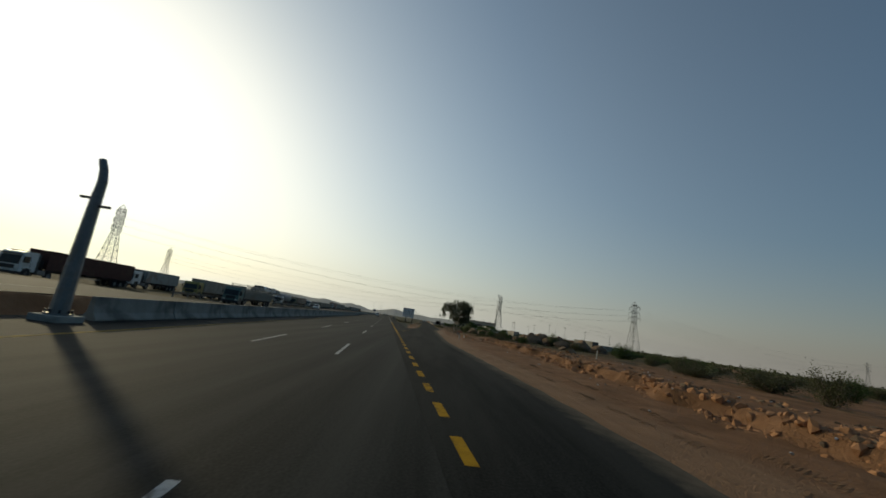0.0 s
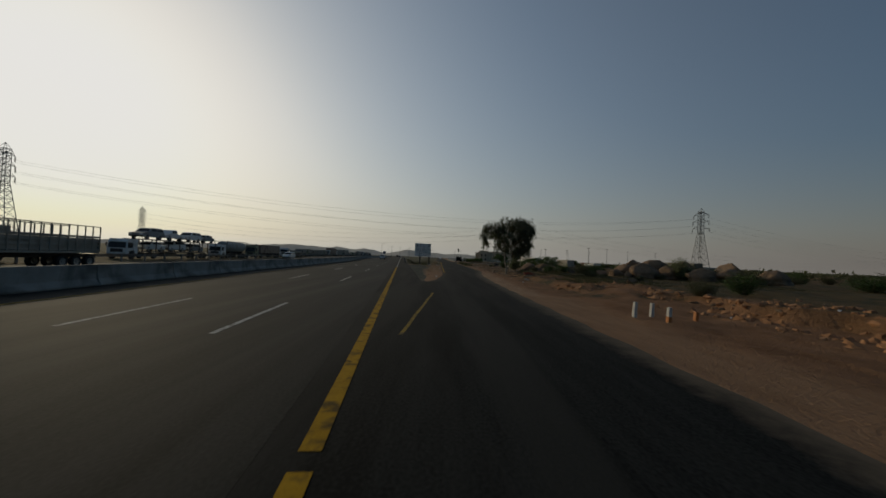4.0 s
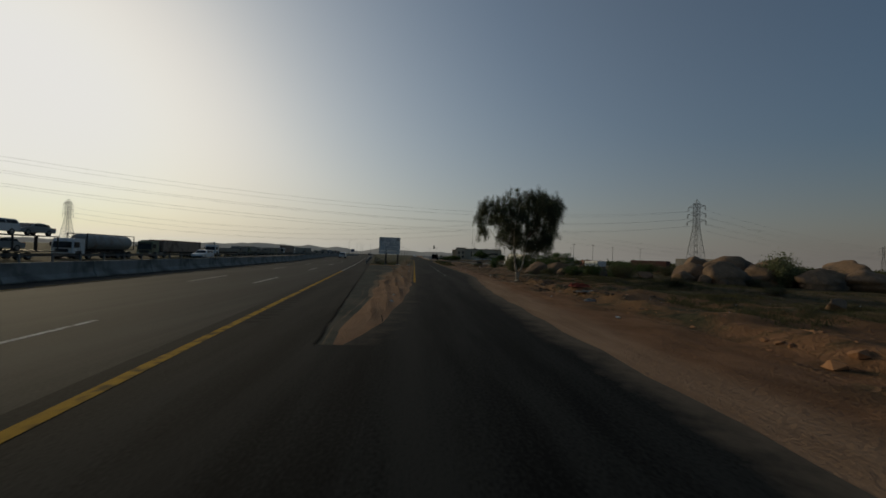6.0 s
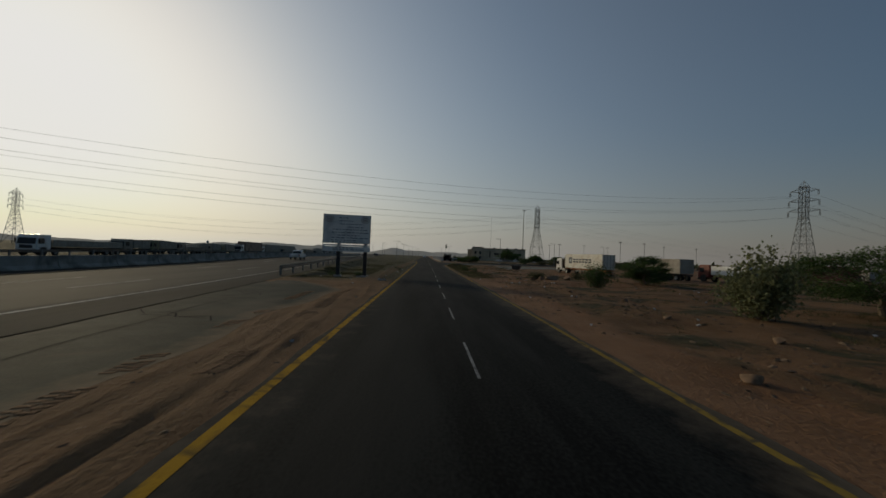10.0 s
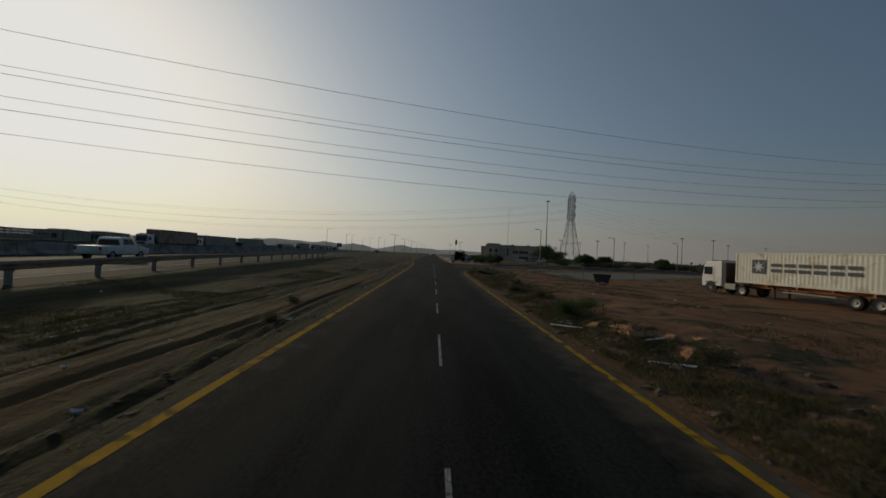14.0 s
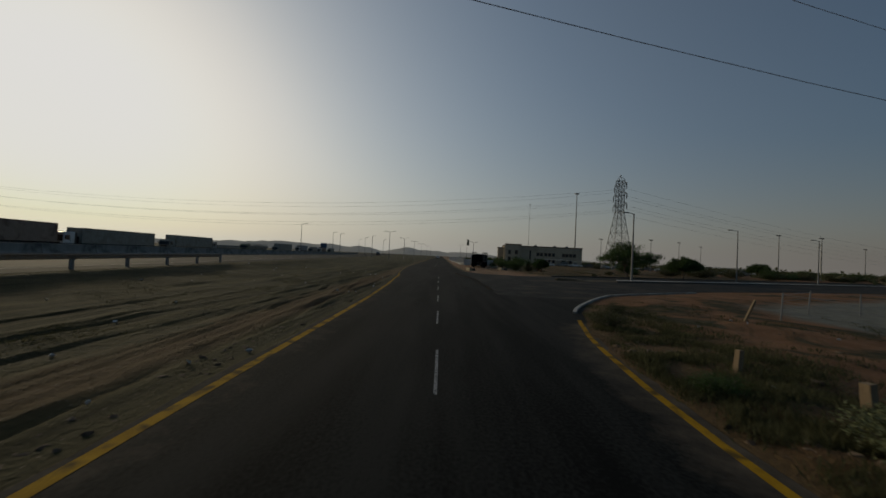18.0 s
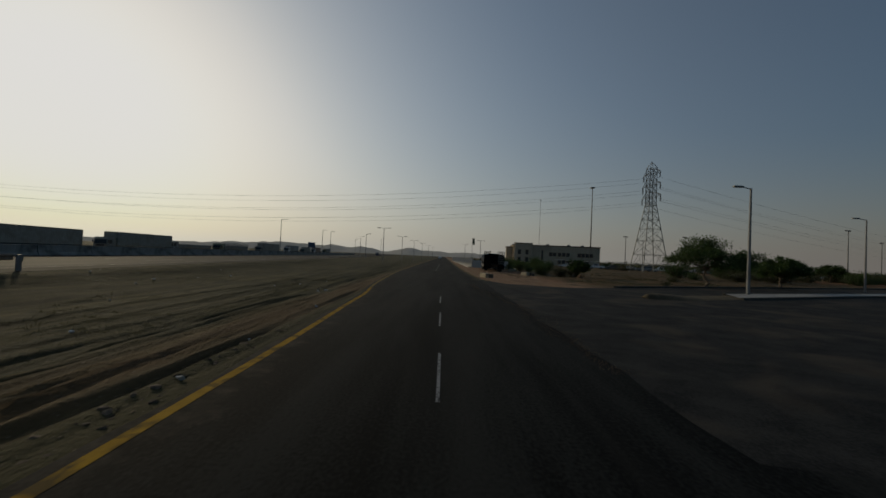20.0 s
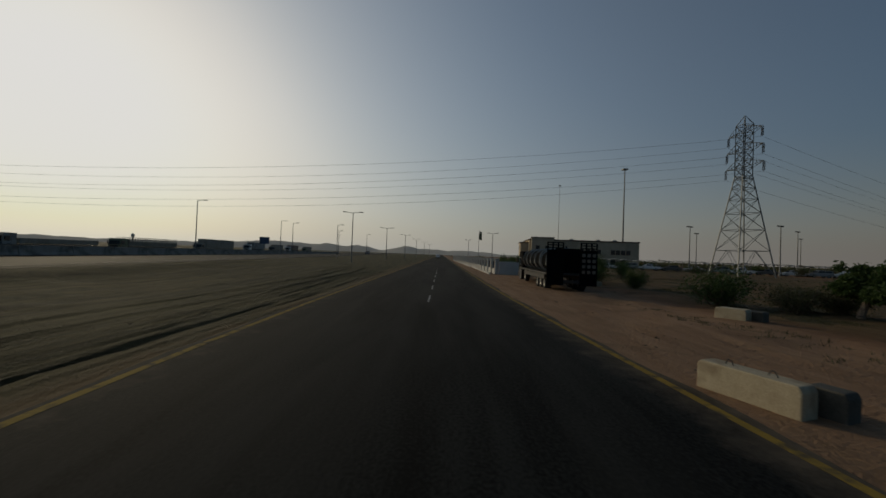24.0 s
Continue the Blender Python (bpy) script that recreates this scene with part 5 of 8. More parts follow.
def street_lamp(m, height, label, arms=1, reach=1.4, group="street lamps", flood=False, base_r=0.11):
    base = thing("street_lamp", label, "street lamp", m, group)
    part("pole", one_tube((0, 0, 0), (0, 0, height), base_r, base_r * 0.55, 10), GALV, base)
    part("base_plate", one_box((0, 0, 0.03), (0.4, 0.4, 0.06), 0.01), GALV, base)
    if flood:
        part("crossbar", one_tube((-0.8, 0, height), (0.8, 0, height), 0.05), GALV, base)
        for x in (-0.75, -0.25, 0.25, 0.75):
            part("floodlight", one_box((x, 0.1, height + 0.12), (0.4, 0.32, 0.26), 0.03), STEEL_DARK, base)
    for k in range(arms):
        sx = (-1, 1)[k]
        part("arm", one_tube((0, 0, height - 0.05), (sx * reach, 0, height + 0.1), 0.045, 0.035), GALV, base)
        part("lantern", one_box((sx * (reach + 0.2), 0, height + 0.1), (0.75, 0.28, 0.14), 0.05), GALV, base)
    return base


def mast(x, y, h, label, r=0.16, guyed=False):
    base = thing("radio_mast", label, "mast", pose(x, y, at_ground(x, y)))
    for k in range(4):
        a, b = h * k / 4, h * (k + 1) / 4
        part("mast_section", one_tube((0, 0, a), (0, 0, b), r * (1 - 0.14 * k), r * (0.9 - 0.14 * k), 8), GALV, base)
    part("head", one_box((0, 0, h + 0.2), (r * 5, r * 5, 0.5), 0.05), STEEL_GREY, base)
    part("footing", one_box((0, 0, 0.1), (1.2, 1.2, 0.4), 0.03), CONCRETE, base)
    return base


mast(70.6, 281.6, 38.2, "tall pale steel radio mast behind the administration building", 0.38)
mast(48.0, 291.0, 32.6, "slender pale mast behind the administration building", 0.12)

# ---- lamps ----
def lamp_at(x, y, top, label, **kw):
    turn = kw.pop("turn", 0)
    z = at_ground(x, y)
    return street_lamp(pose(x, y, z, 0, 0, turn), top - z, label, **kw)


lamp_at(23.7, 126.7, 8.4, "grey steel street lamp on the junction island", reach=0.8, base_r=0.13)
lamp_at(46.2, 138.9, 8.1, "grey steel street lamp along the side road", reach=1.0)
lamp_at(70.0, 150.0, 8.1, "grey steel street lamp along the side road", reach=1.0)
for x, y, z in ((96.8, 188.7, 12.3), (109.3, 188.8, 12.1), (98.6, 237.6, 12.0), (82.6, 256.0, 11.9), (61.9, 227.6, 11.3), (137.6, 217.3, 12.1), (163.4, 225.9, 12.1), (129.0, 268.9, 12.4), (75.7, 217.3, 11.2)):
    lamp_at(x, y, z, "tall floodlight mast over the vehicle park", flood=True, arms=0, group="floodlight masts", base_r=0.16, turn=20)
for x, y, z in ((-16.3, 198.8, 8.8), (-14.6, 229.0, 8.2), (-13.2, 264.0, 8.3), (-12.0, 305.0, 8.5), (-10.6, 355.0, 8.8), (-9.4, 410.0, 9.0)):
    lamp_at(x, y, z, "grey street lamp with two arms beside the service road", arms=2, reach=1.2, group="double street lamps")
lamp_at(-44.2, 199.6, 10.0, "tall grey street lamp beyond the highway", reach=1.2, turn=180)
for x, y, z in ((-44.6, 236.2, 9.5), (-42.4, 238.9, 9.3), (-27.1, 228.7, 8.5), (-39.2, 275.0, 9.5), (-33.8, 301.0, 9.6), (-51.6, 318.0, 9.7)):
    lamp_at(x, y, z, "distant grey street lamp beside the highway", reach=1.0, group="highway street lamps", turn=180)
lamp_at(12.7, 231.4, 8.0, "grey street lamp with two arms beside the perimeter wall", arms=2, reach=0.9)
lamp_at(10.3, 286.0, 8.3, "grey street lamp with two arms beside the perimeter wall", arms=2, reach=0.9)


def median_post():
    x, y = hw_x(-99.6, -13.7), -99.6
    base = thing("median_post", "thick grey steel post bolted down in the barrier gap", "post", pose(x, y, 0.0))
    part("pad", one_box((0, 0, 0.08), (1.1, 1.1, 0.32), 0.03), CONCRETE, base)
    part("pole", one_tube((0, 0, 0.24), (0, 0, 5.0), 0.30, 0.19, 12), GALV, base)
    # lamp post cut short where glare hides it; the bend copies a reflection
    bm = bmesh.new()
    limb_pts = [Vector((0, 0, 4.95)), Vector((0.02, 0, 5.5)), Vector((-0.08, 0, 6.0)), Vector((-0.25, 0, 6.4))]
    for k, (a, b) in enumerate(zip(limb_pts, limb_pts[1:])):
        tube(bm, a, b, 0.19 - 0.02 * k, 0.17 - 0.02 * k, 10)
    part("glare_bent_top", bm, GALV, base)
    part("flange", one_tube((0, 0, 0.24), (0, 0, 0.30), 0.44, seg=12), GALV, base)
    for a in range(8):
        w = math.pi * 2 * a / 8
        part("bolt", one_tube((0.37 * math.cos(w), 0.37 * math.sin(w), 0.28), (0.37 * math.cos(w), 0.37 * math.sin(w), 0.44), 0.04, seg=6), STEEL_DARK, base)
    for z, sd in ((4.5, 1), (4.8, -1)):
        part("bracket", one_box((sd * 0.38, 0, z), (0.5, 0.1, 0.1), 0.02), STEEL_DARK, base)


median_post()


# ---- the large information board ----
def info_board():
    x0, x1, y, z0, z1 = -2.17, 2.17, 0.0, 2.2, 5.62
    base = thing("information_board", "large sun-bleached white information board with faded lettering on two posts", "sign board", pose(-8.43, 36.38, 0, 0, 0, 6.0))
    cx, w = (x0 + x1) / 2, x1 - x0
    # sheets from the bottom up, with two open slits between them
    edges = ((2.14, 2.62, -0.05), (2.65, 2.80, 0.04), (2.88, 4.0, 0), (4.004, 4.9, 0), (4.904, z1, 0))
    sheets = [part("sheet", one_box((cx, y, (a + b) / 2), (w, 0.05, b - a), 0.006), SIGN_WHITE, base) for a, b, s in edges]
    for x in (-0.72, 1.75):
        part("post", one_box((x, y + 0.22, 1.6), (0.34, 0.34, 3.8), 0.015), STEEL_DARK, base, "dark steel box post")
        part("footing", one_box((x, y + 0.22, -0.22), (0.7, 0.7, 0.3), 0.03), CONCRETE, base)
    for z in (2.5, 3.6, 5.2):
        part("back_rail", one_box((cx, y + 0.06, z), (w - 0.1, 0.06, 0.1), 0.005), GALV, base)
    part("edge_strip", one_box((x1 + 0.012, y, (z0 + z1) / 2), (0.02, 0.07, z1 - z0), 0.003), STEEL_DARK, base)
    part("edge_strip", one_box((x0 - 0.012, y, (z0 + z1) / 2), (0.02, 0.07, z1 - z0), 0.003), STEEL_DARK, base)
    rb = random.Random(12)
    for ex in (x0 + 0.55, x1 - 0.5):
        bm = bmesh.new()
        for r0, r1 in ((0.30, 0.34), (0.16, 0.22)):
            inner = [bm.verts.new((ex + r0 * 1.15 * math.cos(k * math.pi / 12), y - 0.031, 5.18 + r0 * math.sin(k * math.pi / 12))) for k in range(24)]
            outer = [bm.verts.new((ex + r1 * 1.15 * math.cos(k * math.pi / 12), y - 0.031, 5.18 + r1 * math.sin(k * math.pi / 12))) for k in range(24)]
            for k in range(24):
                bm.faces.new((inner[k], inner[(k + 1) % 24], outer[(k + 1) % 24], outer[k]))
        part("emblem", bm, SIGN_BROWN, sheets[4], "plain round emblem")
        part("emblem_bar", one_box((ex, y - 0.031, 5.17), (0.28, 0.012, 0.12)), SIGN_BROWN, sheets[4])
    rows = ((5.3, -0.3, 0.9, 0.11), (5.02, -0.1, 1.3, 0.09), (4.72, 0.2, 1.7, 0.09), (4.45, 0.7, 1.2, 0.09), (4.2, 0.35, 3.3, 0.1), (3.92, 0.3, 3.3, 0.1), (3.66, 0.2, 2.0, 0.1),
            (3.42, 0.3, 3.4, 0.1), (3.2, -0.2, 2.4, 0.09), (3.04, -0.2, 2.4, 0.08), (2.92, -0.2, 2.4, 0.06), (2.5, -0.3, 2.0, 0.08), (2.32, 0.1, 2.8, 0.09))
    for z, off, ln, h in rows:
        x = cx + off - ln / 2
        host = sheets[4] if z > 4.92 else sheets[3] if z > 4.03 else sheets[2] if z > 2.9 else sheets[0]
        while x < cx + off + ln / 2:
            b = rb.uniform(0.12, 0.42)
            part("text_bar", one_box((x + b / 2, y - 0.03, z), (b, 0.012, h * rb.uniform(0.45, 0.8))), SIGN_INK, host)
            x += b + rb.uniform(0.05, 0.14)
    return base


info_board()

# ---- lorries and cars ----
turn = 9.0
cx, cy = 26.78 + 0.155 * 6.1 + 1.22, 75.22 - 0.988 * 6.1
container_lorry(pose(cx, cy, -0.42, 0, 0, turn), label="cream shipping container on an orange trailer with white cab", logo=True)
flat_lorry(pose(39.0, 61.5, -0.42, 0, 0, 8), "dark blue lorry with a dusty box body parked by the yard", PAINT_BLUE, PAINT_BROWN, "box", 8.0, loadh=2.1)
flat_lorry(pose(46.0, 56.0, -0.42, 0, 0, 8), "dark red lorry with a low white load parked by the yard", PAINT_RED, PAINT_WHITE, "box", 6.0, loadh=1.2)


def loose_container(x, y, turn, paint, label, length=12.2, h=2.6):
    base = thing("shipping_container", label, "container", pose(x, y, at_ground(x, y), 0, 0, turn), "containers in the yard")
    return container(base, 2.44, length, h, 0.0, 0, paint) and base


loose_container(62.0, 36.5, 5.5, PAINT_DUSTY, "long weathered grey corrugated container in the yard", 14.4, 3.4)
loose_container(66.0, 62.8, 31.6, PAINT_DARKRED, "dark red corrugated shipping container in the yard", 10.2, 3.2)
loose_container(90.0, 70.0, 84, PAINT_GREY, "weathered grey corrugated shipping container in the yard")

lot = "lorries parked beyond the highway"
UP = HW_TURN


def lot_pose(y, u, flip=False):
    x = hw_x(y, u)
    return pose(x, y, at_ground(x, y), 0, 0, UP + (180 if flip else 0))


flat_lorry(lot_pose(-42, -26.7, True), "teal-cabbed lorry with a long stake-sided body on the opposite carriageway", PAINT_TEAL, PAINT_BROWN, "cage", 15.0, loadh=1.8)
container_lorry(lot_pose(-58, -45.0, True), PAINT_DARKRED, STEEL_DARK, PAINT_WHITE, "white-cabbed lorry with a long dark red trailer", group=lot, boxh=2.4, length=16.0)
flat_lorry(lot_pose(-38.5, -36, True), "yellow-cabbed lorry with a canvas body parked beyond the highway", PAINT_YELLOW, PAINT_BROWN, "box", 11.0, lot, 2.0)
container_lorry(lot_pose(-36, -48.0, True), PAINT_GREY, STEEL_DARK, PAINT_WHITE, "lorry with a pale grey box trailer beyond the highway", group=lot, boxh=2.2, length=11.0)
flat_lorry(lot_pose(-88, -46, True), "brown lorry with a canvas body parked beyond the highway", PAINT_BROWN, PAINT_BROWN, "box", 11.0, lot, 2.3)
flat_lorry(lot_pose(-104, -47, True), "brown lorry with a high load parked beyond the highway", PAINT_BROWN, PAINT_BROWN, "cage", 11.0, lot, 2.2)
ROW = -36.0
car_carrier(lot_pose(-5, ROW, True), "car carrier with vehicles on two decks beyond the highway", lot)
for k, (yo, z, st) in enumerate(((-7.5, 2.82, "suv"), (-2.2, 2.82, "pickup"), (3.2, 2.82, "suv"), (8.0, 2.82, "sedan"), (-7.0, 1.07, "sedan"), (-1.6, 1.07, "suv"), (4.0, 1.07, "sedan"))):
    car("carried_car", lot_pose(-5 + yo, ROW, True) @ pose(0, 0, z), "new car strapped on the carrier's deck", PAINT_WHITE if k % 3 else PAINT_GREY, st, "cars on the carrier")
flat_lorry(lot_pose(15, ROW, True), "lorry with a framed tank parked beyond the highway", PAINT_WHITE, PAINT_GREY, "tank", 10.0, lot)
LOT = ((36, "con", PAINT_RUST, 15.0, 2.1), (60.5, "low", PAINT_WHITE, 13.5, 0.8), (72.5, "tip", PAINT_BROWN, 4.5, 1.3), (81, "tip", PAINT_GREEN, 6.0, 1.4), (93, "cag", PAINT_BROWN, 11.0, 1.0), (103, "tip", PAINT_BROWN, 5.0, 1.5),
       (111.5, "tip", PAINT_GREEN, 6.0, 1.5), (131, "con", PAINT_RUST, 15.5, 2.9), (152.5, "con", PAINT_BROWN, 18.5, 2.6), (178, "box", PAINT_BROWN, 17.0, 2.5), (197, "low", PAINT_GREY, 15.0, 0.7), (221, "cag", PAINT_GREEN, 17.0, 1.4),
       (253, "box", PAINT_BROWN, 18.0, 2.6), (285, "con", PAINT_GREY, 12.2, 2.6), (310, "box", PAINT_BROWN, 10.0, 2.2), (335, "con", PAINT_RUST, 12.2, 2.6), (365, "box", PAINT_GREEN, 11.0, 2.2))
SAYS = {"tip": ("tipper", "dusty tipper lorry parked in the row beyond the highway"), "cag": ("cage", "stake-sided lorry parked in the row beyond the highway"),
        "box": ("box", "canvas-bodied lorry parked in the row beyond the highway"), "low": ("box", "long flat lorry with a low load beyond the highway")}
for y, kind, paint, ln, tall in LOT:
    if kind == "con":
        container_lorry(lot_pose(y, ROW, True), paint, STEEL_DARK, PAINT_WHITE if y % 2 else PAINT_GREEN, "dark container lorry parked in the row beyond the highway", group=lot, length=ln, boxh=tall)
    else:
        flat_lorry(lot_pose(y, ROW, True), SAYS[kind][1], paint, PAINT_BROWN, SAYS[kind][0], ln, lot, tall)
car("white_suv", lot_pose(28, -27.5, True), "white off-road car on the opposite carriageway", PAINT_WHITE, "suv")
car("white_pickup_truck", pose(hw_x(71.6, -6.3), 71.6, float(hw_z(71.6)), 0, 0, UP), "white double-cab pickup on the highway", PAINT_WHITE, "pickup")
car("dark_car", pose(hw_x(390, -2), 390, float(hw_z(390)), 0, 0, UP), "dark car far ahead on the highway", PAINT_BLUE, "suv")
flat_lorry(pose(hw_x(430, -5.5), 430, 0.02, 0, 0, UP), "grey tipper lorry ahead on the highway", PAINT_GREY, PAINT_GREY, "tipper", 6.0, loadh=1.2)
car("oncoming_car", pose(-2.3, 330, 0.004, 0, 0, 180), "white car far ahead on the service road", PAINT_WHITE, "suv")
car("oncoming_car", pose(-2.6, 350, 0.004, 0, 0, 180), "pale van far ahead on the service road", PAINT_WHITE, "van")


# ---- the loaded low trailer by the junction ----
def low_trailer():
    base = thing("low_trailer", "black low-bed trailer with upright ramps parked on the sand", "trailer", pose(8.0, 161.2, -0.02, 0, 0, -3) @ Matrix.Scale(1.06, 4))
    for sx in (-1, 1):
        part("chassis_beam", one_box((sx * 0.6, 0, 0.85), (0.25, 10.2, 0.3), 0.02), STEEL_DARK, base)
        part("side_plate", one_box((sx * 1.3, -0.2, 0.8), (0.06, 7.5, 0.28), 0.01), STEEL_DARK, base)
    part("deck", one_box((0, 0, 1.05), (2.9, 10.2, 0.1), 0.01), STEEL_DARK, base)
    for y in (-3.6, -2.5, -1.4):
        for sx in (-1, 1):
            wheel("wheel", 0.45, 0.42, base, pose(sx * 1.05, y, 0.45))
    for sx in (-1, 1):
        bm = one_box((sx * 0.98, -5.2, 1.45), (1.0, 0.08, 2.1), 0.01)
        ramp = part("ramp", bm, PIPE_BLACK, base, "upright steel loading ramp")
        for q in (-0.46, -0.16, 0.16, 0.46):      # open ladder end above the plate
            part("ladder_post", one_box((sx * 0.98 + q, -5.2, 2.72), (0.07, 0.08, 0.46)), PIPE_BLACK, ramp)
        for q in (2.62, 2.78, 2.93):
            part("rung", one_box((sx * 0.98, -5.2, q), (0.9, 0.06, 0.06)), PIPE_BLACK, ramp)
        for ix in range(3 if sx > 0 else 0):
            for iz in range(4):
                part("ramp_slot", one_box((sx * 0.98 - 0.3 + 0.3 * ix, -5.25, 1.22 + 0.33 * iz), (0.19, 0.03, 0.2)), PAINT_DUSTY, ramp)
        part("ramp_hinge", one_tube((sx * 0.98 - 0.5, -5.15, 0.8), (sx * 0.98 + 0.5, -5.15, 0.8), 0.06), STEEL_DARK, base)
    part("bumper", one_box((0, -5.1, 0.6), (2.6, 0.12, 0.2), 0.02), STEEL_DARK, base)
    for sx in (-1, 1):
        part("tail_light", one_box((sx * 1.1, -5.18, 0.62), (0.3, 0.05, 0.14), 0.01), TAIL, base)
    cab(base, PIPE_BLACK, 6.4, 2.5, True)
    part("tractor_frame", one_box((0, 5.0, 0.75), (0.9, 3.6, 0.25), 0.02), STEEL_DARK, base)
    for y in (6.5, 4.2):
        for sx in (-1, 1):
            wheel("wheel", 0.5, 0.34, base, pose(sx * 1.0, y, 0.5))
    return base


low_trailer()
TR = pose(8.0, 161.2, -0.02, 0, 0, -3) @ Matrix.Scale(1.06, 4)
shells = None
for k in range(5):
    y = -3.6 + 1.62 * k
    if shells is None:
        base = thing("tank_shell", "black curved tank ring standing on the low trailer", "tank ring", TR @ pose(0, y, 1.1), "tank rings on the trailer")
        n = 28

        def rim(j, grow=0.0):
            a = 2 * math.pi * j / n
            c, q = math.cos(a), math.sin(a)
            return (1.3 + grow) * math.copysign(abs(c) ** 0.75, c), 0.72 + (0.71 + grow) * math.copysign(abs(q) ** 0.75, q)

        bm = bmesh.new()
        rows = []
        for yy, thick in ((-0.7, 0.0), (0.7, 0.0), (0.7, -0.06), (-0.7, -0.06)):
            rows.append([bm.verts.new((rim(j, thick)[0], yy, rim(j, thick)[1])) for j in range(n)])
        for a, b in zip(rows, rows[1:] + rows[:1]):
            for j in range(n):
                bm.faces.new((a[j], a[(j + 1) % n], b[(j + 1) % n], b[j]))
        bmesh.ops.recalc_face_normals(bm, faces=bm.faces)
        part("shell", bm, PIPE_BLACK, base, smooth=False)
        for yy in (-0.74, 0.74):
            bm = bmesh.new()
            for j in range(n):
                (ax, az), (bx, bz) = rim(j, 0.03), rim(j + 1, 0.03)
                tube(bm, (ax, yy, az), (bx, yy, bz), 0.045, seg=5)
            part("flange", bm, PAINT_GREY, base, "pale steel rim")
        shells = base
    else:
        copy_thing(shells, TR @ pose(0, y, 1.1))
part("cover_sheet", one_box((0, 0, 0), (1.5, 0.06, 1.5), 0.01), PIPE_BLACK, None).matrix_basis = TR @ pose(-0.1, -4.62, 1.86)
tagged(bpy.data.objects["cover_sheet"], "black steel plate leaning upright on the trailer's end", "steel plate")


# ---- concrete blocks by the road ----
def block(x, y, turn, L, w, h, label, hooks=True, material=CREAM_BLOCK):
    base = thing("concrete_block", label, "concrete block", pose(x, y, at_ground(x, y) - 0.02, 0, 0, turn), "concrete blocks at the junction")
    bm = prism([(-L / 2, 0), (L / 2, 0), (L / 2, h - 0.06), (L / 2 - 0.05, h), (-L / 2 + 0.04, h), (-L / 2, h - 0.08)], w, bevel=0.025)
    part("body", bm, material, base)
    if hooks:
        for q in (-0.2, 0.22):
            bm = bmesh.new()
            pts = [(0, q * L - 0.06, h - 0.01), (0, q * L - 0.03, h + 0.07), (0, q * L + 0.03, h + 0.08), (0, q * L + 0.07, h - 0.01)]
            for a, b in zip(pts, pts[1:]):
                tube(bm, a, b, 0.009, seg=5)
            part("lifting_hook", bm, STEEL_DARK, base, "rusty iron lifting hook")
    return base


block(4.31, 137.55, 19, 1.47, 0.36, 0.47, "cream-painted concrete block with iron hooks at the road edge")
block(4.98, 137.0, 19, 0.5, 0.32, 0.42, "short dark weathered concrete block beside a longer one", False, CONCRETE_DARK_AND_SHADED)
block(10.5, 146.0, 33, 1.0, 0.55, 0.42, "cream concrete block lying on the sand", False)
block(11.2, 145.85, 30, 0.7, 0.5, 0.38, "dark weathered concrete block on the sand", False, CONCRETE_DARK_AND_SHADED)
block(11.8, 162.5, 80, 1.3, 0.5, 0.4, "pale concrete block near the shrubs", False)


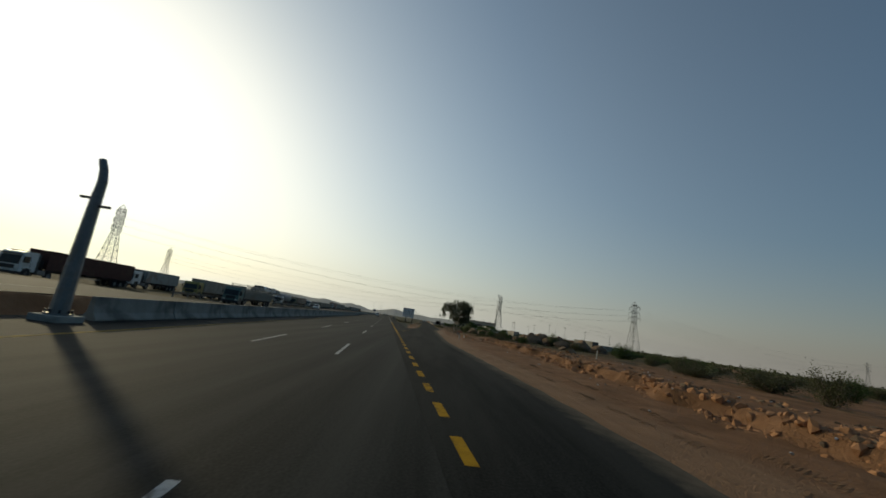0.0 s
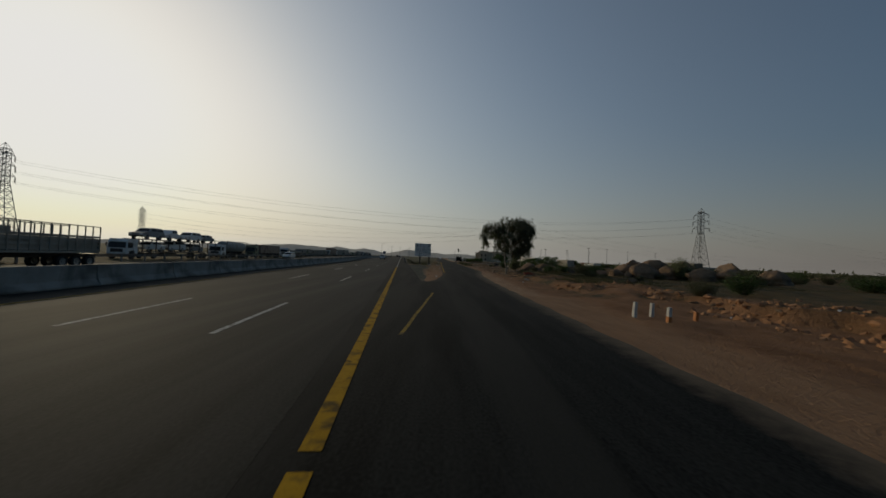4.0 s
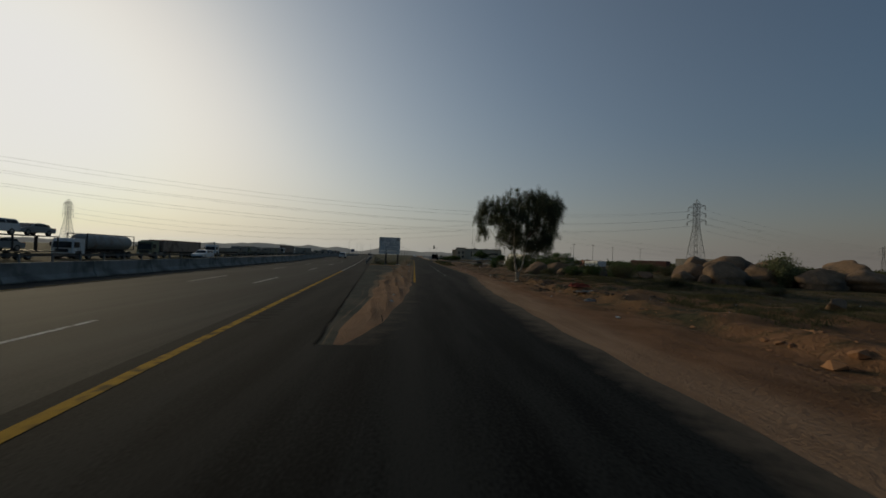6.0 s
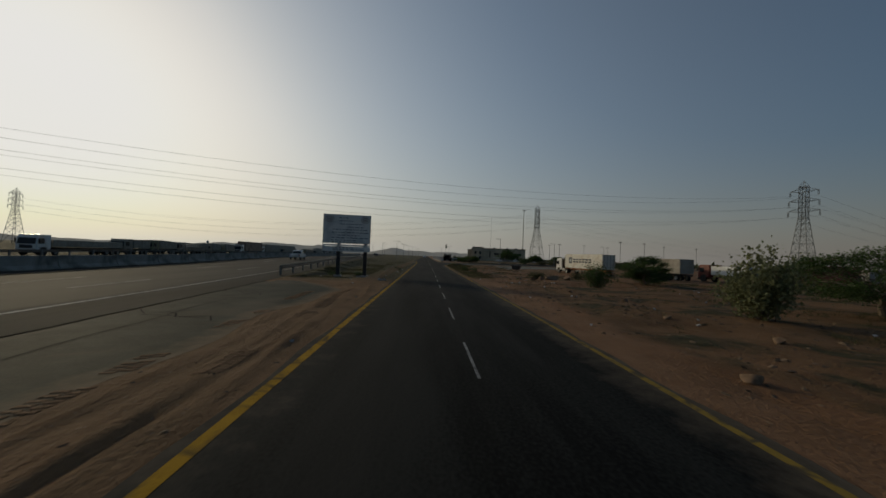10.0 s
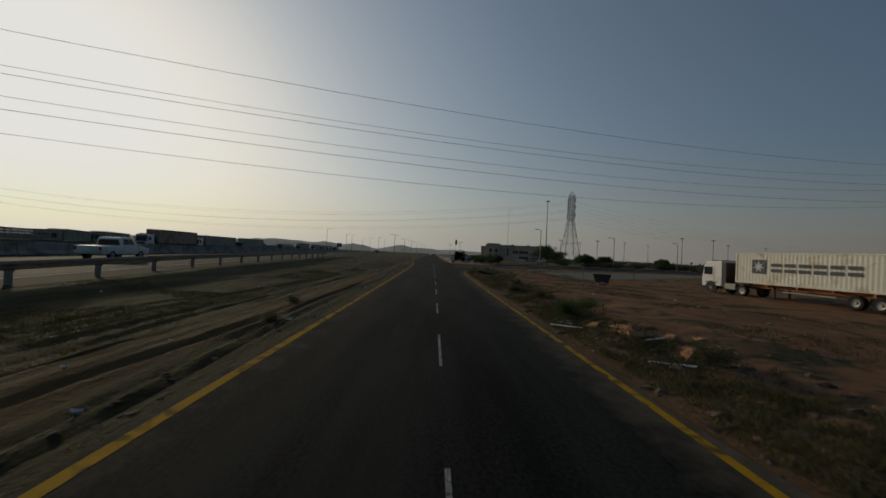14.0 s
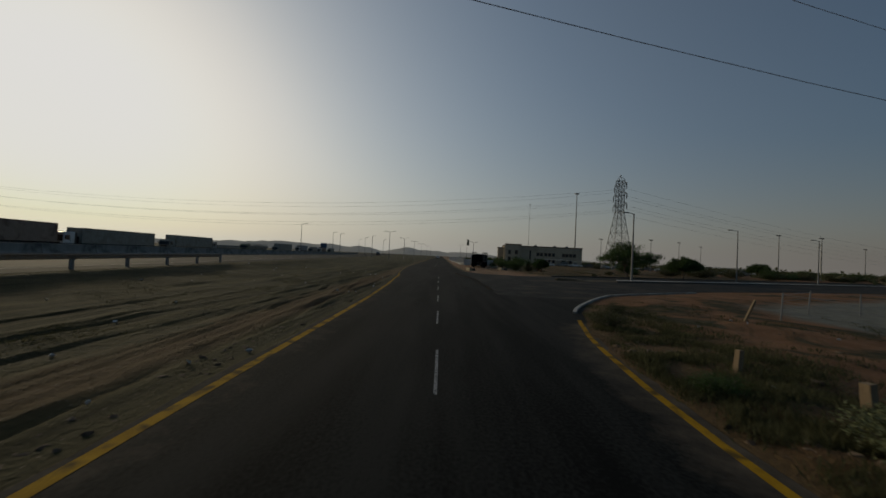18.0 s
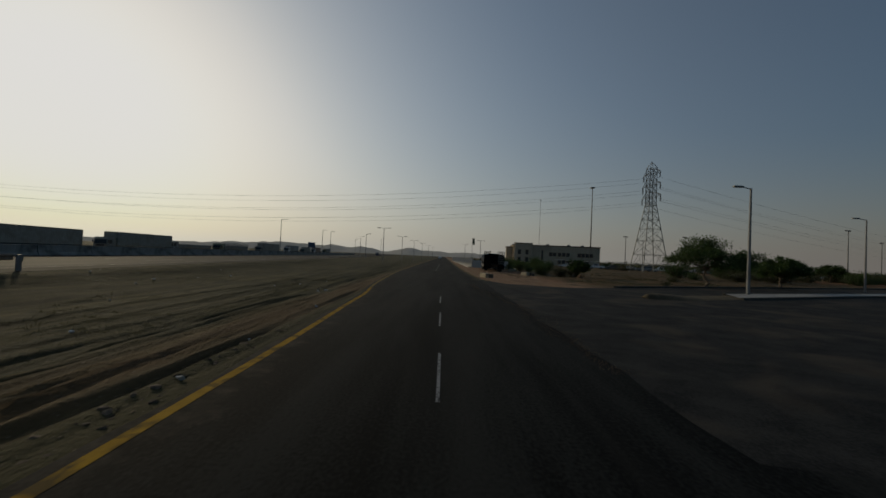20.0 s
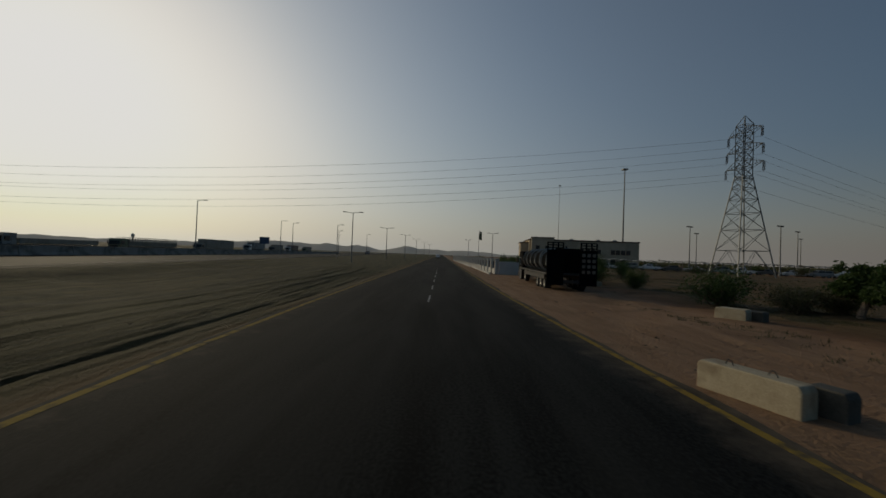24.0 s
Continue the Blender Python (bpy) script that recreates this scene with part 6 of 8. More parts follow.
# ---- administration building and its wall ----
def building():
    base = thing("administration_building", "two-storey tan rendered flat-roofed building with dark coping", "building", pose(49.5, 266.3, 0, 0, 0, -7.0))
    base.scale = (0.86, 0.86, 1.04)
    W, D, H = 43.6, 27.0, 8.2
    wall = part("wall", one_box((0, D / 2, H / 2), (W, D, H), 0.05), WALL_TAN, base)
    part("parapet", one_box((0, D / 2, H + 0.18), (W + 0.5, D + 0.5, 0.42), 0.04), BROWN_TRIM, base, "dark brown parapet coping")
    part("tower", one_box((-W / 2 + 5.2, -0.9, (H + 0.7) / 2), (9.0, 2.2, H + 0.7), 0.05), WALL_TAN, base)
    part("tower_coping", one_box((-W / 2 + 5.2, -0.9, H + 0.85), (9.4, 2.6, 0.34), 0.03), BROWN_TRIM, base)
    part("porch", one_box((-W / 2 - 1.6, 8.0, 3.6), (3.4, 9.0, 7.2), 0.05), WALL_TAN, base)
    part("porch_roof", one_box((-W / 2 - 1.6, 8.0, 7.35), (3.8, 9.4, 0.4), 0.03), BROWN_TRIM, base)
    spots = [(x, 4.8) for x in (-2.5, -0.6, 1.9, 4.0, 6.1, 11.7, 13.6, 15.6, 17.6)] + [(x, 1.7) for x in (1.9, 4.0, 6.1, 11.7, 15.6)]
    for x, z in spots:
        win = part("window", one_box((x, -0.05, z), (1.7, 0.16, 1.6), 0.02), BROWN_TRIM, wall)
        for s in (-1, 1):
            part("pane", one_box((x + s * 0.4, -0.14, z), (0.72, 0.03, 1.4)), GLASS, win)
    win = part("stair_window", one_box((-6.8, -0.05, 4.4), (0.9, 0.16, 4.2), 0.02), BROWN_TRIM, wall)
    for z in (3.1, 4.4, 5.7):
        part("pane", one_box((-6.8, -0.14, z), (0.7, 0.03, 1.2)), GLASS, win)
    for z in (2.1, 5.3):
        for x in (-W / 2 + 3.2, -W / 2 + 7.0):
            win = part("window", one_box((x, -2.04, z), (1.6, 0.16, 2.0), 0.02), BROWN_TRIM, wall)
            part("pane", one_box((x, -2.13, z), (1.4, 0.03, 1.8)), GLASS, win)
    for y in (10.0, 14.0, 18.0):
        for z in (2.1, 5.5):
            win = part("window", one_box((-W / 2 - (3.32 if y < 11 else 0.02), y, z), (0.16, 1.6, 1.5), 0.02), BROWN_TRIM, wall)
            part("pane", one_box((-W / 2 - (3.42 if y < 11 else 0.12), y, z), (0.03, 1.4, 1.3)), GLASS, win)
    for x in (-3, 8, 15):
        part("roof_unit", one_box((x, 9, H + 0.7), (1.6, 1.2, 0.9), 0.05), PAINT_GREY, base, "rooftop cooling unit")


building()


def perimeter_wall():
    base = thing("perimeter_wall", "low pale wall with square white posts and railings", "wall", pose(0, 10.9, 0))
    base.scale = (0.86, 0.86, 1.0)
    n = 34
    ref = None
    for k in range(n):
        y = 192 + 4.0 * k
        x = 6.9 - 0.012 * (y - 192)
        if ref is None:
            bm = bmesh.new()
            box(bm, (0, 0, 0.85), (0.5, 0.5, 1.7), bevel=0.02)
            box(bm, (0, 0, 1.76), (0.62, 0.62, 0.12), bevel=0.02)
            ref = part("post", bm, WALL_PALE, base)
            ref.matrix_basis = pose(x, y, 0)
            pan = part("plinth", one_box((0, 0, 0.3), (0.28, 3.45, 0.6), 0.02), WALL_PALE, base)
            pan.matrix_basis = pose(x, y + 2, 0)
            bm = bmesh.new()
            for j in range(9):
                tube(bm, (0, -1.6 + 0.4 * j, 0.58), (0, -1.6 + 0.4 * j, 1.45), 0.02, seg=4)
            tube(bm, (0, -1.75, 1.35), (0, 1.75, 1.35), 0.025, seg=4)
            rail = part("railing", bm, STEEL_DARK, base)
            rail.matrix_basis = pose(x, y + 2, 0)
        else:
            share("post", ref, base, pose(x, y, 0))
            share("plinth", pan, base, pose(x, y + 2, 0))
            share("railing", rail, base, pose(x, y + 2, 0))
    for k in range(2):
        part("panel", one_box((9.2 + 4.2 * k, 191.6 + 0.6 * k, 0.75), (4.1, 0.25, 1.5), 0.02), WALL_PALE, base)
    for k in range(4):
        part("kerb", one_box((5.9 - 0.012 * 30 * k, 206 + 30.0 * k, 0.08), (0.25, 29.8, 0.2), 0.02), WALL_PALE, base)
    return base


perimeter_wall()


def flag_pole():
    base = thing("flag_pole", "flag pole with a dark flag hanging beside the wall", "flag pole", pose(12.0, 261.2, 0))
    part("pole", one_tube((0, 0, 0), (0, 0, 10.6), 0.09, 0.05, 8), GALV, base)
    bm = bmesh.new()
    rows = [[bm.verts.new((0.1 + 0.3 * c + 0.06 * math.sin(r * 1.3 + c), 0.12 * math.sin(c * 1.7 + r), 10.4 - 0.55 * r - 0.1 * c)) for c in range(4)] for r in range(6)]
    for a, b in zip(rows, rows[1:]):
        for c in range(3):
            bm.faces.new((a[c], a[c + 1], b[c + 1], b[c]))
    bmesh.ops.solidify(bm, geom=list(bm.faces), thickness=0.02)
    part("flag", bm, FLAG, base)


flag_pole()


# ---- parked cars and shades behind the building's side ----
def parking_canopy(x, y, turn):
    base = thing("parking_canopy", "white scalloped sunshade canopy over parked cars", "car shade", pose(x, y, at_ground(x, y), 0, 0, turn), "car park shades")
    for px in (-3, 0, 3):
        part("post", one_tube((px, 0.0, 0), (px, 0.0, 2.7), 0.08), GALV, base)
    bm = bmesh.new()
    n = 24
    rows = [[bm.verts.new((-4.5 + 9.0 * k / n, yy, 2.45 + 0.28 * abs(math.cos(3 * math.pi * k / n)) - 0.12 * abs(yy) / 2.5)) for k in range(n + 1)] for yy in (-2.5, 0, 2.5)]
    for a, b in zip(rows, rows[1:]):
        for k in range(n):
            bm.faces.new((a[k], a[k + 1], b[k + 1], b[k]))
    bmesh.ops.solidify(bm, geom=list(bm.faces), thickness=0.04)
    part("canopy", bm, WALL_PALE, base)
    return base


first = None
for k in range(9):
    x, y = 45 + 8.6 * k, 236 - 2.6 * k
    m = pose(x, y, at_ground(x, y), 0, 0, -16)
    first = copy_thing(first, m) if first else parking_canopy(x, y, -16)
rc = random.Random(31)
for k in range(16):
    x, y = 43.5 + 4.8 * k, 233 - 1.5 * k
    car("parked_car", pose(x, y, at_ground(x, y), 0, 0, 75 + rc.uniform(-4, 4)), "dusty car parked under the white shades", (PAINT_WHITE, PAINT_GREY, PAINT_WHITE, PAINT_DUSTY)[k % 4], ("sedan", "suv", "pickup", "sedan")[k % 4], "cars in the car park")


# ---- kerbed island, kerbs and yard fence ----
def kerb_line(name, pts, label, w=0.18, h=0.15, piece=1.0, material=CONCRETE, group=""):
    base = thing(name, label, "kerb", kind="structure")
    length = [0.0]
    for a, b in zip(pts, pts[1:]):
        length.append(length[-1] + (Vector(b) - Vector(a)).length)
    n = int(length[-1] / piece)
    ref = None
    for k in range(n):
        s = (k + 0.5) * piece
        j = max(i for i in range(len(length) - 1) if length[i] <= s)
        d = (Vector(pts[j + 1]) - Vector(pts[j])).normalized()
        p = Vector(pts[j]) + d * (s - length[j])
        m = pose(p.x, p.y, 0, 0, 0, math.degrees(math.atan2(d.y, d.x)))
        if ref is None:
            ref = part("kerb_stone", one_box((0, 0, h / 2 - 0.04), (piece - 0.015, w, h + 0.08), 0.015), material, base)
            ref.matrix_basis = m
        else:
            share("kerb_stone", ref, base, m)
    return base


isl = [(12.2, 120.2), (15.5, 120.3), (20.0, 122.5), (33.0, 128.9), (58.0, 140.6), (93.0, 156.5)]
far_isl = [(12.4, 121.0), (17.2, 124.3), (21.6, 126.4), (34.0, 132.0), (59.0, 143.5), (94.0, 159.4)]
# the island kerbs' dark colour stands in for shade on their near side
kerb_line("kerb_island_near", isl[2:], "dusty concrete kerb of the junction island, darkened for its shaded side", material=CONCRETE_DARK_AND_SHADED)
kerb_line("kerb_island_far", far_isl[2:], "dusty concrete kerb of the junction island, darkened for its shaded side", material=CONCRETE_DARK_AND_SHADED)
bm = bmesh.new()
rows = []
for k in range(29):                       # a rough mound at the tip, low further on
    w = k / 28
    x = 12.4 + 7.6 * w * w + 1.6 * w
    yn, yf = float(np.interp(x, [p[0] for p in isl], [p[1] for p in isl])), float(np.interp(x, [p[0] for p in far_isl], [p[1] for p in far_isl]))
    top = 0.24 * math.sin(math.pi * min(1.0, w * 1.5) ** 0.7) if w < 0.66 else 0.0
    rows.append([bm.verts.new((x, yn + (yf - yn) * c / 6, -0.03 + (0.09 + top * (1 + 0.5 * noise.noise((x * 2, c, 3)))) * math.sin(math.pi * c / 6) ** 0.6 + 0.06 * noise.noise((x * 3, c * 0.8, 1)))) for c in range(7)])
for a, b in zip(rows, rows[1:]):
    for c in range(6):
        bm.faces.new((a[c], b[c], b[c + 1], a[c + 1]))
tagged(part("island_fill", bm, EARTH_DARK, None, smooth=True), "rough weedy earth mound at the tip of the junction island", "ground", kind="structure")
bm = bmesh.new()
rows = [(bm.verts.new((a[0], a[1] + 0.14, 0.115)), bm.verts.new((b[0], b[1] - 0.14, 0.115))) for a, b in list(zip(isl, far_isl))[2:]]
for a, b in zip(rows, rows[1:]):
    bm.faces.new((a[0], b[0], b[1], a[1]))
tagged(part("island_paving", bm, CONCRETE, None), "pale concrete paving on the junction island", "pavement", kind="structure")
kerb_line("kerb_side_road", [(14.6, 129.6), (21.0, 133.0), (33.0, 138.8), (60.0, 151.2), (110.0, 173.4)], "dusty dark concrete kerb along the side road", material=CONCRETE_DARK_AND_SHADED)


def yard_fence():
    base = thing("yard_fence", "thin steel post-and-wire fence along the yard", "fence")
    pts = [(15.3, 96.5), (17.2, 90.6), (18.6, 88.8), (22.2, 83.6), (25.0, 79.5), (19.9, 100.0), (23.4, 100.6), (28.0, 102.0)]
    ref = None
    for x, y in pts:
        m = pose(x, y, at_ground(x, y) - 0.1, 2, 3 * math.sin(x), 0)
        if ref is None:
            ref = part("post", one_tube((0, 0, 0), (0, 0, 1.35), 0.035, seg=6), STEEL_GREY, base)
            ref.matrix_basis = m
        else:
            share("post", ref, base, m)
    for z in (0.45, 0.85, 1.15):
        for a, b in ((0, 1), (1, 2), (2, 3), (3, 4), (0, 5), (5, 6), (6, 7)):
            p, q = pts[a], pts[b]
            bm = one_tube((p[0], p[1], at_ground(*p) + z), (q[0], q[1], at_ground(*q) + z), 0.008, seg=4)
            part("wire_strand", bm, STEEL_GREY, base)


yard_fence()


def skip_bin():
    base = thing("rubbish_skip", "dark steel rubbish skip with sloping sides on the sand", "skip", pose(19.4, 85.2, at_ground(19.4, 85.2) - 0.02, 0, 0, 62))
    part("body", prism([(-0.65, 0.12), (0.65, 0.12), (0.95, 1.0), (-0.95, 1.0)], 1.4, bevel=0.02), STEEL_DARK, base)
    part("rim", one_box((0, 0, 1.01), (1.5, 1.96, 0.08), 0.01), STEEL_DARK, base)
    for sx in (-1, 1):
        for sy in (-1, 1):
            part("foot", one_box((sx * 0.55, sy * 0.55, 0.07), (0.2, 0.2, 0.14), 0.01), STEEL_DARK, base)


skip_bin()


def marker_post(x, y, h, lean, label, w=0.16, material=WOOD):
    base = thing("marker_post", label, "marker post", pose(x, y, at_ground(x, y) - 0.06, lean * 0.4, lean, 10), "short marker posts")
    part("post", one_box((0, 0, h / 2), (w, w, h), 0.012, 0.92), material, base)
    return base


marker_post(5.79, 86.8, 0.5, 4, "short weathered timber marker post at the verge", 0.115)
marker_post(6.5, 85.15, 0.5, -5, "short weathered timber marker post at the verge", 0.15)
marker_post(12.86, 95.5, 1.05, 20, "thin pale stake leaning in the sand", 0.09)
for x, y, h, dirt in ((3.91, -52.83, 0.66, 0.0), (4.68, -52.68, 0.55, 0.0), (4.56, -54.02, 0.62, 0.22), (6.07, -53.27, 0.4, 0.4)):
    post = marker_post(x, y, h, 2, "short white marker post with an orange foot beside the exit lane" if dirt else "short chipped white marker post beside the exit lane", 0.135, WALL_PALE if dirt < 0.3 else ORANGE)
    if 0.0 < dirt < 0.3:
        part("foot_band", one_box((0, 0, dirt / 2 + 0.06), (0.142, 0.142, dirt), 0.008), ORANGE, post, "orange painted foot")
marker_post(16.5, -74.0, 1.0, 3, "thin white stake on the earth bank", 0.08, WALL_PALE)


def road_sign(x, y, z, w, h, turn, label):
    base = thing("road_sign", label, "road sign", pose(x, y, at_ground(x, y), 0, 0, turn))
    part("post", one_tube((0, 0, 0), (0, 0, z + h), 0.07), GALV, base)
    p = part("panel", one_box((0, -0.1, z + h / 2), (w, 0.05, h), 0.01), PAINT_BLUE, base)
    return base


road_sign(-46.9, 231.7, 2.8, 2.4, 1.8, 15, "dark rectangular road sign seen against the light")


def water_tower(x, y, h):
    base = thing("water_tower", "slim pale water tower far off in the haze", "water tower", pose(x, y, at_ground(x, y)))
    part("shaft", one_tube((0, 0, 0), (0, 0, h * 0.78), 0.7, 0.55, seg=14), WALL_PALE, base)
    part("tank", one_tube((0, 0, h * 0.72), (0, 0, h * 0.92), 1.1, 1.2, seg=16), WALL_PALE, base)
    part("cap", one_tube((0, 0, h * 0.92), (0, 0, h), 1.2, 0.25, seg=16), WALL_PALE, base)
    return base


water_tower(-241.0, 429.5, 9.4)

# ---- plants ----
def leaf_cloud(name, centres, length, width, droop, material, parent, rng, up=0.0):
    """Small pointed leaves round given points, hanging by droop."""
    n = len(centres)
    d = rng.normal(size=(n, 3))
    d[:, 2] = d[:, 2] * (1 - droop) - droop * 1.6 + up
    d /= np.linalg.norm(d, axis=1)[:, None]
    s = np.cross(d, rng.normal(size=(n, 3)))
    s /= np.linalg.norm(s, axis=1)[:, None]
    ln = length * rng.uniform(0.6, 1.35, n)[:, None]
    wd = width * rng.uniform(0.7, 1.3, n)[:, None]
    c = np.asarray(centres)
    nrm = np.cross(d, s)
    v = np.stack([c, c + d * ln * 0.45 + s * wd / 2 + nrm * wd * 0.15, c + d * ln, c + d * ln * 0.45 - s * wd / 2 + nrm * wd * 0.15], 1).reshape(-1, 3)
    f = np.arange(n * 4).reshape(-1, 4)
    return flat_mesh(name, v.tolist(), f.tolist(), material, parent)


def limb(bm, pts, r0, r1, seg=7):
    for k, (a, b) in enumerate(zip(pts, pts[1:])):
        q0, q1 = k / (len(pts) - 1), (k + 1) / (len(pts) - 1)
        tube(bm, a, b, r0 + (r1 - r0) * q0, r0 + (r1 - r0) * q1, seg)


def bent(a, b, rng, wob=0.15, n=5):
    a, b = Vector(a), Vector(b)
    pts = [a]
    for k in range(1, n):
        pts.append(a.lerp(b, k / n) + Vector(rng.normal(size=3) * wob * (b - a).length / n))
    return pts + [b]


def gum_tree():
    rng = np.random.default_rng(8)
    x, y = 6.45, -9.45
    base = thing("gum_tree", "gum tree with pale forked trunk and drooping dusty leaves", "tree", pose(x, y, at_ground(x, y) - 0.08))
    bm = bmesh.new()
    limb(bm, [Vector((0, 0, 0)), Vector((0.01, 0, 0.3)), Vector((0.02, 0, 0.7))], 0.17, 0.14, 10)
    for k in range(5):
        a = k * 1.3
        tube(bm, (0.05 * math.cos(a), 0.05 * math.sin(a), 0.3), (0.36 * math.cos(a), 0.36 * math.sin(a), 0.0), 0.08, 0.02, 6)
    left = [Vector(p) for p in ((-0.02, 0, 0.55), (-0.1, 0, 1.0), (-0.22, 0.05, 1.8), (-0.3, 0.15, 2.7), (-0.3, 0.3, 3.6), (-0.25, 0.5, 4.8), (0.0, 0.5, 6.2), (0.2, 0.45, 7.5))]
    right = [Vector(p) for p in ((0.04, 0, 0.55), (0.14, -0.03, 0.95), (0.38, -0.05, 1.4), (0.55, 0, 2.0), (0.68, 0.1, 2.9), (1.0, 0.35, 4.2), (1.7, 0.6, 5.9), (2.1, 0.55, 7.7))]
    limb(bm, left, 0.12, 0.045, 9)
    limb(bm, right, 0.1, 0.04, 9)
    part("trunk", bm, BARK_PALE, base, smooth=True)
    clumps = ((-3.6, 0.2, 6.7, 0.8), (-4.0, 0.1, 5.6, 0.7), (-2.9, 0.3, 7.1, 0.8), (-3.8, 0.6, 4.7, 0.5), (-0.6, 1.2, 3.7, 0.5), (0.9, 1.4, 3.5, 0.6), (1.9, 1.0, 3.8, 0.6), (1.6, -3.2, 6.6, 0.7), (2.1, -3.1, 7.1, 0.6), (1.6, -3.0, 5.8, 0.45), (1.2, -2.2, 7.0, 0.8), (2.6, 1.8, 3.4, 0.7), (1.2, 2.4, 3.2, 0.7), (3.0, 0.6, 4.6, 0.7), (-1.6, 1.6, 4.4, 0.6), (-1.8, 0.5, 7.2, 0.9), (-0.8, 0.0, 7.7, 0.8), (0.6, 0.3, 8.15, 0.8), (1.4, -0.6, 8.0, 0.7), (2.2, 0.4, 7.7, 0.8),
              (2.0, -0.6, 7.5, 0.9), (2.5, -0.7, 7.1, 0.8), (2.7, -0.6, 6.4, 0.7), (1.8, -0.8, 6.9, 0.9), (2.4, -1.0, 5.5, 0.5), (2.9, 1.5, 7.0, 0.9), (3.1, 0.5, 6.2, 0.8),
              (-1.2, 0.2, 6.3, 1.1), (0.2, 0.8, 6.9, 1.1), (1.4, 0.2, 6.6, 1.1), (0.0, -1.2, 5.6, 1.0), (1.6, -0.8, 5.2, 0.9), (-1.0, 0.6, 4.8, 0.8), (0.8, 0.9, 4.6, 0.9), (2.3, 0.3, 4.5, 0.8),
              (-0.4, -0.6, 3.9, 0.6), (1.3, -0.3, 3.6, 0.7), (-1.7, -0.2, 5.3, 0.7), (0.5, 2.8, 7.0, 1.0), (-1.6, 2.4, 6.6, 0.9), (1.9, 2.8, 6.0, 0.9), (0.2, 3.2, 5.2, 0.8))
    pts = []
    lb = bmesh.new()
    for cx, cy, cz, r in clumps:
        c = Vector((cx + 0.53, cy + 0.45, cz + 0.36))
        host = left if cx < 0.3 else right
        a = ([p for p in host if 1.8 < p.z < cz - 0.4] or [host[3]])[-1]
        limb(lb, bent(a, c, rng, 0.2), 0.05, 0.014, 5)
        for j in range(int(30 * r)):              # hanging leaf strands
            e = c + Vector(rng.normal(size=3)) * r * 0.52
            if j % 2 == 0:
                limb(lb, bent(c.lerp(a, 0.12), e, rng, 0.2, 3), 0.014, 0.005, 4)
            tip = e + Vector((rng.normal() * 0.14, rng.normal() * 0.14, -rng.uniform(0.35, 1.1)))
            tube(lb, e, tip, 0.005, 0.003, 3)
            q = rng.uniform(size=(108, 1))
            pts.append(np.array(e)[None] * (1 - q) + np.array(tip)[None] * q + rng.normal(size=(108, 3)) * 0.11)
    # a long bough reaching out over the road
    c = Vector((-1.6, 3.6, 6.3))
    limb(lb, bent(Vector((-0.4, 1.65, 6.2)), c, rng, 0.2), 0.03, 0.012, 5)
    limb(lb, bent(left[4], Vector((-0.4, 1.65, 6.2)), rng, 0.2), 0.05, 0.03, 5)
    for j in range(11):
        e = c + Vector(rng.normal(size=3)) * 0.38
        tip = e - Vector((0, 0, rng.uniform(0.2, 0.6)))
        tube(lb, e, tip, 0.006, 0.004, 3)
        q = rng.uniform(size=(260, 1))
        pts.append(np.array(e)[None] * (1 - q) + np.array(tip)[None] * q + rng.normal(size=(260, 3)) * 0.14)
    part("branchwork", lb, BARK, base)
    leaf_cloud("crown", np.concatenate(pts), 0.17, 0.032, 0.75, LEAF_GUM, base, rng)
    return base


gum_tree()


def acacia(x, y, h, w, seed, label, lean=0.0, dense=False):
    rng = np.random.default_rng(seed)
    base = thing("acacia_tree", label, "tree", pose(x, y, at_ground(x, y) - 0.06), "acacia trees")
    bm = bmesh.new()
    fork = Vector((lean * 0.3, 0, h * 0.36))
    limb(bm, bent((0, 0, 0), fork, rng, 0.25, 4), 0.15, 0.11, 8)
    pts = []
    low = 0.16 if dense else 0.44
    for k in range(34):
        a = k * 2.4 + rng.uniform(-0.3, 0.3)
        rad = w / 2 * 0.9 * math.sqrt((k + 0.5) / 34)
        dome = 0.95 * math.sqrt(1 - 0.72 * (2 * rad / w) ** 2) * rng.uniform(0.88, 1.04)
        c = Vector((rad * math.cos(a) + lean, rad * math.sin(a), h * (dome - (dome - low) * rng.uniform(0, 1) ** 2)))
        limb(bm, bent(fork, c, rng, 0.3), 0.045, 0.01, 5)
        for j in range(6):
            e = c + Vector((rng.normal() * w * 0.07, rng.normal() * w * 0.07, rng.normal() * h * 0.035))
            tube(bm, c, e, 0.012, 0.005, 4)
            pts.append(np.array(e)[None] + rng.normal(size=(105, 3)) * np.array([w * 0.04, w * 0.04, h * 0.038])[None])
    part("trunk", bm, BARK, base)
    leaf_cloud("crown", np.concatenate(pts), 0.11 if dense else 0.17, 0.055 if dense else 0.09, 0.2, LEAF_ACACIA, base, rng)
    return base


acacia(28.9, 139.3, 5.4, 8.2, 3, "spreading green acacia tree on the dry grass", 0.5)
acacia(40.2, 142.6, 3.9, 5.0, 5, "small spreading acacia tree on the dry grass")
acacia(17.1, 147.6, 2.3, 2.6, 9, "small acacia with a forked bare trunk", 0.8)
acacia(20.1, 16.6, 3.2, 7.2, 12, "broad dark acacia behind the boulders", -0.3, True)
acacia(20.8, 37.0, 2.8, 4.5, 14, "broad dark acacia beside the yard", 0.0, True)
acacia(58.0, 170.0, 4.0, 5.0, 15, "green acacia tree on the verge of the side road")
acacia(84.0, 180.0, 4.0, 5.0, 16, "green acacia tree on the verge of the side road")


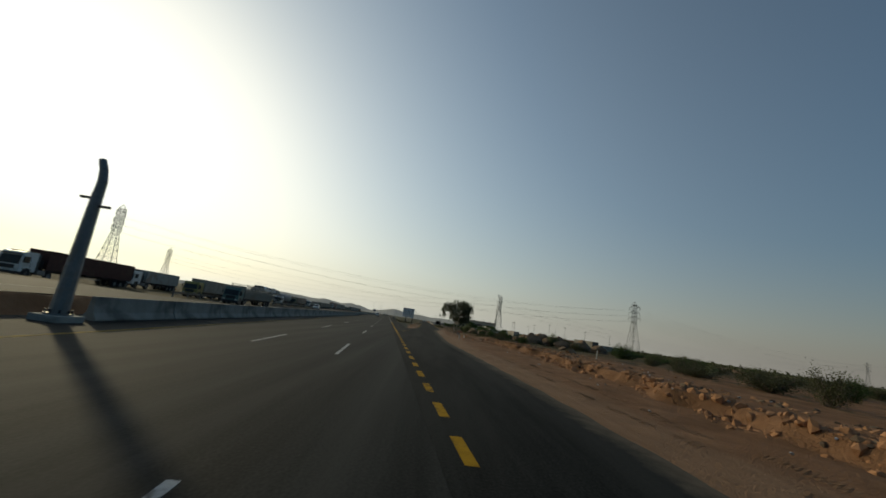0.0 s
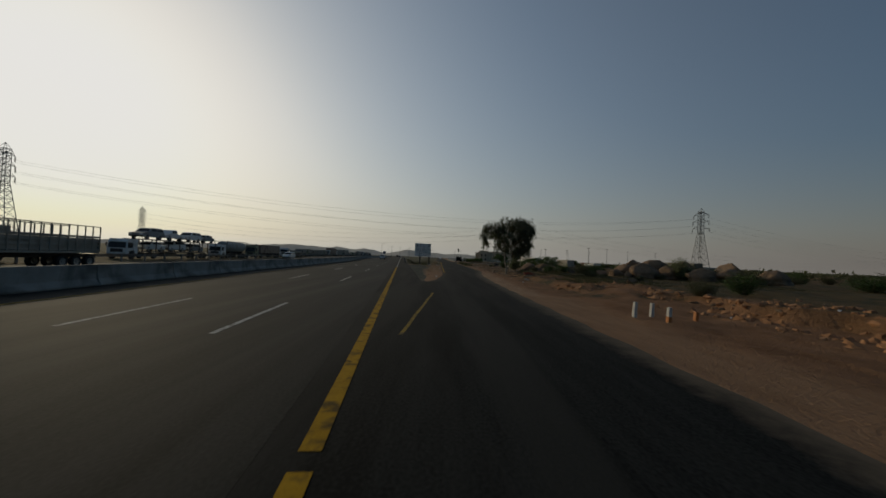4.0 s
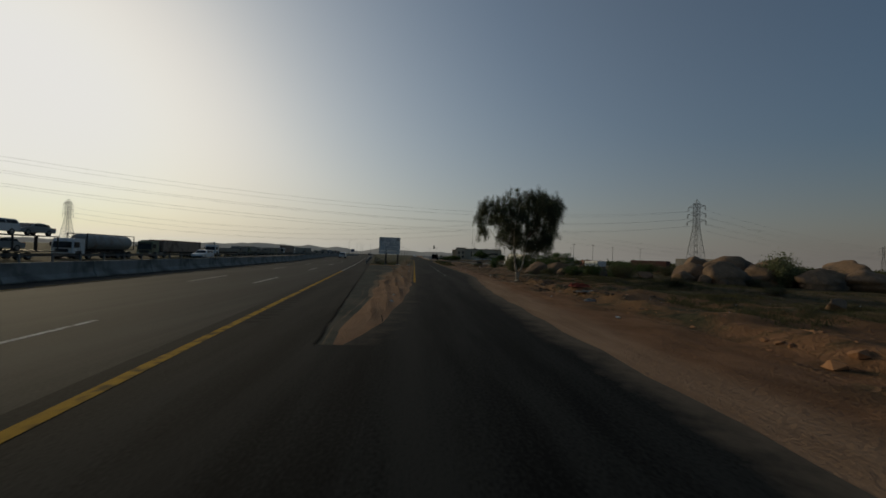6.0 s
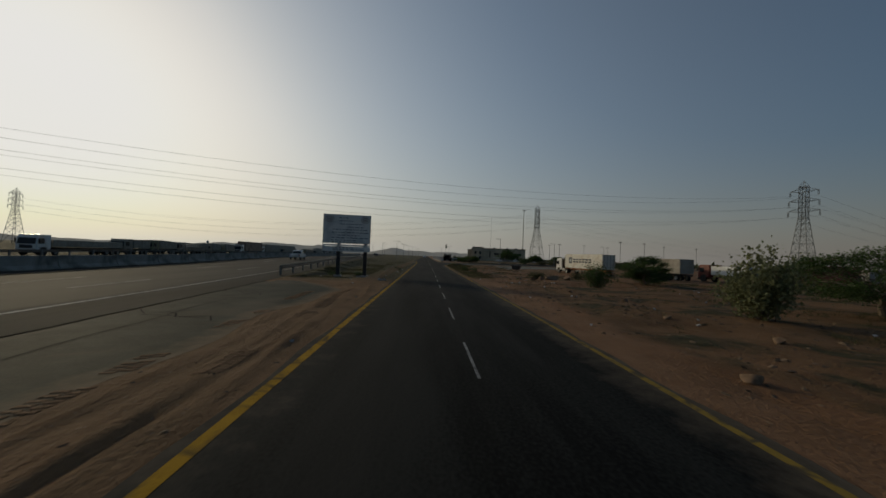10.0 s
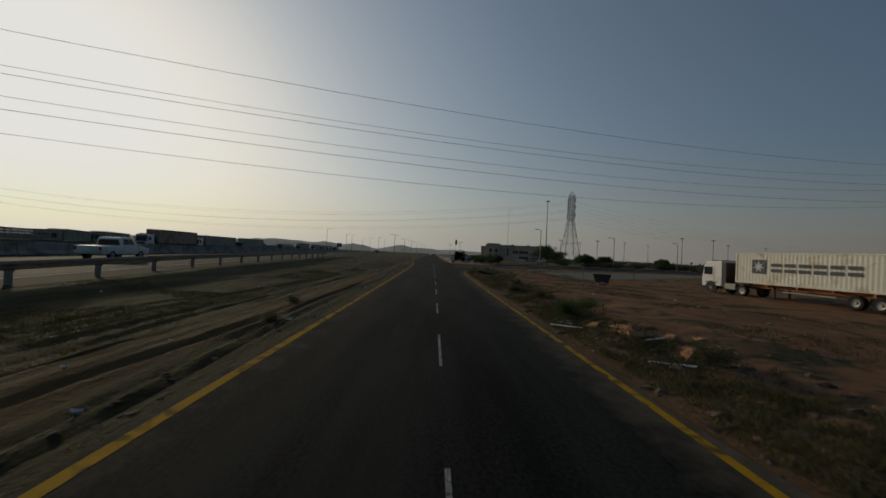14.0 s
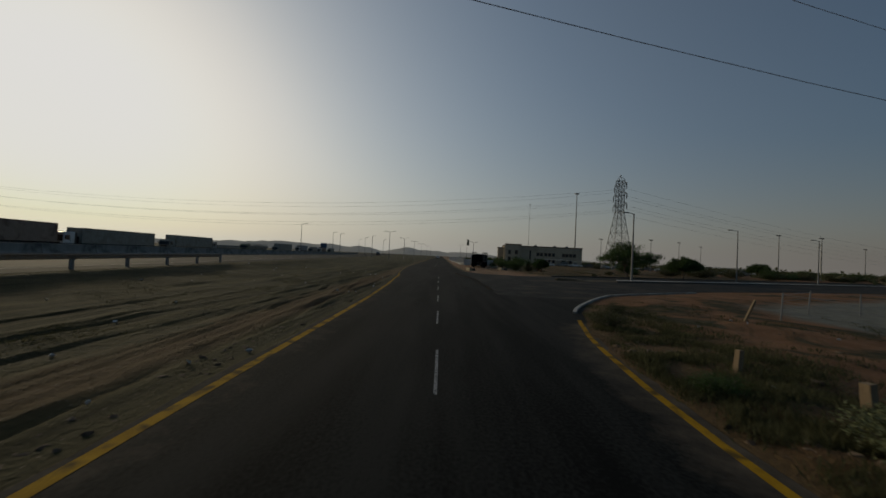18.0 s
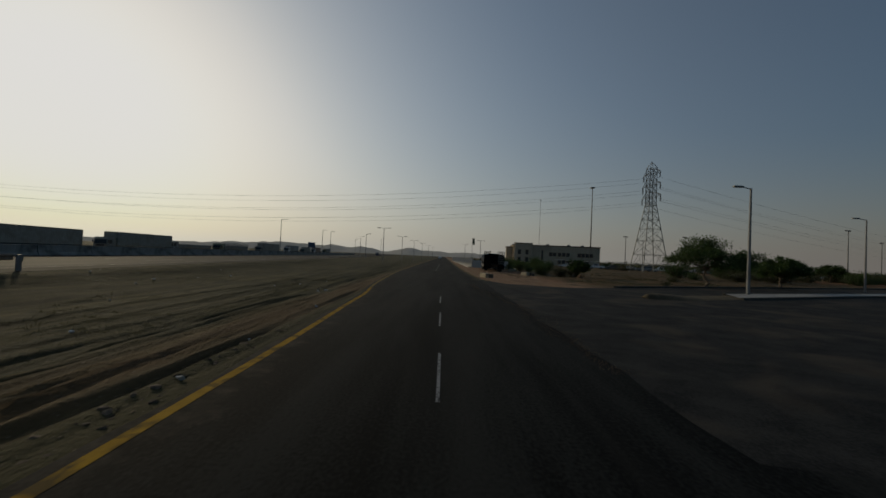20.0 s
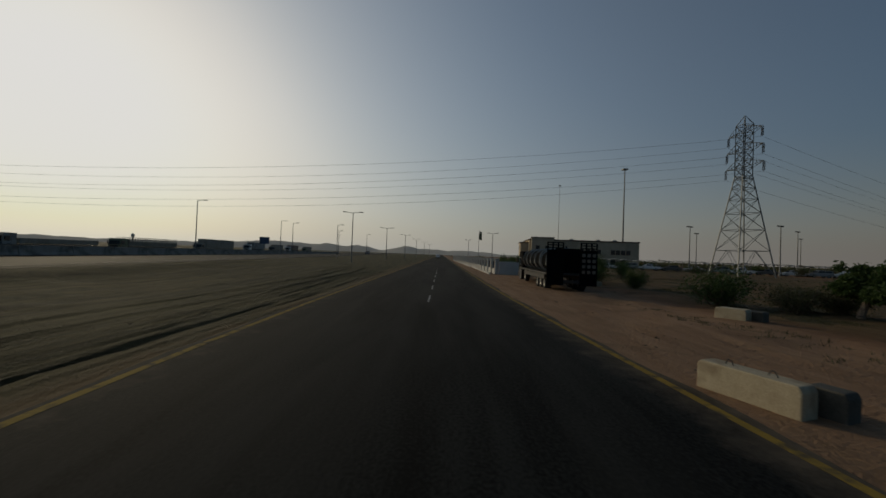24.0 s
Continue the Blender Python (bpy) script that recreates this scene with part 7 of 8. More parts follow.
def scrub(seed, material, h=1.0, w=1.2, leaves=1500, upright=0.5, blade=0.055, broad=0.45):
    """A bush of unit size; its copies are scaled by their pose."""
    rng = np.random.default_rng(seed)
    base = thing("desert_shrub", "dusty green desert shrub with thin bare stems", "shrub", pose(0, 0, 0), "desert shrubs")
    bm = bmesh.new()
    pts = []
    for k in range(26):
        a = rng.uniform(0, 2 * math.pi)
        rad = w / 2 * math.sqrt(rng.uniform(0.02, 1))
        hh = h * (1 - 0.55 * (rad / (w / 2)) ** 2) * rng.uniform(0.7, 1.1)
        e = Vector((rad * math.cos(a), rad * math.sin(a), hh))
        limb(bm, bent((0.012 * math.cos(a), 0.012 * math.sin(a), -0.03), e, rng, 0.2, 4), 0.014, 0.004, 4)
        m = leaves * 3 // 26
        q = rng.uniform(0.25, 1.05, size=(m, 1))
        pts.append(np.array(e)[None] * q + rng.normal(size=(m, 3)) * 0.085 * w)
    part("branchwork", bm, BARK, base)
    c = np.concatenate(pts)
    c[:, 2] = np.abs(c[:, 2]) + 0.03
    leaf_cloud("foliage", c, blade, blade * broad, 0.0, material, base, rng, upright)
    return base


def put_shrub(src, x, y, h, w, turn, label=""):
    ob = copy_thing(src, pose(x, y, at_ground(x, y) - 0.04, 0, 0, turn))
    ob.scale = (w / 1.2, w / 1.2, h)
    if label:
        tagged(ob, label)
    return ob


kinds = [scrub(21, LEAF_SCRUB), scrub(22, LEAF_ACACIA), scrub(23, LEAF_SCRUB, leaves=1100), scrub(24, LEAF_PALE, leaves=1500, upright=0.9, blade=0.062, broad=0.7)]
for k, (x, y) in enumerate(((31.0, -60.0), (36.0, -52.0), (28.0, -70.0), (41.0, -58.0))):
    kinds[k].matrix_basis = pose(x, y, at_ground(x, y) - 0.04)
    kinds[k].scale = (1.8, 1.8, 1.7)
near = ((12.5, 14.6, 2.6, 2.8, 3, "tall pale green desert shrub on the sand beside the road"), (12.6, 29.5, 1.9, 2.6, 1, ""), (33.8, 56.2, 2.2, 4.5, 1, ""), (26.0, 46.0, 1.8, 3.2, 0, ""),
        (14.1, 151.6, 1.9, 3.6, 1, "dense dark green shrub on the sand"), (16.0, 149.3, 1.4, 2.6, 0, ""), (17.9, 149.0, 1.2, 2.6, 0, ""), (14.2, 160.6, 1.6, 2.2, 1, ""), (11.6, 164.0, 1.3, 2.2, 1, ""), (14.0, 167.5, 1.6, 3.0, 1, ""),
        (9.8, 170.0, 1.4, 2.4, 0, ""), (15.5, -1.0, 1.5, 2.6, 1, "dense green shrub beyond the gum tree"), (18.2, 0.2, 1.7, 3.2, 1, ""), (20.8, -2.4, 1.7, 3.4, 0, ""), (13.6, 1.2, 1.0, 1.9, 0, ""), (23.4, 2.6, 1.9, 3.6, 1, ""), (18.5, 12.0, 1.0, 2.4, 0, ""), (11.6, 2.6, 0.5, 1.2, 2, ""), (13.4, 3.2, 0.6, 1.6, 0, ""), (16.5, 3.8, 0.7, 1.8, 2, ""), (33.6, -8.6, 3.1, 3.8, 3, "tall pale green shrub among the boulders"), (36.0, -8.8, 2.0, 3.0, 0, ""), (30.2, -9.6, 0.9, 2.2, 0, ""), (16.2, 10.5, 1.0, 2.8, 1, ""), (20.5, 9.0, 0.9, 2.8, 1, ""), (24.0, 5.0, 0.8, 2.6, 1, ""), (27.0, 9.0, 1.0, 3.2, 0, ""), (31.0, 16.0, 2.0, 5.0, 1, ""), (38.0, 10.0, 2.0, 5.0, 0, ""), (40.0, 24.0, 2.2, 5.5, 1, ""),
        (16.0, -18.0, 0.7, 1.8, 0, ""), (21.0, -21.0, 0.7, 1.9, 2, ""), (12.0, -45.0, 1.0, 2.0, 0, ""), (17.0, -42.0, 1.4, 2.6, 1, ""), (4.75, 55.4, 0.6, 1.1, 1, "small dark green bush on the verge"), (4.6, 63.6, 0.4, 0.9, 0, ""), (6.4, 57.8, 0.5, 1.2, 1, ""), (5.4, 49.0, 0.5, 1.0, 2, ""), (5.2, 60.5, 0.45, 0.9, 2, ""),
        (6.0, 69.0, 0.5, 1.1, 2, ""), (5.15, 83.3, 0.55, 1.5, 3, "low yellow-green bush on the junction corner"), (4.6, 85.6, 0.4, 1.0, 1, ""), (5.6, 92.0, 0.6, 1.4, 2, "dry yellowish bush beside the junction"), (7.4, 95.5, 0.5, 1.2, 2, ""), (11.6, 42.5, 0.9, 2.4, 0, ""), (-9.8, 38.0, 0.5, 1.6, 1, ""), (-8.0, 41.0, 0.4, 1.4, 1, ""), (-11.5, 44.0, 0.5, 1.6, 0, ""),
        (-4.4, 52.2, 0.35, 0.7, 2, ""), (-5.2, 56.0, 0.3, 0.6, 2, ""), (18.0, 47.0, 0.9, 1.8, 0, ""), (22.0, 52.0, 1.0, 2.0, 0, ""), (23.0, 136.5, 0.6, 1.2, 2, ""), (29.0, 145.0, 0.8, 1.8, 0, ""), (40.0, 158.0, 1.2, 2.4, 1, ""))
for k, (x, y, h, w, kd, lab) in enumerate(near):
    put_shrub(kinds[kd], x, y, h, w, 47 * k, lab)
rv = random.Random(77)
for k in range(75):
    x, y = rv.uniform(23, 95), rv.uniform(-95, 25)
    if x < 30 and y > -30:
        x += 14
    put_shrub(kinds[k % 3], x, y, rv.uniform(1.1, 2.6), rv.uniform(2.6, 5.5), rv.uniform(0, 360))
for k in range(60):
    x, y = rv.uniform(56, 170), rv.uniform(165, 300)
    put_shrub(kinds[k % 3], x, y, rv.uniform(1.0, 2.4), rv.uniform(3, 6.5), rv.uniform(0, 360))
for k in range(34):
    x = rv.uniform(40, 210)
    y = float(np.interp(x, FAR_X, FAR_Y)) + rv.uniform(7, 30)
    put_shrub(kinds[k % 2], x, y, rv.uniform(1.7, 2.7), rv.uniform(4, 7), rv.uniform(0, 360))
for k in range(26):
    x, y = rv.uniform(9, 27), rv.uniform(182, 266)
    put_shrub(kinds[1], x, y, rv.uniform(1.2, 2.8), rv.uniform(2.5, 4.5), rv.uniform(0, 360))


def far_woods():
    rng = np.random.default_rng(40)
    n = 30000
    x = rng.uniform(90, 900, n)
    y = rng.uniform(-150, 700, n) + 0.3 * x
    c = np.stack([x, y, rng.uniform(0.2, 2.8, n) * rng.uniform(0.3, 1, n)], 1)
    ob = leaf_cloud("far_scrub", c, 1.5, 0.9, 0.0, LEAF_SCRUB, None, rng)
    return tagged(ob, "distant belt of low desert scrub", "scrub", kind="stuff")


far_woods()


def grass(name, spots, label, blades=12, h=0.12, material=GRASS_DRY):
    rng = np.random.default_rng(51)
    c = np.repeat(np.array(spots), blades, 0) + np.concatenate([rng.normal(size=(len(spots) * blades, 2)) * 0.09, np.zeros((len(spots) * blades, 1))], 1)
    ob = leaf_cloud(name, c, h, 0.016, 0.0, material, None, rng, 2.2)
    return tagged(ob, label, "grass", kind="stuff")


def patchy(n, boxes, seed, cut=0.1, size=5.0):
    out = []
    r = random.Random(seed)
    while len(out) < n:
        x0, x1, y0, y1 = r.choice(boxes)
        x, y = r.uniform(x0, x1), r.uniform(y0, y1)
        if noise.noise((x / size, y / size, seed)) > cut and float(out_of_roads(np.array(x), np.array(y))) > 0.15:
            out.append((x, y))
    zs = ground_z(np.array([p[0] for p in out]), np.array([p[1] for p in out]))
    return [(p[0], p[1], float(z) - 0.02) for p, z in zip(out, zs)]


grass("dry_grass", patchy(5200, [(7, 30, -30, 60), (5, 20, 40, 100), (3.6, 7, 40, 100), (10, 34, 132, 165), (8, 45, 138, 180)], 3), "tufts of dry yellow-green desert grass")
grass("ditch_grass", patchy(5200, [(-14, -7, 30, 60), (-20, -8, 40, 130), (-12, -8.5, 34, 90)], 6, 0.0), "tufts of dusty grass in the roadside ditch", 10, 0.085, GRASS_DRY)
grass("verge_weeds", patchy(2300, [(3.7, 6.2, 38, 78), (4.2, 9.5, 84, 98), (3.7, 5.2, 40, 78)], 8, -0.02, 1.2), "low dark green weeds along the crumbled road edge", 12, 0.11, WEEDS)
grass("olive_grass", patchy(2600, [(10, 30, -16, 2), (13, 26, -14, -2), (9, 20, -30, -12)], 52, 0.0, 3.0), "patches of olive dry grass on the sand", 14, 0.14, GRASS_DRY)
grass("corner_weeds", patchy(2000, [(3.9, 8.5, 81, 97), (4.2, 7.5, 82, 92), (3.9, 5.5, 81, 88)], 58, -0.1, 1.4), "dark green weeds on the corner of the junction", 13, 0.15, WEEDS)
grass("dry_weeds", patchy(2200, [(3.7, 5.9, 38, 76), (3.9, 6.4, 44, 74)], 28, -0.1, 1.6), "dry brown weeds among the rubble", 12, 0.13, GRASS_DRY)
grass("yard_scrub", patchy(4200, [(12, 40, -30, 12), (16, 60, 10, 45), (8, 20, -34, -4)], 12, 0.02, 4.0), "low olive tufts on the stony flat", 14, 0.2, GRASS_DRY)


# ---- stones ----
def rock(x, y, sx, sy, sz, seed, turn, label, sub=3, slope=0.0, layers=0.0):
    """A granite boulder; slope makes its left end the higher, layers cuts weathered bedding into it."""
    bm = bmesh.new()
    bmesh.ops.create_icosphere(bm, subdivisions=sub, radius=1.0)
    facets = 8 if not layers else 4
    for v in bm.verts:
        p = v.co.copy()
        k = 1 + 0.26 * noise.noise(p * 0.9 + Vector((seed, 0, 0))) + 0.14 * noise.noise(p * 2.1 + Vector((0, seed, 0))) + 0.05 * noise.noise(p * 6 + Vector((0, 0, seed)))
        q = p * k
        for n in range(facets):                   # blunt facets as granite breaks
            ang = seed * 1.7 + n * 2.4
            d = Vector((math.cos(ang), math.sin(ang), 0.15 + 0.9 * math.sin(seed + n * 1.3))).normalized()
            over = q.dot(d) - (0.56 if not layers else 0.7) - 0.12 * math.sin(n * 2.1 + seed)
            if over > 0:
                q -= d * over * (0.97 if not layers else 0.8)
        if layers:
            bed = q.z * 7 + 1.6 * noise.noise(q * 1.3 + Vector((seed, 2, 0)))
            cut = layers * max(0.0, math.cos(bed)) ** 6
            q = Vector((q.x * (1 - cut), q.y * (1 - cut), q.z))
        q += p * (0.05 * noise.noise(p * 4 + Vector((seed, 1, 0))) + 0.02 * noise.noise(p * 13 + Vector((seed, 1, 0))))
        q.z *= 1 - slope * q.x
        v.co = Vector((q.x * sx, q.y * sy, max(q.z, -0.5) * sz))
    ob = part("boulder", bm, ROCK, None, smooth=True)
    ob.matrix_basis = pose(x, y, at_ground(x, y) + sz * 0.32, 0, 0, turn)
    return tagged(ob, label, "boulder", "boulders")


BOULDERS = ((13.7, 5.6, 2.1, 1.5, 1.5, 8), (16.9, 6.8, 3.2, 1.5, 1.45, -8), (14.6, 4.2, 1.0, 0.7, 0.7, 50), (16.2, 4.6, 1.0, 0.8, 0.75, 80), (17.8, 5.3, 1.1, 0.9, 0.85, 30), (11.8, 4.7, 0.8, 0.5, 0.4, 20), (17.7, 3.0, 1.3, 0.9, 0.95, 10), (20.2, 1.8, 1.5, 1.1, 1.1, 40), (16.3, 2.2, 0.7, 0.5, 0.45, 70),
            (24.4, -7.4, 1.4, 1.2, 1.0, 20), (25.6, -8.6, 0.8, 0.7, 0.6, 35), (26.6, -5.6, 2.3, 1.6, 1.6, -15), (29.0, -7.6, 2.9, 1.8, 1.7, 20), (32.0, -4.2, 4.2, 2.2, 2.3, 5), (27.6, -8.9, 1.0, 0.8, 0.6, 40), (33.0, -7.2, 2.4, 1.7, 1.6, 65), (29.6, -2.0, 2.4, 1.7, 2.4, 30), (36.5, -5.5, 3.0, 2.0, 2.3, 80), (35.8, -10.8, 2.6, 1.6, 1.4, 5), (39.6, -11.4, 2.6, 1.8, 1.6, 25), (42.5, -8.0, 3.2, 2.3, 2.2, 60), (45.0, -13.0, 2.6, 1.9, 1.5, 15),
            (17.4, 145.7, 0.5, 0.45, 0.45, 20), (21.7, 7.5, 1.2, 1.0, 0.7, 45), (25.5, 1.0, 1.3, 1.0, 0.8, 15), (16.1, -28.6, 0.7, 0.5, 0.5, 25), (12.4, 39.2, 1.1, 0.7, 0.45, 20), (13.6, 38.6, 0.6, 0.5, 0.4, 70), (10.6, 40.6, 0.4, 0.3, 0.3, 20), (11.4, 40.1, 0.5, 0.35, 0.3, 50), (9.4, 41.3, 0.35, 0.3, 0.22, 80), (12.9, 41.4, 0.45, 0.3, 0.3, 10), (8.3, 43.5, 0.3, 0.25, 0.2, 35),
            (16.8, -66.0, 1.0, 0.7, 0.55, 0), (21.0, -52.0, 0.9, 0.7, 0.5, 40), (5.1, 6.7, 0.28, 0.2, 0.14, 30), (6.0, -9.9, 0.3, 0.22, 0.09, 30), (7.6, -9.5, 0.34, 0.2, 0.08, 70), (6.9, -10.6, 0.22, 0.18, 0.07, 10), (5.4, -7.9, 0.24, 0.16, 0.09, 55), (9.3, 10.5, 0.26, 0.18, 0.16, 40), (8.4, 14.2, 0.2, 0.16, 0.12, 15), (10.1, 20.5, 0.3, 0.2, 0.16, 60), (9.0, 25.5, 0.24, 0.18, 0.13, 35))
for k, (x, y, sx, sy, sz, tn) in enumerate(BOULDERS):
    rock(x, y, sx, sy, sz, k * 3.1 + 0.7, tn, "large weathered warm brown granite boulder" if sz > 1.2 else "blunt brown granite boulder on the sand", 4 if sz > 0.85 else 3,
         0.62 if k == 0 else 0.2 if k == 1 else 0.0, 0.14 if x > 24 and y < 0 else 0.0)


def chips(name, spots, sizes, material, label, category, seed, flat=0.6):
    """Loose stones as one heap of real pieces."""
    rng = np.random.default_rng(seed)
    t = (1 + 5 ** 0.5) / 2
    ico = np.array([(-1, t, 0), (1, t, 0), (-1, -t, 0), (1, -t, 0), (0, -1, t), (0, 1, t), (0, -1, -t), (0, 1, -t), (t, 0, -1), (t, 0, 1), (-t, 0, -1), (-t, 0, 1)]) / 1.9
    tri = np.array([(0, 11, 5), (0, 5, 1), (0, 1, 7), (0, 7, 10), (0, 10, 11), (1, 5, 9), (5, 11, 4), (11, 10, 2), (10, 7, 6), (7, 1, 8), (3, 9, 4), (3, 4, 2), (3, 2, 6), (3, 6, 8), (3, 8, 9), (4, 9, 5), (2, 4, 11), (6, 2, 10), (8, 6, 7), (9, 8, 1)])
    n = len(spots)
    v = ico[None] * rng.uniform(0.55, 1.25, (n, 12, 1)) * rng.uniform(0.6, 1.4, (n, 1, 3)) * np.array([1, 1, flat])[None, None]
    a = rng.uniform(0, 6.28, n)
    ca, sa = np.cos(a)[:, None], np.sin(a)[:, None]
    v = np.stack([v[..., 0] * ca - v[..., 1] * sa, v[..., 0] * sa + v[..., 1] * ca, v[..., 2]], -1)
    v = v * np.asarray(sizes)[:, None, None] + np.asarray(spots)[:, None, :]
    f = (tri[None] + 12 * np.arange(n)[:, None, None]).reshape(-1, 3)
    ob = flat_mesh(name, v.reshape(-1, 3).tolist(), f.tolist(), material)
    return tagged(ob, label, category, kind="stuff")


def sizes(n, lo, hi, seed, power=3.0):
    r = np.random.default_rng(seed)
    return lo + (hi - lo) * r.uniform(size=n) ** power


sp = patchy(3600, [(4.2, 13, 36, 92), (3.8, 7, 40, 92), (5, 18, -30, 36), (7, 26, -32, 10)], 9, -0.05, 4.0)
chips("rubble", sp, sizes(len(sp), 0.02, 0.15, 1), STONE, "scattered broken stones and rubble on the verge", "rubble", 2)
sp = patchy(3600, [(3.7, 12, -8, 42), (3.7, 7, -10, 40), (5, 16, 2, 36)], 33, -0.25, 3.0)
chips("verge_stones", sp, sizes(len(sp), 0.015, 0.11, 31, 4.0), STONE, "small stones and rubble strewn over the sandy verge", "rubble", 32)
sp = patchy(1500, [(9.2, 14.5, -118, -48), (9.2, 17, -100, -46), (6, 14, -60, -34)], 11, 0.0, 4.0)
chips("earth_clods", sp, sizes(len(sp), 0.04, 0.26, 3), EARTH_RED, "broken clods of red earth along the bank", "earth clods", 4, 0.75)
sp = patchy(900, [(9.6, 11.8, -112, -46)], 24, -0.15, 3.0)
chips("bank_clods", sp, sizes(len(sp), 0.04, 0.27, 25, 2.2), EARTH_RED, "large broken clods of orange earth along the bank's edge", "earth clods", 26, 0.8)
sp = patchy(420, [(10.5, 17, -110, -46)], 14, 0.0, 4.0)
chips("bank_stones", sp, sizes(len(sp), 0.04, 0.26, 5), STONE, "broken stones on the earth bank", "rubble", 6, 0.7)
sp = patchy(3200, [(-9, -3.5, 24, 125), (-4.4, -3.5, 40, 120), (-6.5, -3.5, -30, 24), (3.5, 9, 136, 160), (-10, -6, 125, 170)], 15, -0.2, 4.0)
chips("gravel", sp, sizes(len(sp), 0.012, 0.06, 7), STONE, "loose gravel and small stones along the road", "gravel", 8)
sp = patchy(700, [(5.5, 8.0, -36, -6), (6.0, 11, -34, -8)], 23, -0.2, 3.0)
chips("heap_rubble", sp, sizes(len(sp), 0.02, 0.11, 21), EARTH_RED, "broken earth and rubble in low heaps", "rubble", 22)
sp = patchy(2600, [(4.6, 9.5, -14, -1), (4.4, 7.5, -12, 2), (6, 12, -10, 4)], 41, -0.1, 2.0)
chips("fallen_leaves", sp, sizes(len(sp), 0.015, 0.085, 42, 2.5), DEAD_LEAF, "dark dead leaves and bark bits under the gum tree", "leaf litter", 43, 0.35)
sp = patchy(700, [(4.6, 11, -22, -1)], 44, -0.15, 3.0)
chips("pale_stones", sp, sizes(len(sp), 0.015, 0.11, 45, 3.5), STONE_PALE, "small pale stones strewn on the red sand", "stones", 46)
sp = patchy(1300, [(3.4, 4.6, 36, 96)], 19, -0.3, 3.0)
chips("edge_rubble", sp, sizes(len(sp), 0.02, 0.13, 9), STONE, "crumbled asphalt and stones at the road edge", "rubble", 10)
sp = patchy(420, [(3.9, 6.4, 38, 82), (4.2, 6.0, 40, 60)], 47, -0.1, 2.0)
chips("broken_chunks", sp, sizes(len(sp), 0.03, 0.15, 48, 2.2), STONE, "dumped chunks of broken paving among the weeds", "rubble", 49, 0.6)
sp = patchy(2600, [(-4.2, -3.4, 34, 114)], 20, -0.3, 1.4)
chips("edge_rubble_left", sp, sizes(len(sp), 0.012, 0.085, 11), STONE, "crumbled dark asphalt at the road edge", "rubble", 12)

sp = patchy(1300, [(5.0, 7.6, -20, -9), (6.0, 9.5, -27, -16), (5.4, 9, -14, -2)], 81, 0.0, 1.6)
chips("rubble_row", sp, sizes(len(sp), 0.02, 0.2, 82, 3.0), STONE, "dark clods and rubble in a low row on the sand", "rubble", 83, 0.55)
sp = patchy(420, [(-3.75, -3.3, -30, 40), (-3.8, -3.35, -20, 10)], 84, -0.35, 1.5)
chips("edge_crumbs", sp, sizes(len(sp), 0.012, 0.07, 85, 2.5), STONE, "dark crumbs of asphalt broken off the road's edge", "rubble", 86, 0.5)


def tread_marks(tracks):
    """Bars of sand pressed up between a tyre's lugs; each track runs from (x0, y0) to (x1, y1)."""
    verts, faces = [], []
    r = random.Random(31)
    for x0, y0, x1, y1, wide in tracks:
        ln = math.hypot(x1 - x0, y1 - y0)
        dx, dy = (x1 - x0) / ln, (y1 - y0) / ln
        n = int(ln / 0.17)
        for k in range(n):
            if noise.noise((k * 0.11, x0, y0)) < 0.02 or r.random() < 0.12:
                continue
            for side in (-1, 1):
                q = (k + 0.5 * (side > 0)) * 0.17
                cx, cy = x0 + dx * q + 0.05 * math.sin(q * 0.9), y0 + dy * q
                slant = 0.05 * side
                k0 = len(verts)
                for s in (0.04, 1.0):
                    mx, my = cx + side * dy * wide / 2 * s + dx * slant * s, cy - side * dx * wide / 2 * s + dy * slant * s
                    z = max(at_ground(mx, my), -0.008 if mx < float(shoulder_right(my)) + 0.05 and mx < 0 else -1.0)
                    up = r.uniform(0.006, 0.013)
                    for off, dz in ((-0.055, -0.02), (-0.04, up), (0.04, up), (0.055, -0.02)):
                        verts.append((mx + dx * off, my + dy * off, z + dz))
                faces += [(k0, k0 + 4, k0 + 5, k0 + 1), (k0 + 1, k0 + 5, k0 + 6, k0 + 2), (k0 + 2, k0 + 6, k0 + 7, k0 + 3), (k0, k0 + 1, k0 + 2, k0 + 3), (k0 + 4, k0 + 7, k0 + 6, k0 + 5)]
    ob = flat_mesh("tread_marks", verts, faces, GROUND)
    zone = ob.data.color_attributes.new("zone", "FLOAT_COLOR", "POINT")
    zone.data.foreach_set("color", [0.35, 0.1, 0.0, 0.0] * len(verts))
    return tagged(ob, "ridged tyre tread marks pressed into the sand", "tyre marks", kind="stuff")


tread_marks(((-5.0, -18, -5.6, -7, 0.42), (-4.6, -18, -5.2, -6, 0.4), (-5.1, -6, -5.4, 3, 0.42), (-4.3, 6, -5.2, 24, 0.36), (-5.6, 4, -6.8, 20, 0.4), (5.1, -46, 5.5, -18, 0.4),
             (5.6, -112, 4.6, -84, 0.4), (7.2, -114, 6.2, -86, 0.4)))


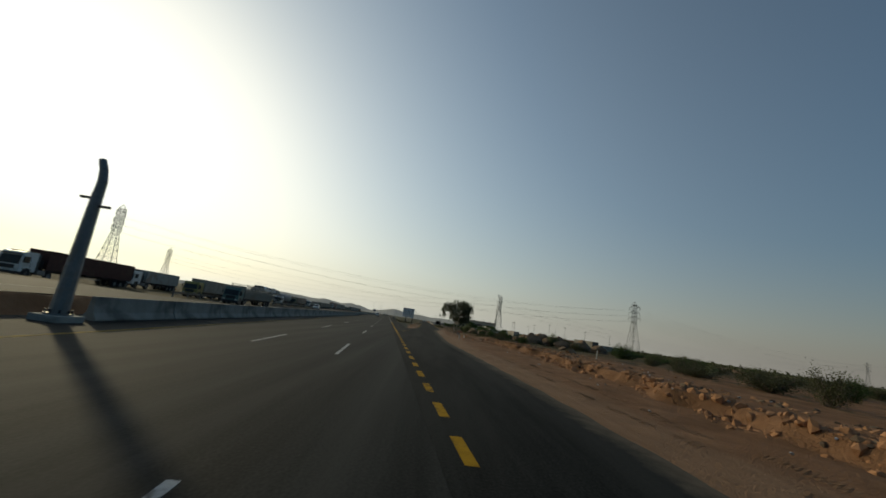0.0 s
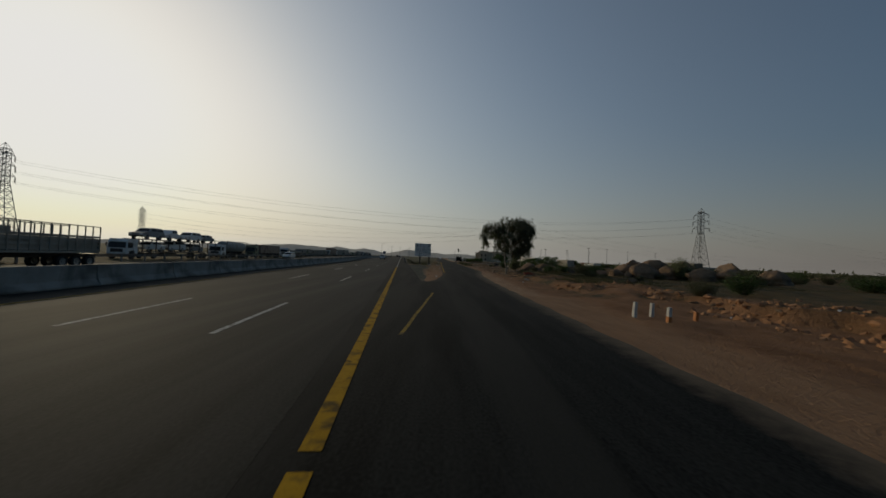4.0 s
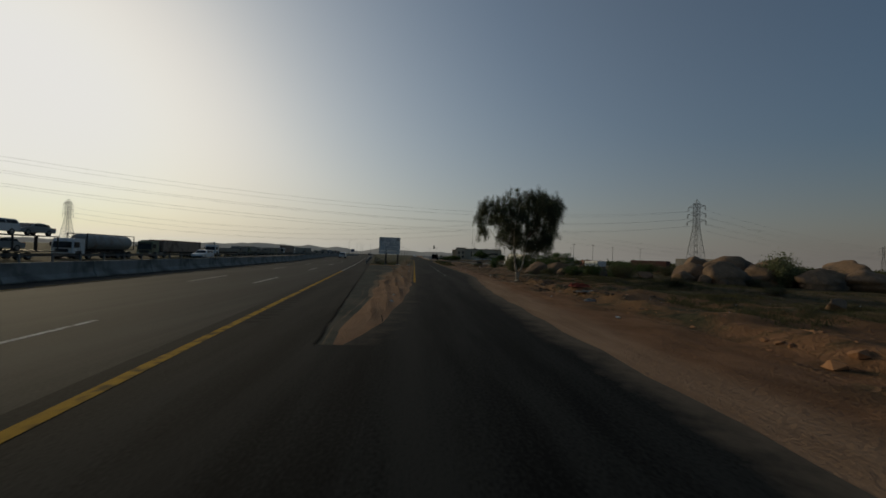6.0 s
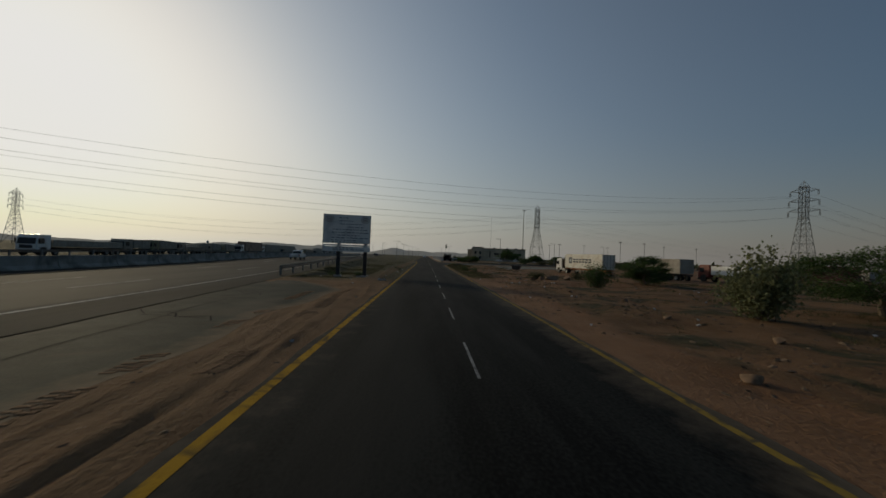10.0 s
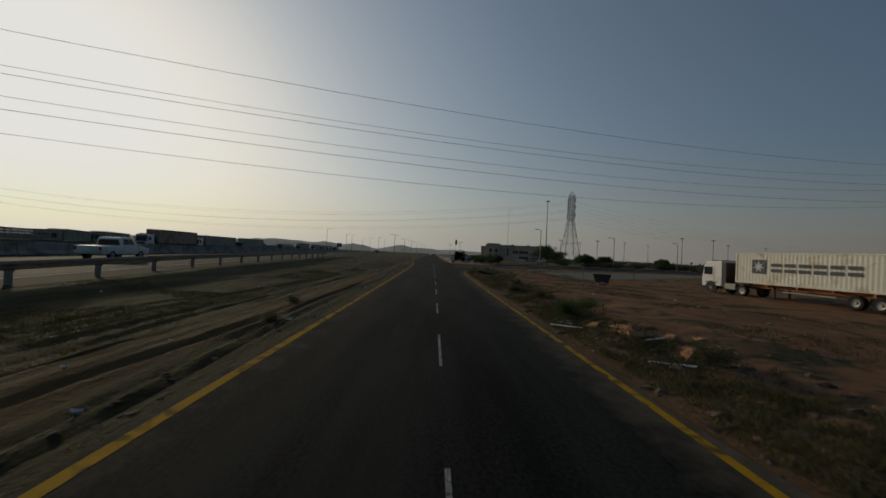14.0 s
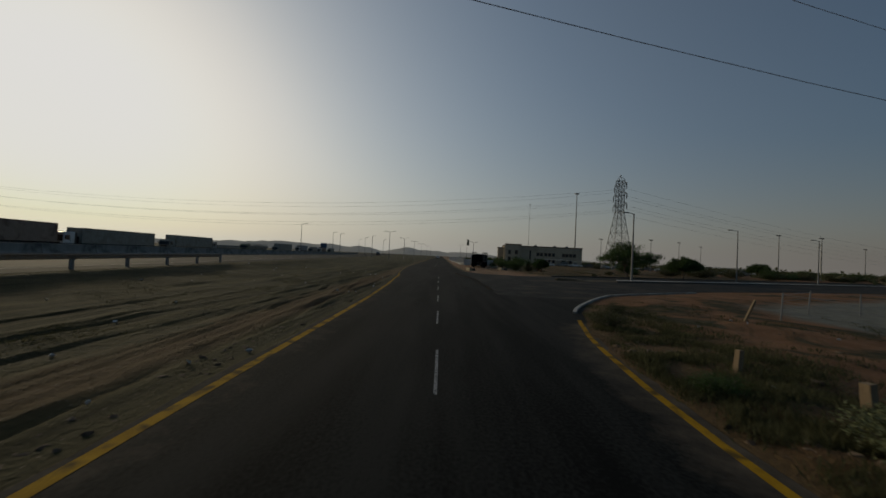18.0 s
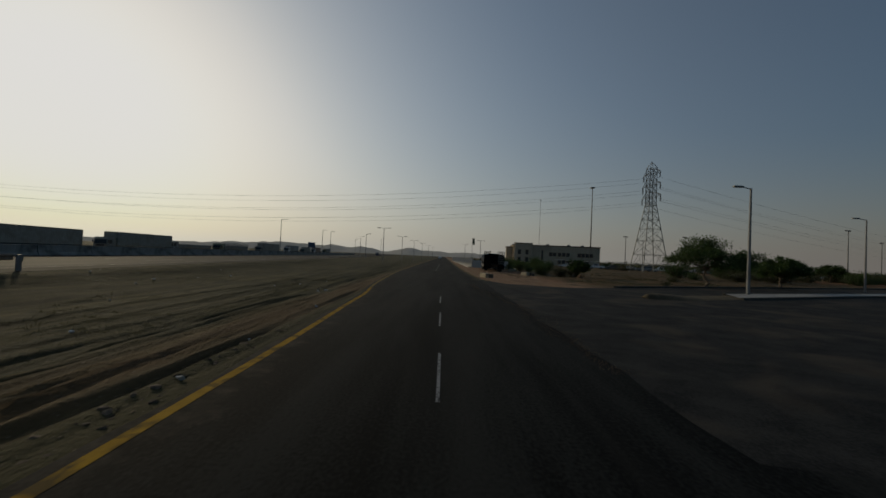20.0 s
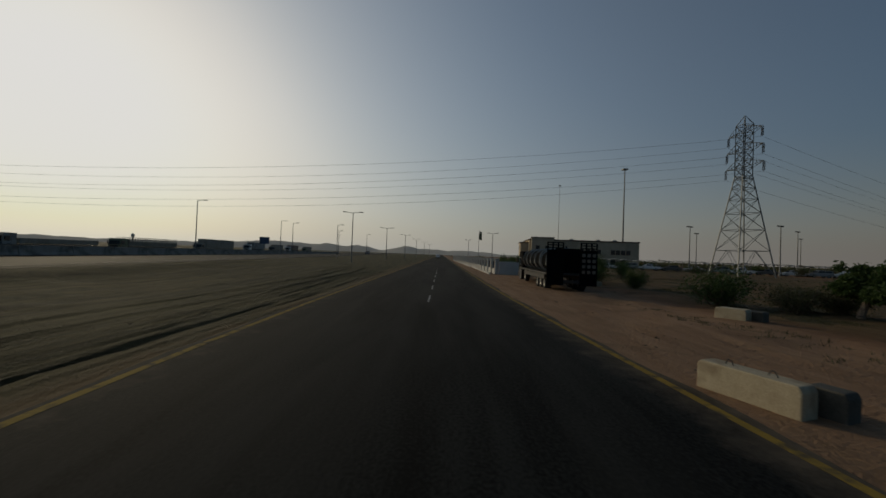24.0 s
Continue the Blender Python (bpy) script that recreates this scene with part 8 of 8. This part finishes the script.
def sticks():
    r = random.Random(5)
    for k in range(16):
        x, y, a, ln = r.uniform(4.9, 8.4), r.uniform(-12.5, -3.5), r.uniform(0, 6.28), r.uniform(0.25, 0.8)
        z = at_ground(x, y) + 0.03
        bm = bmesh.new()
        e = Vector((x + ln * math.cos(a), y + ln * math.sin(a), 0))
        e.z = at_ground(e.x, e.y) + 0.03
        m = Vector((x, y, z)).lerp(e, 0.5) + Vector((0.04, 0.02, 0.03))
        limb(bm, [Vector((x, y, z)), m, e], 0.018, 0.008, 5)
        tagged(part("fallen_stick", bm, BARK_PALE if k % 3 else BARK, None), "dry stick fallen under the gum tree", "stick", "fallen sticks")


sticks()

sp = patchy(900, [(4.9, 7.4, 64, 72), (4.6, 6.2, 66, 70), (3.9, 5.2, 70, 75), (4.3, 5.5, 57, 61.5), (3.9, 5.0, 60, 66)], 91, -0.1, 1.1)
chips("dumped_rubble", sp, sizes(len(sp), 0.015, 0.15, 92, 2.6), STONE, "dark heap of dumped rubble along the verge", "rubble", 93, 0.55)
sp = patchy(46, [(4.6, 6.4, 51.5, 54.5), (5.2, 7.5, 49, 53)], 94, -0.5, 2.0)
chips("earth_lumps", sp, sizes(len(sp), 0.08, 0.42, 95, 2.0), EARTH_RED, "rounded lumps of orange earth beside the road", "earth lumps", 96, 0.5)


def broken_strips():
    """Pale broken lengths of edging lying among the weeds."""
    for x, y, a, ln in ((4.41, 53.9, 2.5, 0.55), (4.3, 53.5, 2.3, 0.5), (4.22, 52.5, 2.2, 1.1), (5.3, 51.2, 0.4, 0.7), (4.6, 66.1, 2.6, 0.6), (6.0, 65.0, 0.8, 0.5), (4.8, 48.6, 2.4, 0.8)):
        e = (x + ln * math.cos(a), y + ln * math.sin(a))
        bm = bmesh.new()
        box(bm, (0, 0, 0), (ln, 0.07, 0.03), bevel=0.006)
        ob = part("broken_strip", bm, WALL_PALE, None)
        ob.matrix_basis = pose((x + e[0]) / 2, (y + e[1]) / 2, max(at_ground(x, y), at_ground(*e)) + 0.02, 0, math.degrees(math.atan2(at_ground(x, y) - at_ground(*e), ln)), math.degrees(a))
        tagged(ob, "pale broken strip lying among the weeds", "debris", "broken strips")


broken_strips()



def seam_gravel():
    rng = np.random.default_rng(71)
    n = 5200
    y = rng.uniform(104, 127, n)
    x = 3.35 - 1.2 * step(112, 124, y) + rng.normal(size=n) * 0.34 * (0.7 + 0.4 * np.sin(y * 0.7)) + 0.08 * np.sin(y * 1.9)
    chips("seam_gravel", np.stack([x, y, 0 * y + 0.003], 1), sizes(n, 0.004, 0.015, 72, 2.0), STONE, "loose gravel along the joint between the two roads", "gravel", 73, 0.6)


seam_gravel()


def litter():
    rng = np.random.default_rng(61)
    sp = patchy(240, [(4, 16, -40, 100), (-8, -3.6, -30, 125), (8, 22, -30, 60), (-20, -9, 30, 130), (5, 20, -115, -45)], 17, -0.6)
    verts, faces = [], []
    for x, y, z in sp:
        s, a = rng.uniform(0.03, 0.12), rng.uniform(0, 6.28)
        k = len(verts)
        ring = []
        for j in range(6):
            w = a + j * 1.047
            r = s * rng.uniform(0.6, 1.2)
            verts.append((x + r * math.cos(w), y + r * math.sin(w) * 0.6, z + 0.03 + rng.uniform(0, 0.07)))
        verts.append((x, y, z + 0.05 + s * 0.5))
        verts.append((x, y, z + 0.01))
        for j in range(6):
            faces.append((k + j, k + (j + 1) % 6, k + 6))
            faces.append((k + (j + 1) % 6, k + j, k + 7))
    ob = flat_mesh("litter", verts, faces, LITTER)
    return tagged(ob, "scattered pale paper and plastic litter", "litter", kind="stuff")


litter()


def scrap(name, x, y, w, l, material, label, seed, h=0.25):
    """A crumpled sheet lying on the ground."""
    rng = np.random.default_rng(seed)
    n = 9
    z0 = at_ground(x, y)
    bm = bmesh.new()
    g = [[bm.verts.new((x + w * (i / (n - 1) - 0.5) + rng.normal() * 0.02, y + l * (j / (n - 1) - 0.5) + rng.normal() * 0.02,
                        z0 + 0.02 + h * abs(noise.noise((i * 0.45, j * 0.45, seed))) * (1 - (2 * i / (n - 1) - 1) ** 4) * (1 - (2 * j / (n - 1) - 1) ** 4))) for i in range(n)] for j in range(n)]
    for j in range(n - 1):
        for i in range(n - 1):
            bm.faces.new((g[j][i], g[j][i + 1], g[j + 1][i + 1], g[j + 1][i]))
    bmesh.ops.solidify(bm, geom=list(bm.faces), thickness=0.015)
    return tagged(part(name, bm, material, None), label, "debris")


scrap("red_tarpaulin", 7.0, -21.8, 1.2, 0.9, TARP_RED, "crumpled dark red tarpaulin lying on the ground", 5, 0.55)
scrap("broken_board", 6.7, -23.4, 1.3, 0.7, CONCRETE, "broken pale board lying on the ground", 6, 0.25)
scrap("broken_board", 6.1, -25.3, 0.9, 0.5, LITTER, "broken pale board lying on the ground", 7, 0.2)
scrap("plastic_sheet", -4.2, 29.6, 0.7, 0.4, LITTER, "crumpled white plastic sheet on the sand", 8, 0.3)
scrap("plastic_sheet", -6.5, 33.8, 0.9, 0.5, LITTER, "crumpled white plastic sheet on the sand", 9, 0.3)
scrap("cardboard", 16.2, 78.3, 1.1, 0.7, PAINT_BROWN, "flattened dark cardboard near the yard", 10, 0.5)


# the hills' material carries painted haze
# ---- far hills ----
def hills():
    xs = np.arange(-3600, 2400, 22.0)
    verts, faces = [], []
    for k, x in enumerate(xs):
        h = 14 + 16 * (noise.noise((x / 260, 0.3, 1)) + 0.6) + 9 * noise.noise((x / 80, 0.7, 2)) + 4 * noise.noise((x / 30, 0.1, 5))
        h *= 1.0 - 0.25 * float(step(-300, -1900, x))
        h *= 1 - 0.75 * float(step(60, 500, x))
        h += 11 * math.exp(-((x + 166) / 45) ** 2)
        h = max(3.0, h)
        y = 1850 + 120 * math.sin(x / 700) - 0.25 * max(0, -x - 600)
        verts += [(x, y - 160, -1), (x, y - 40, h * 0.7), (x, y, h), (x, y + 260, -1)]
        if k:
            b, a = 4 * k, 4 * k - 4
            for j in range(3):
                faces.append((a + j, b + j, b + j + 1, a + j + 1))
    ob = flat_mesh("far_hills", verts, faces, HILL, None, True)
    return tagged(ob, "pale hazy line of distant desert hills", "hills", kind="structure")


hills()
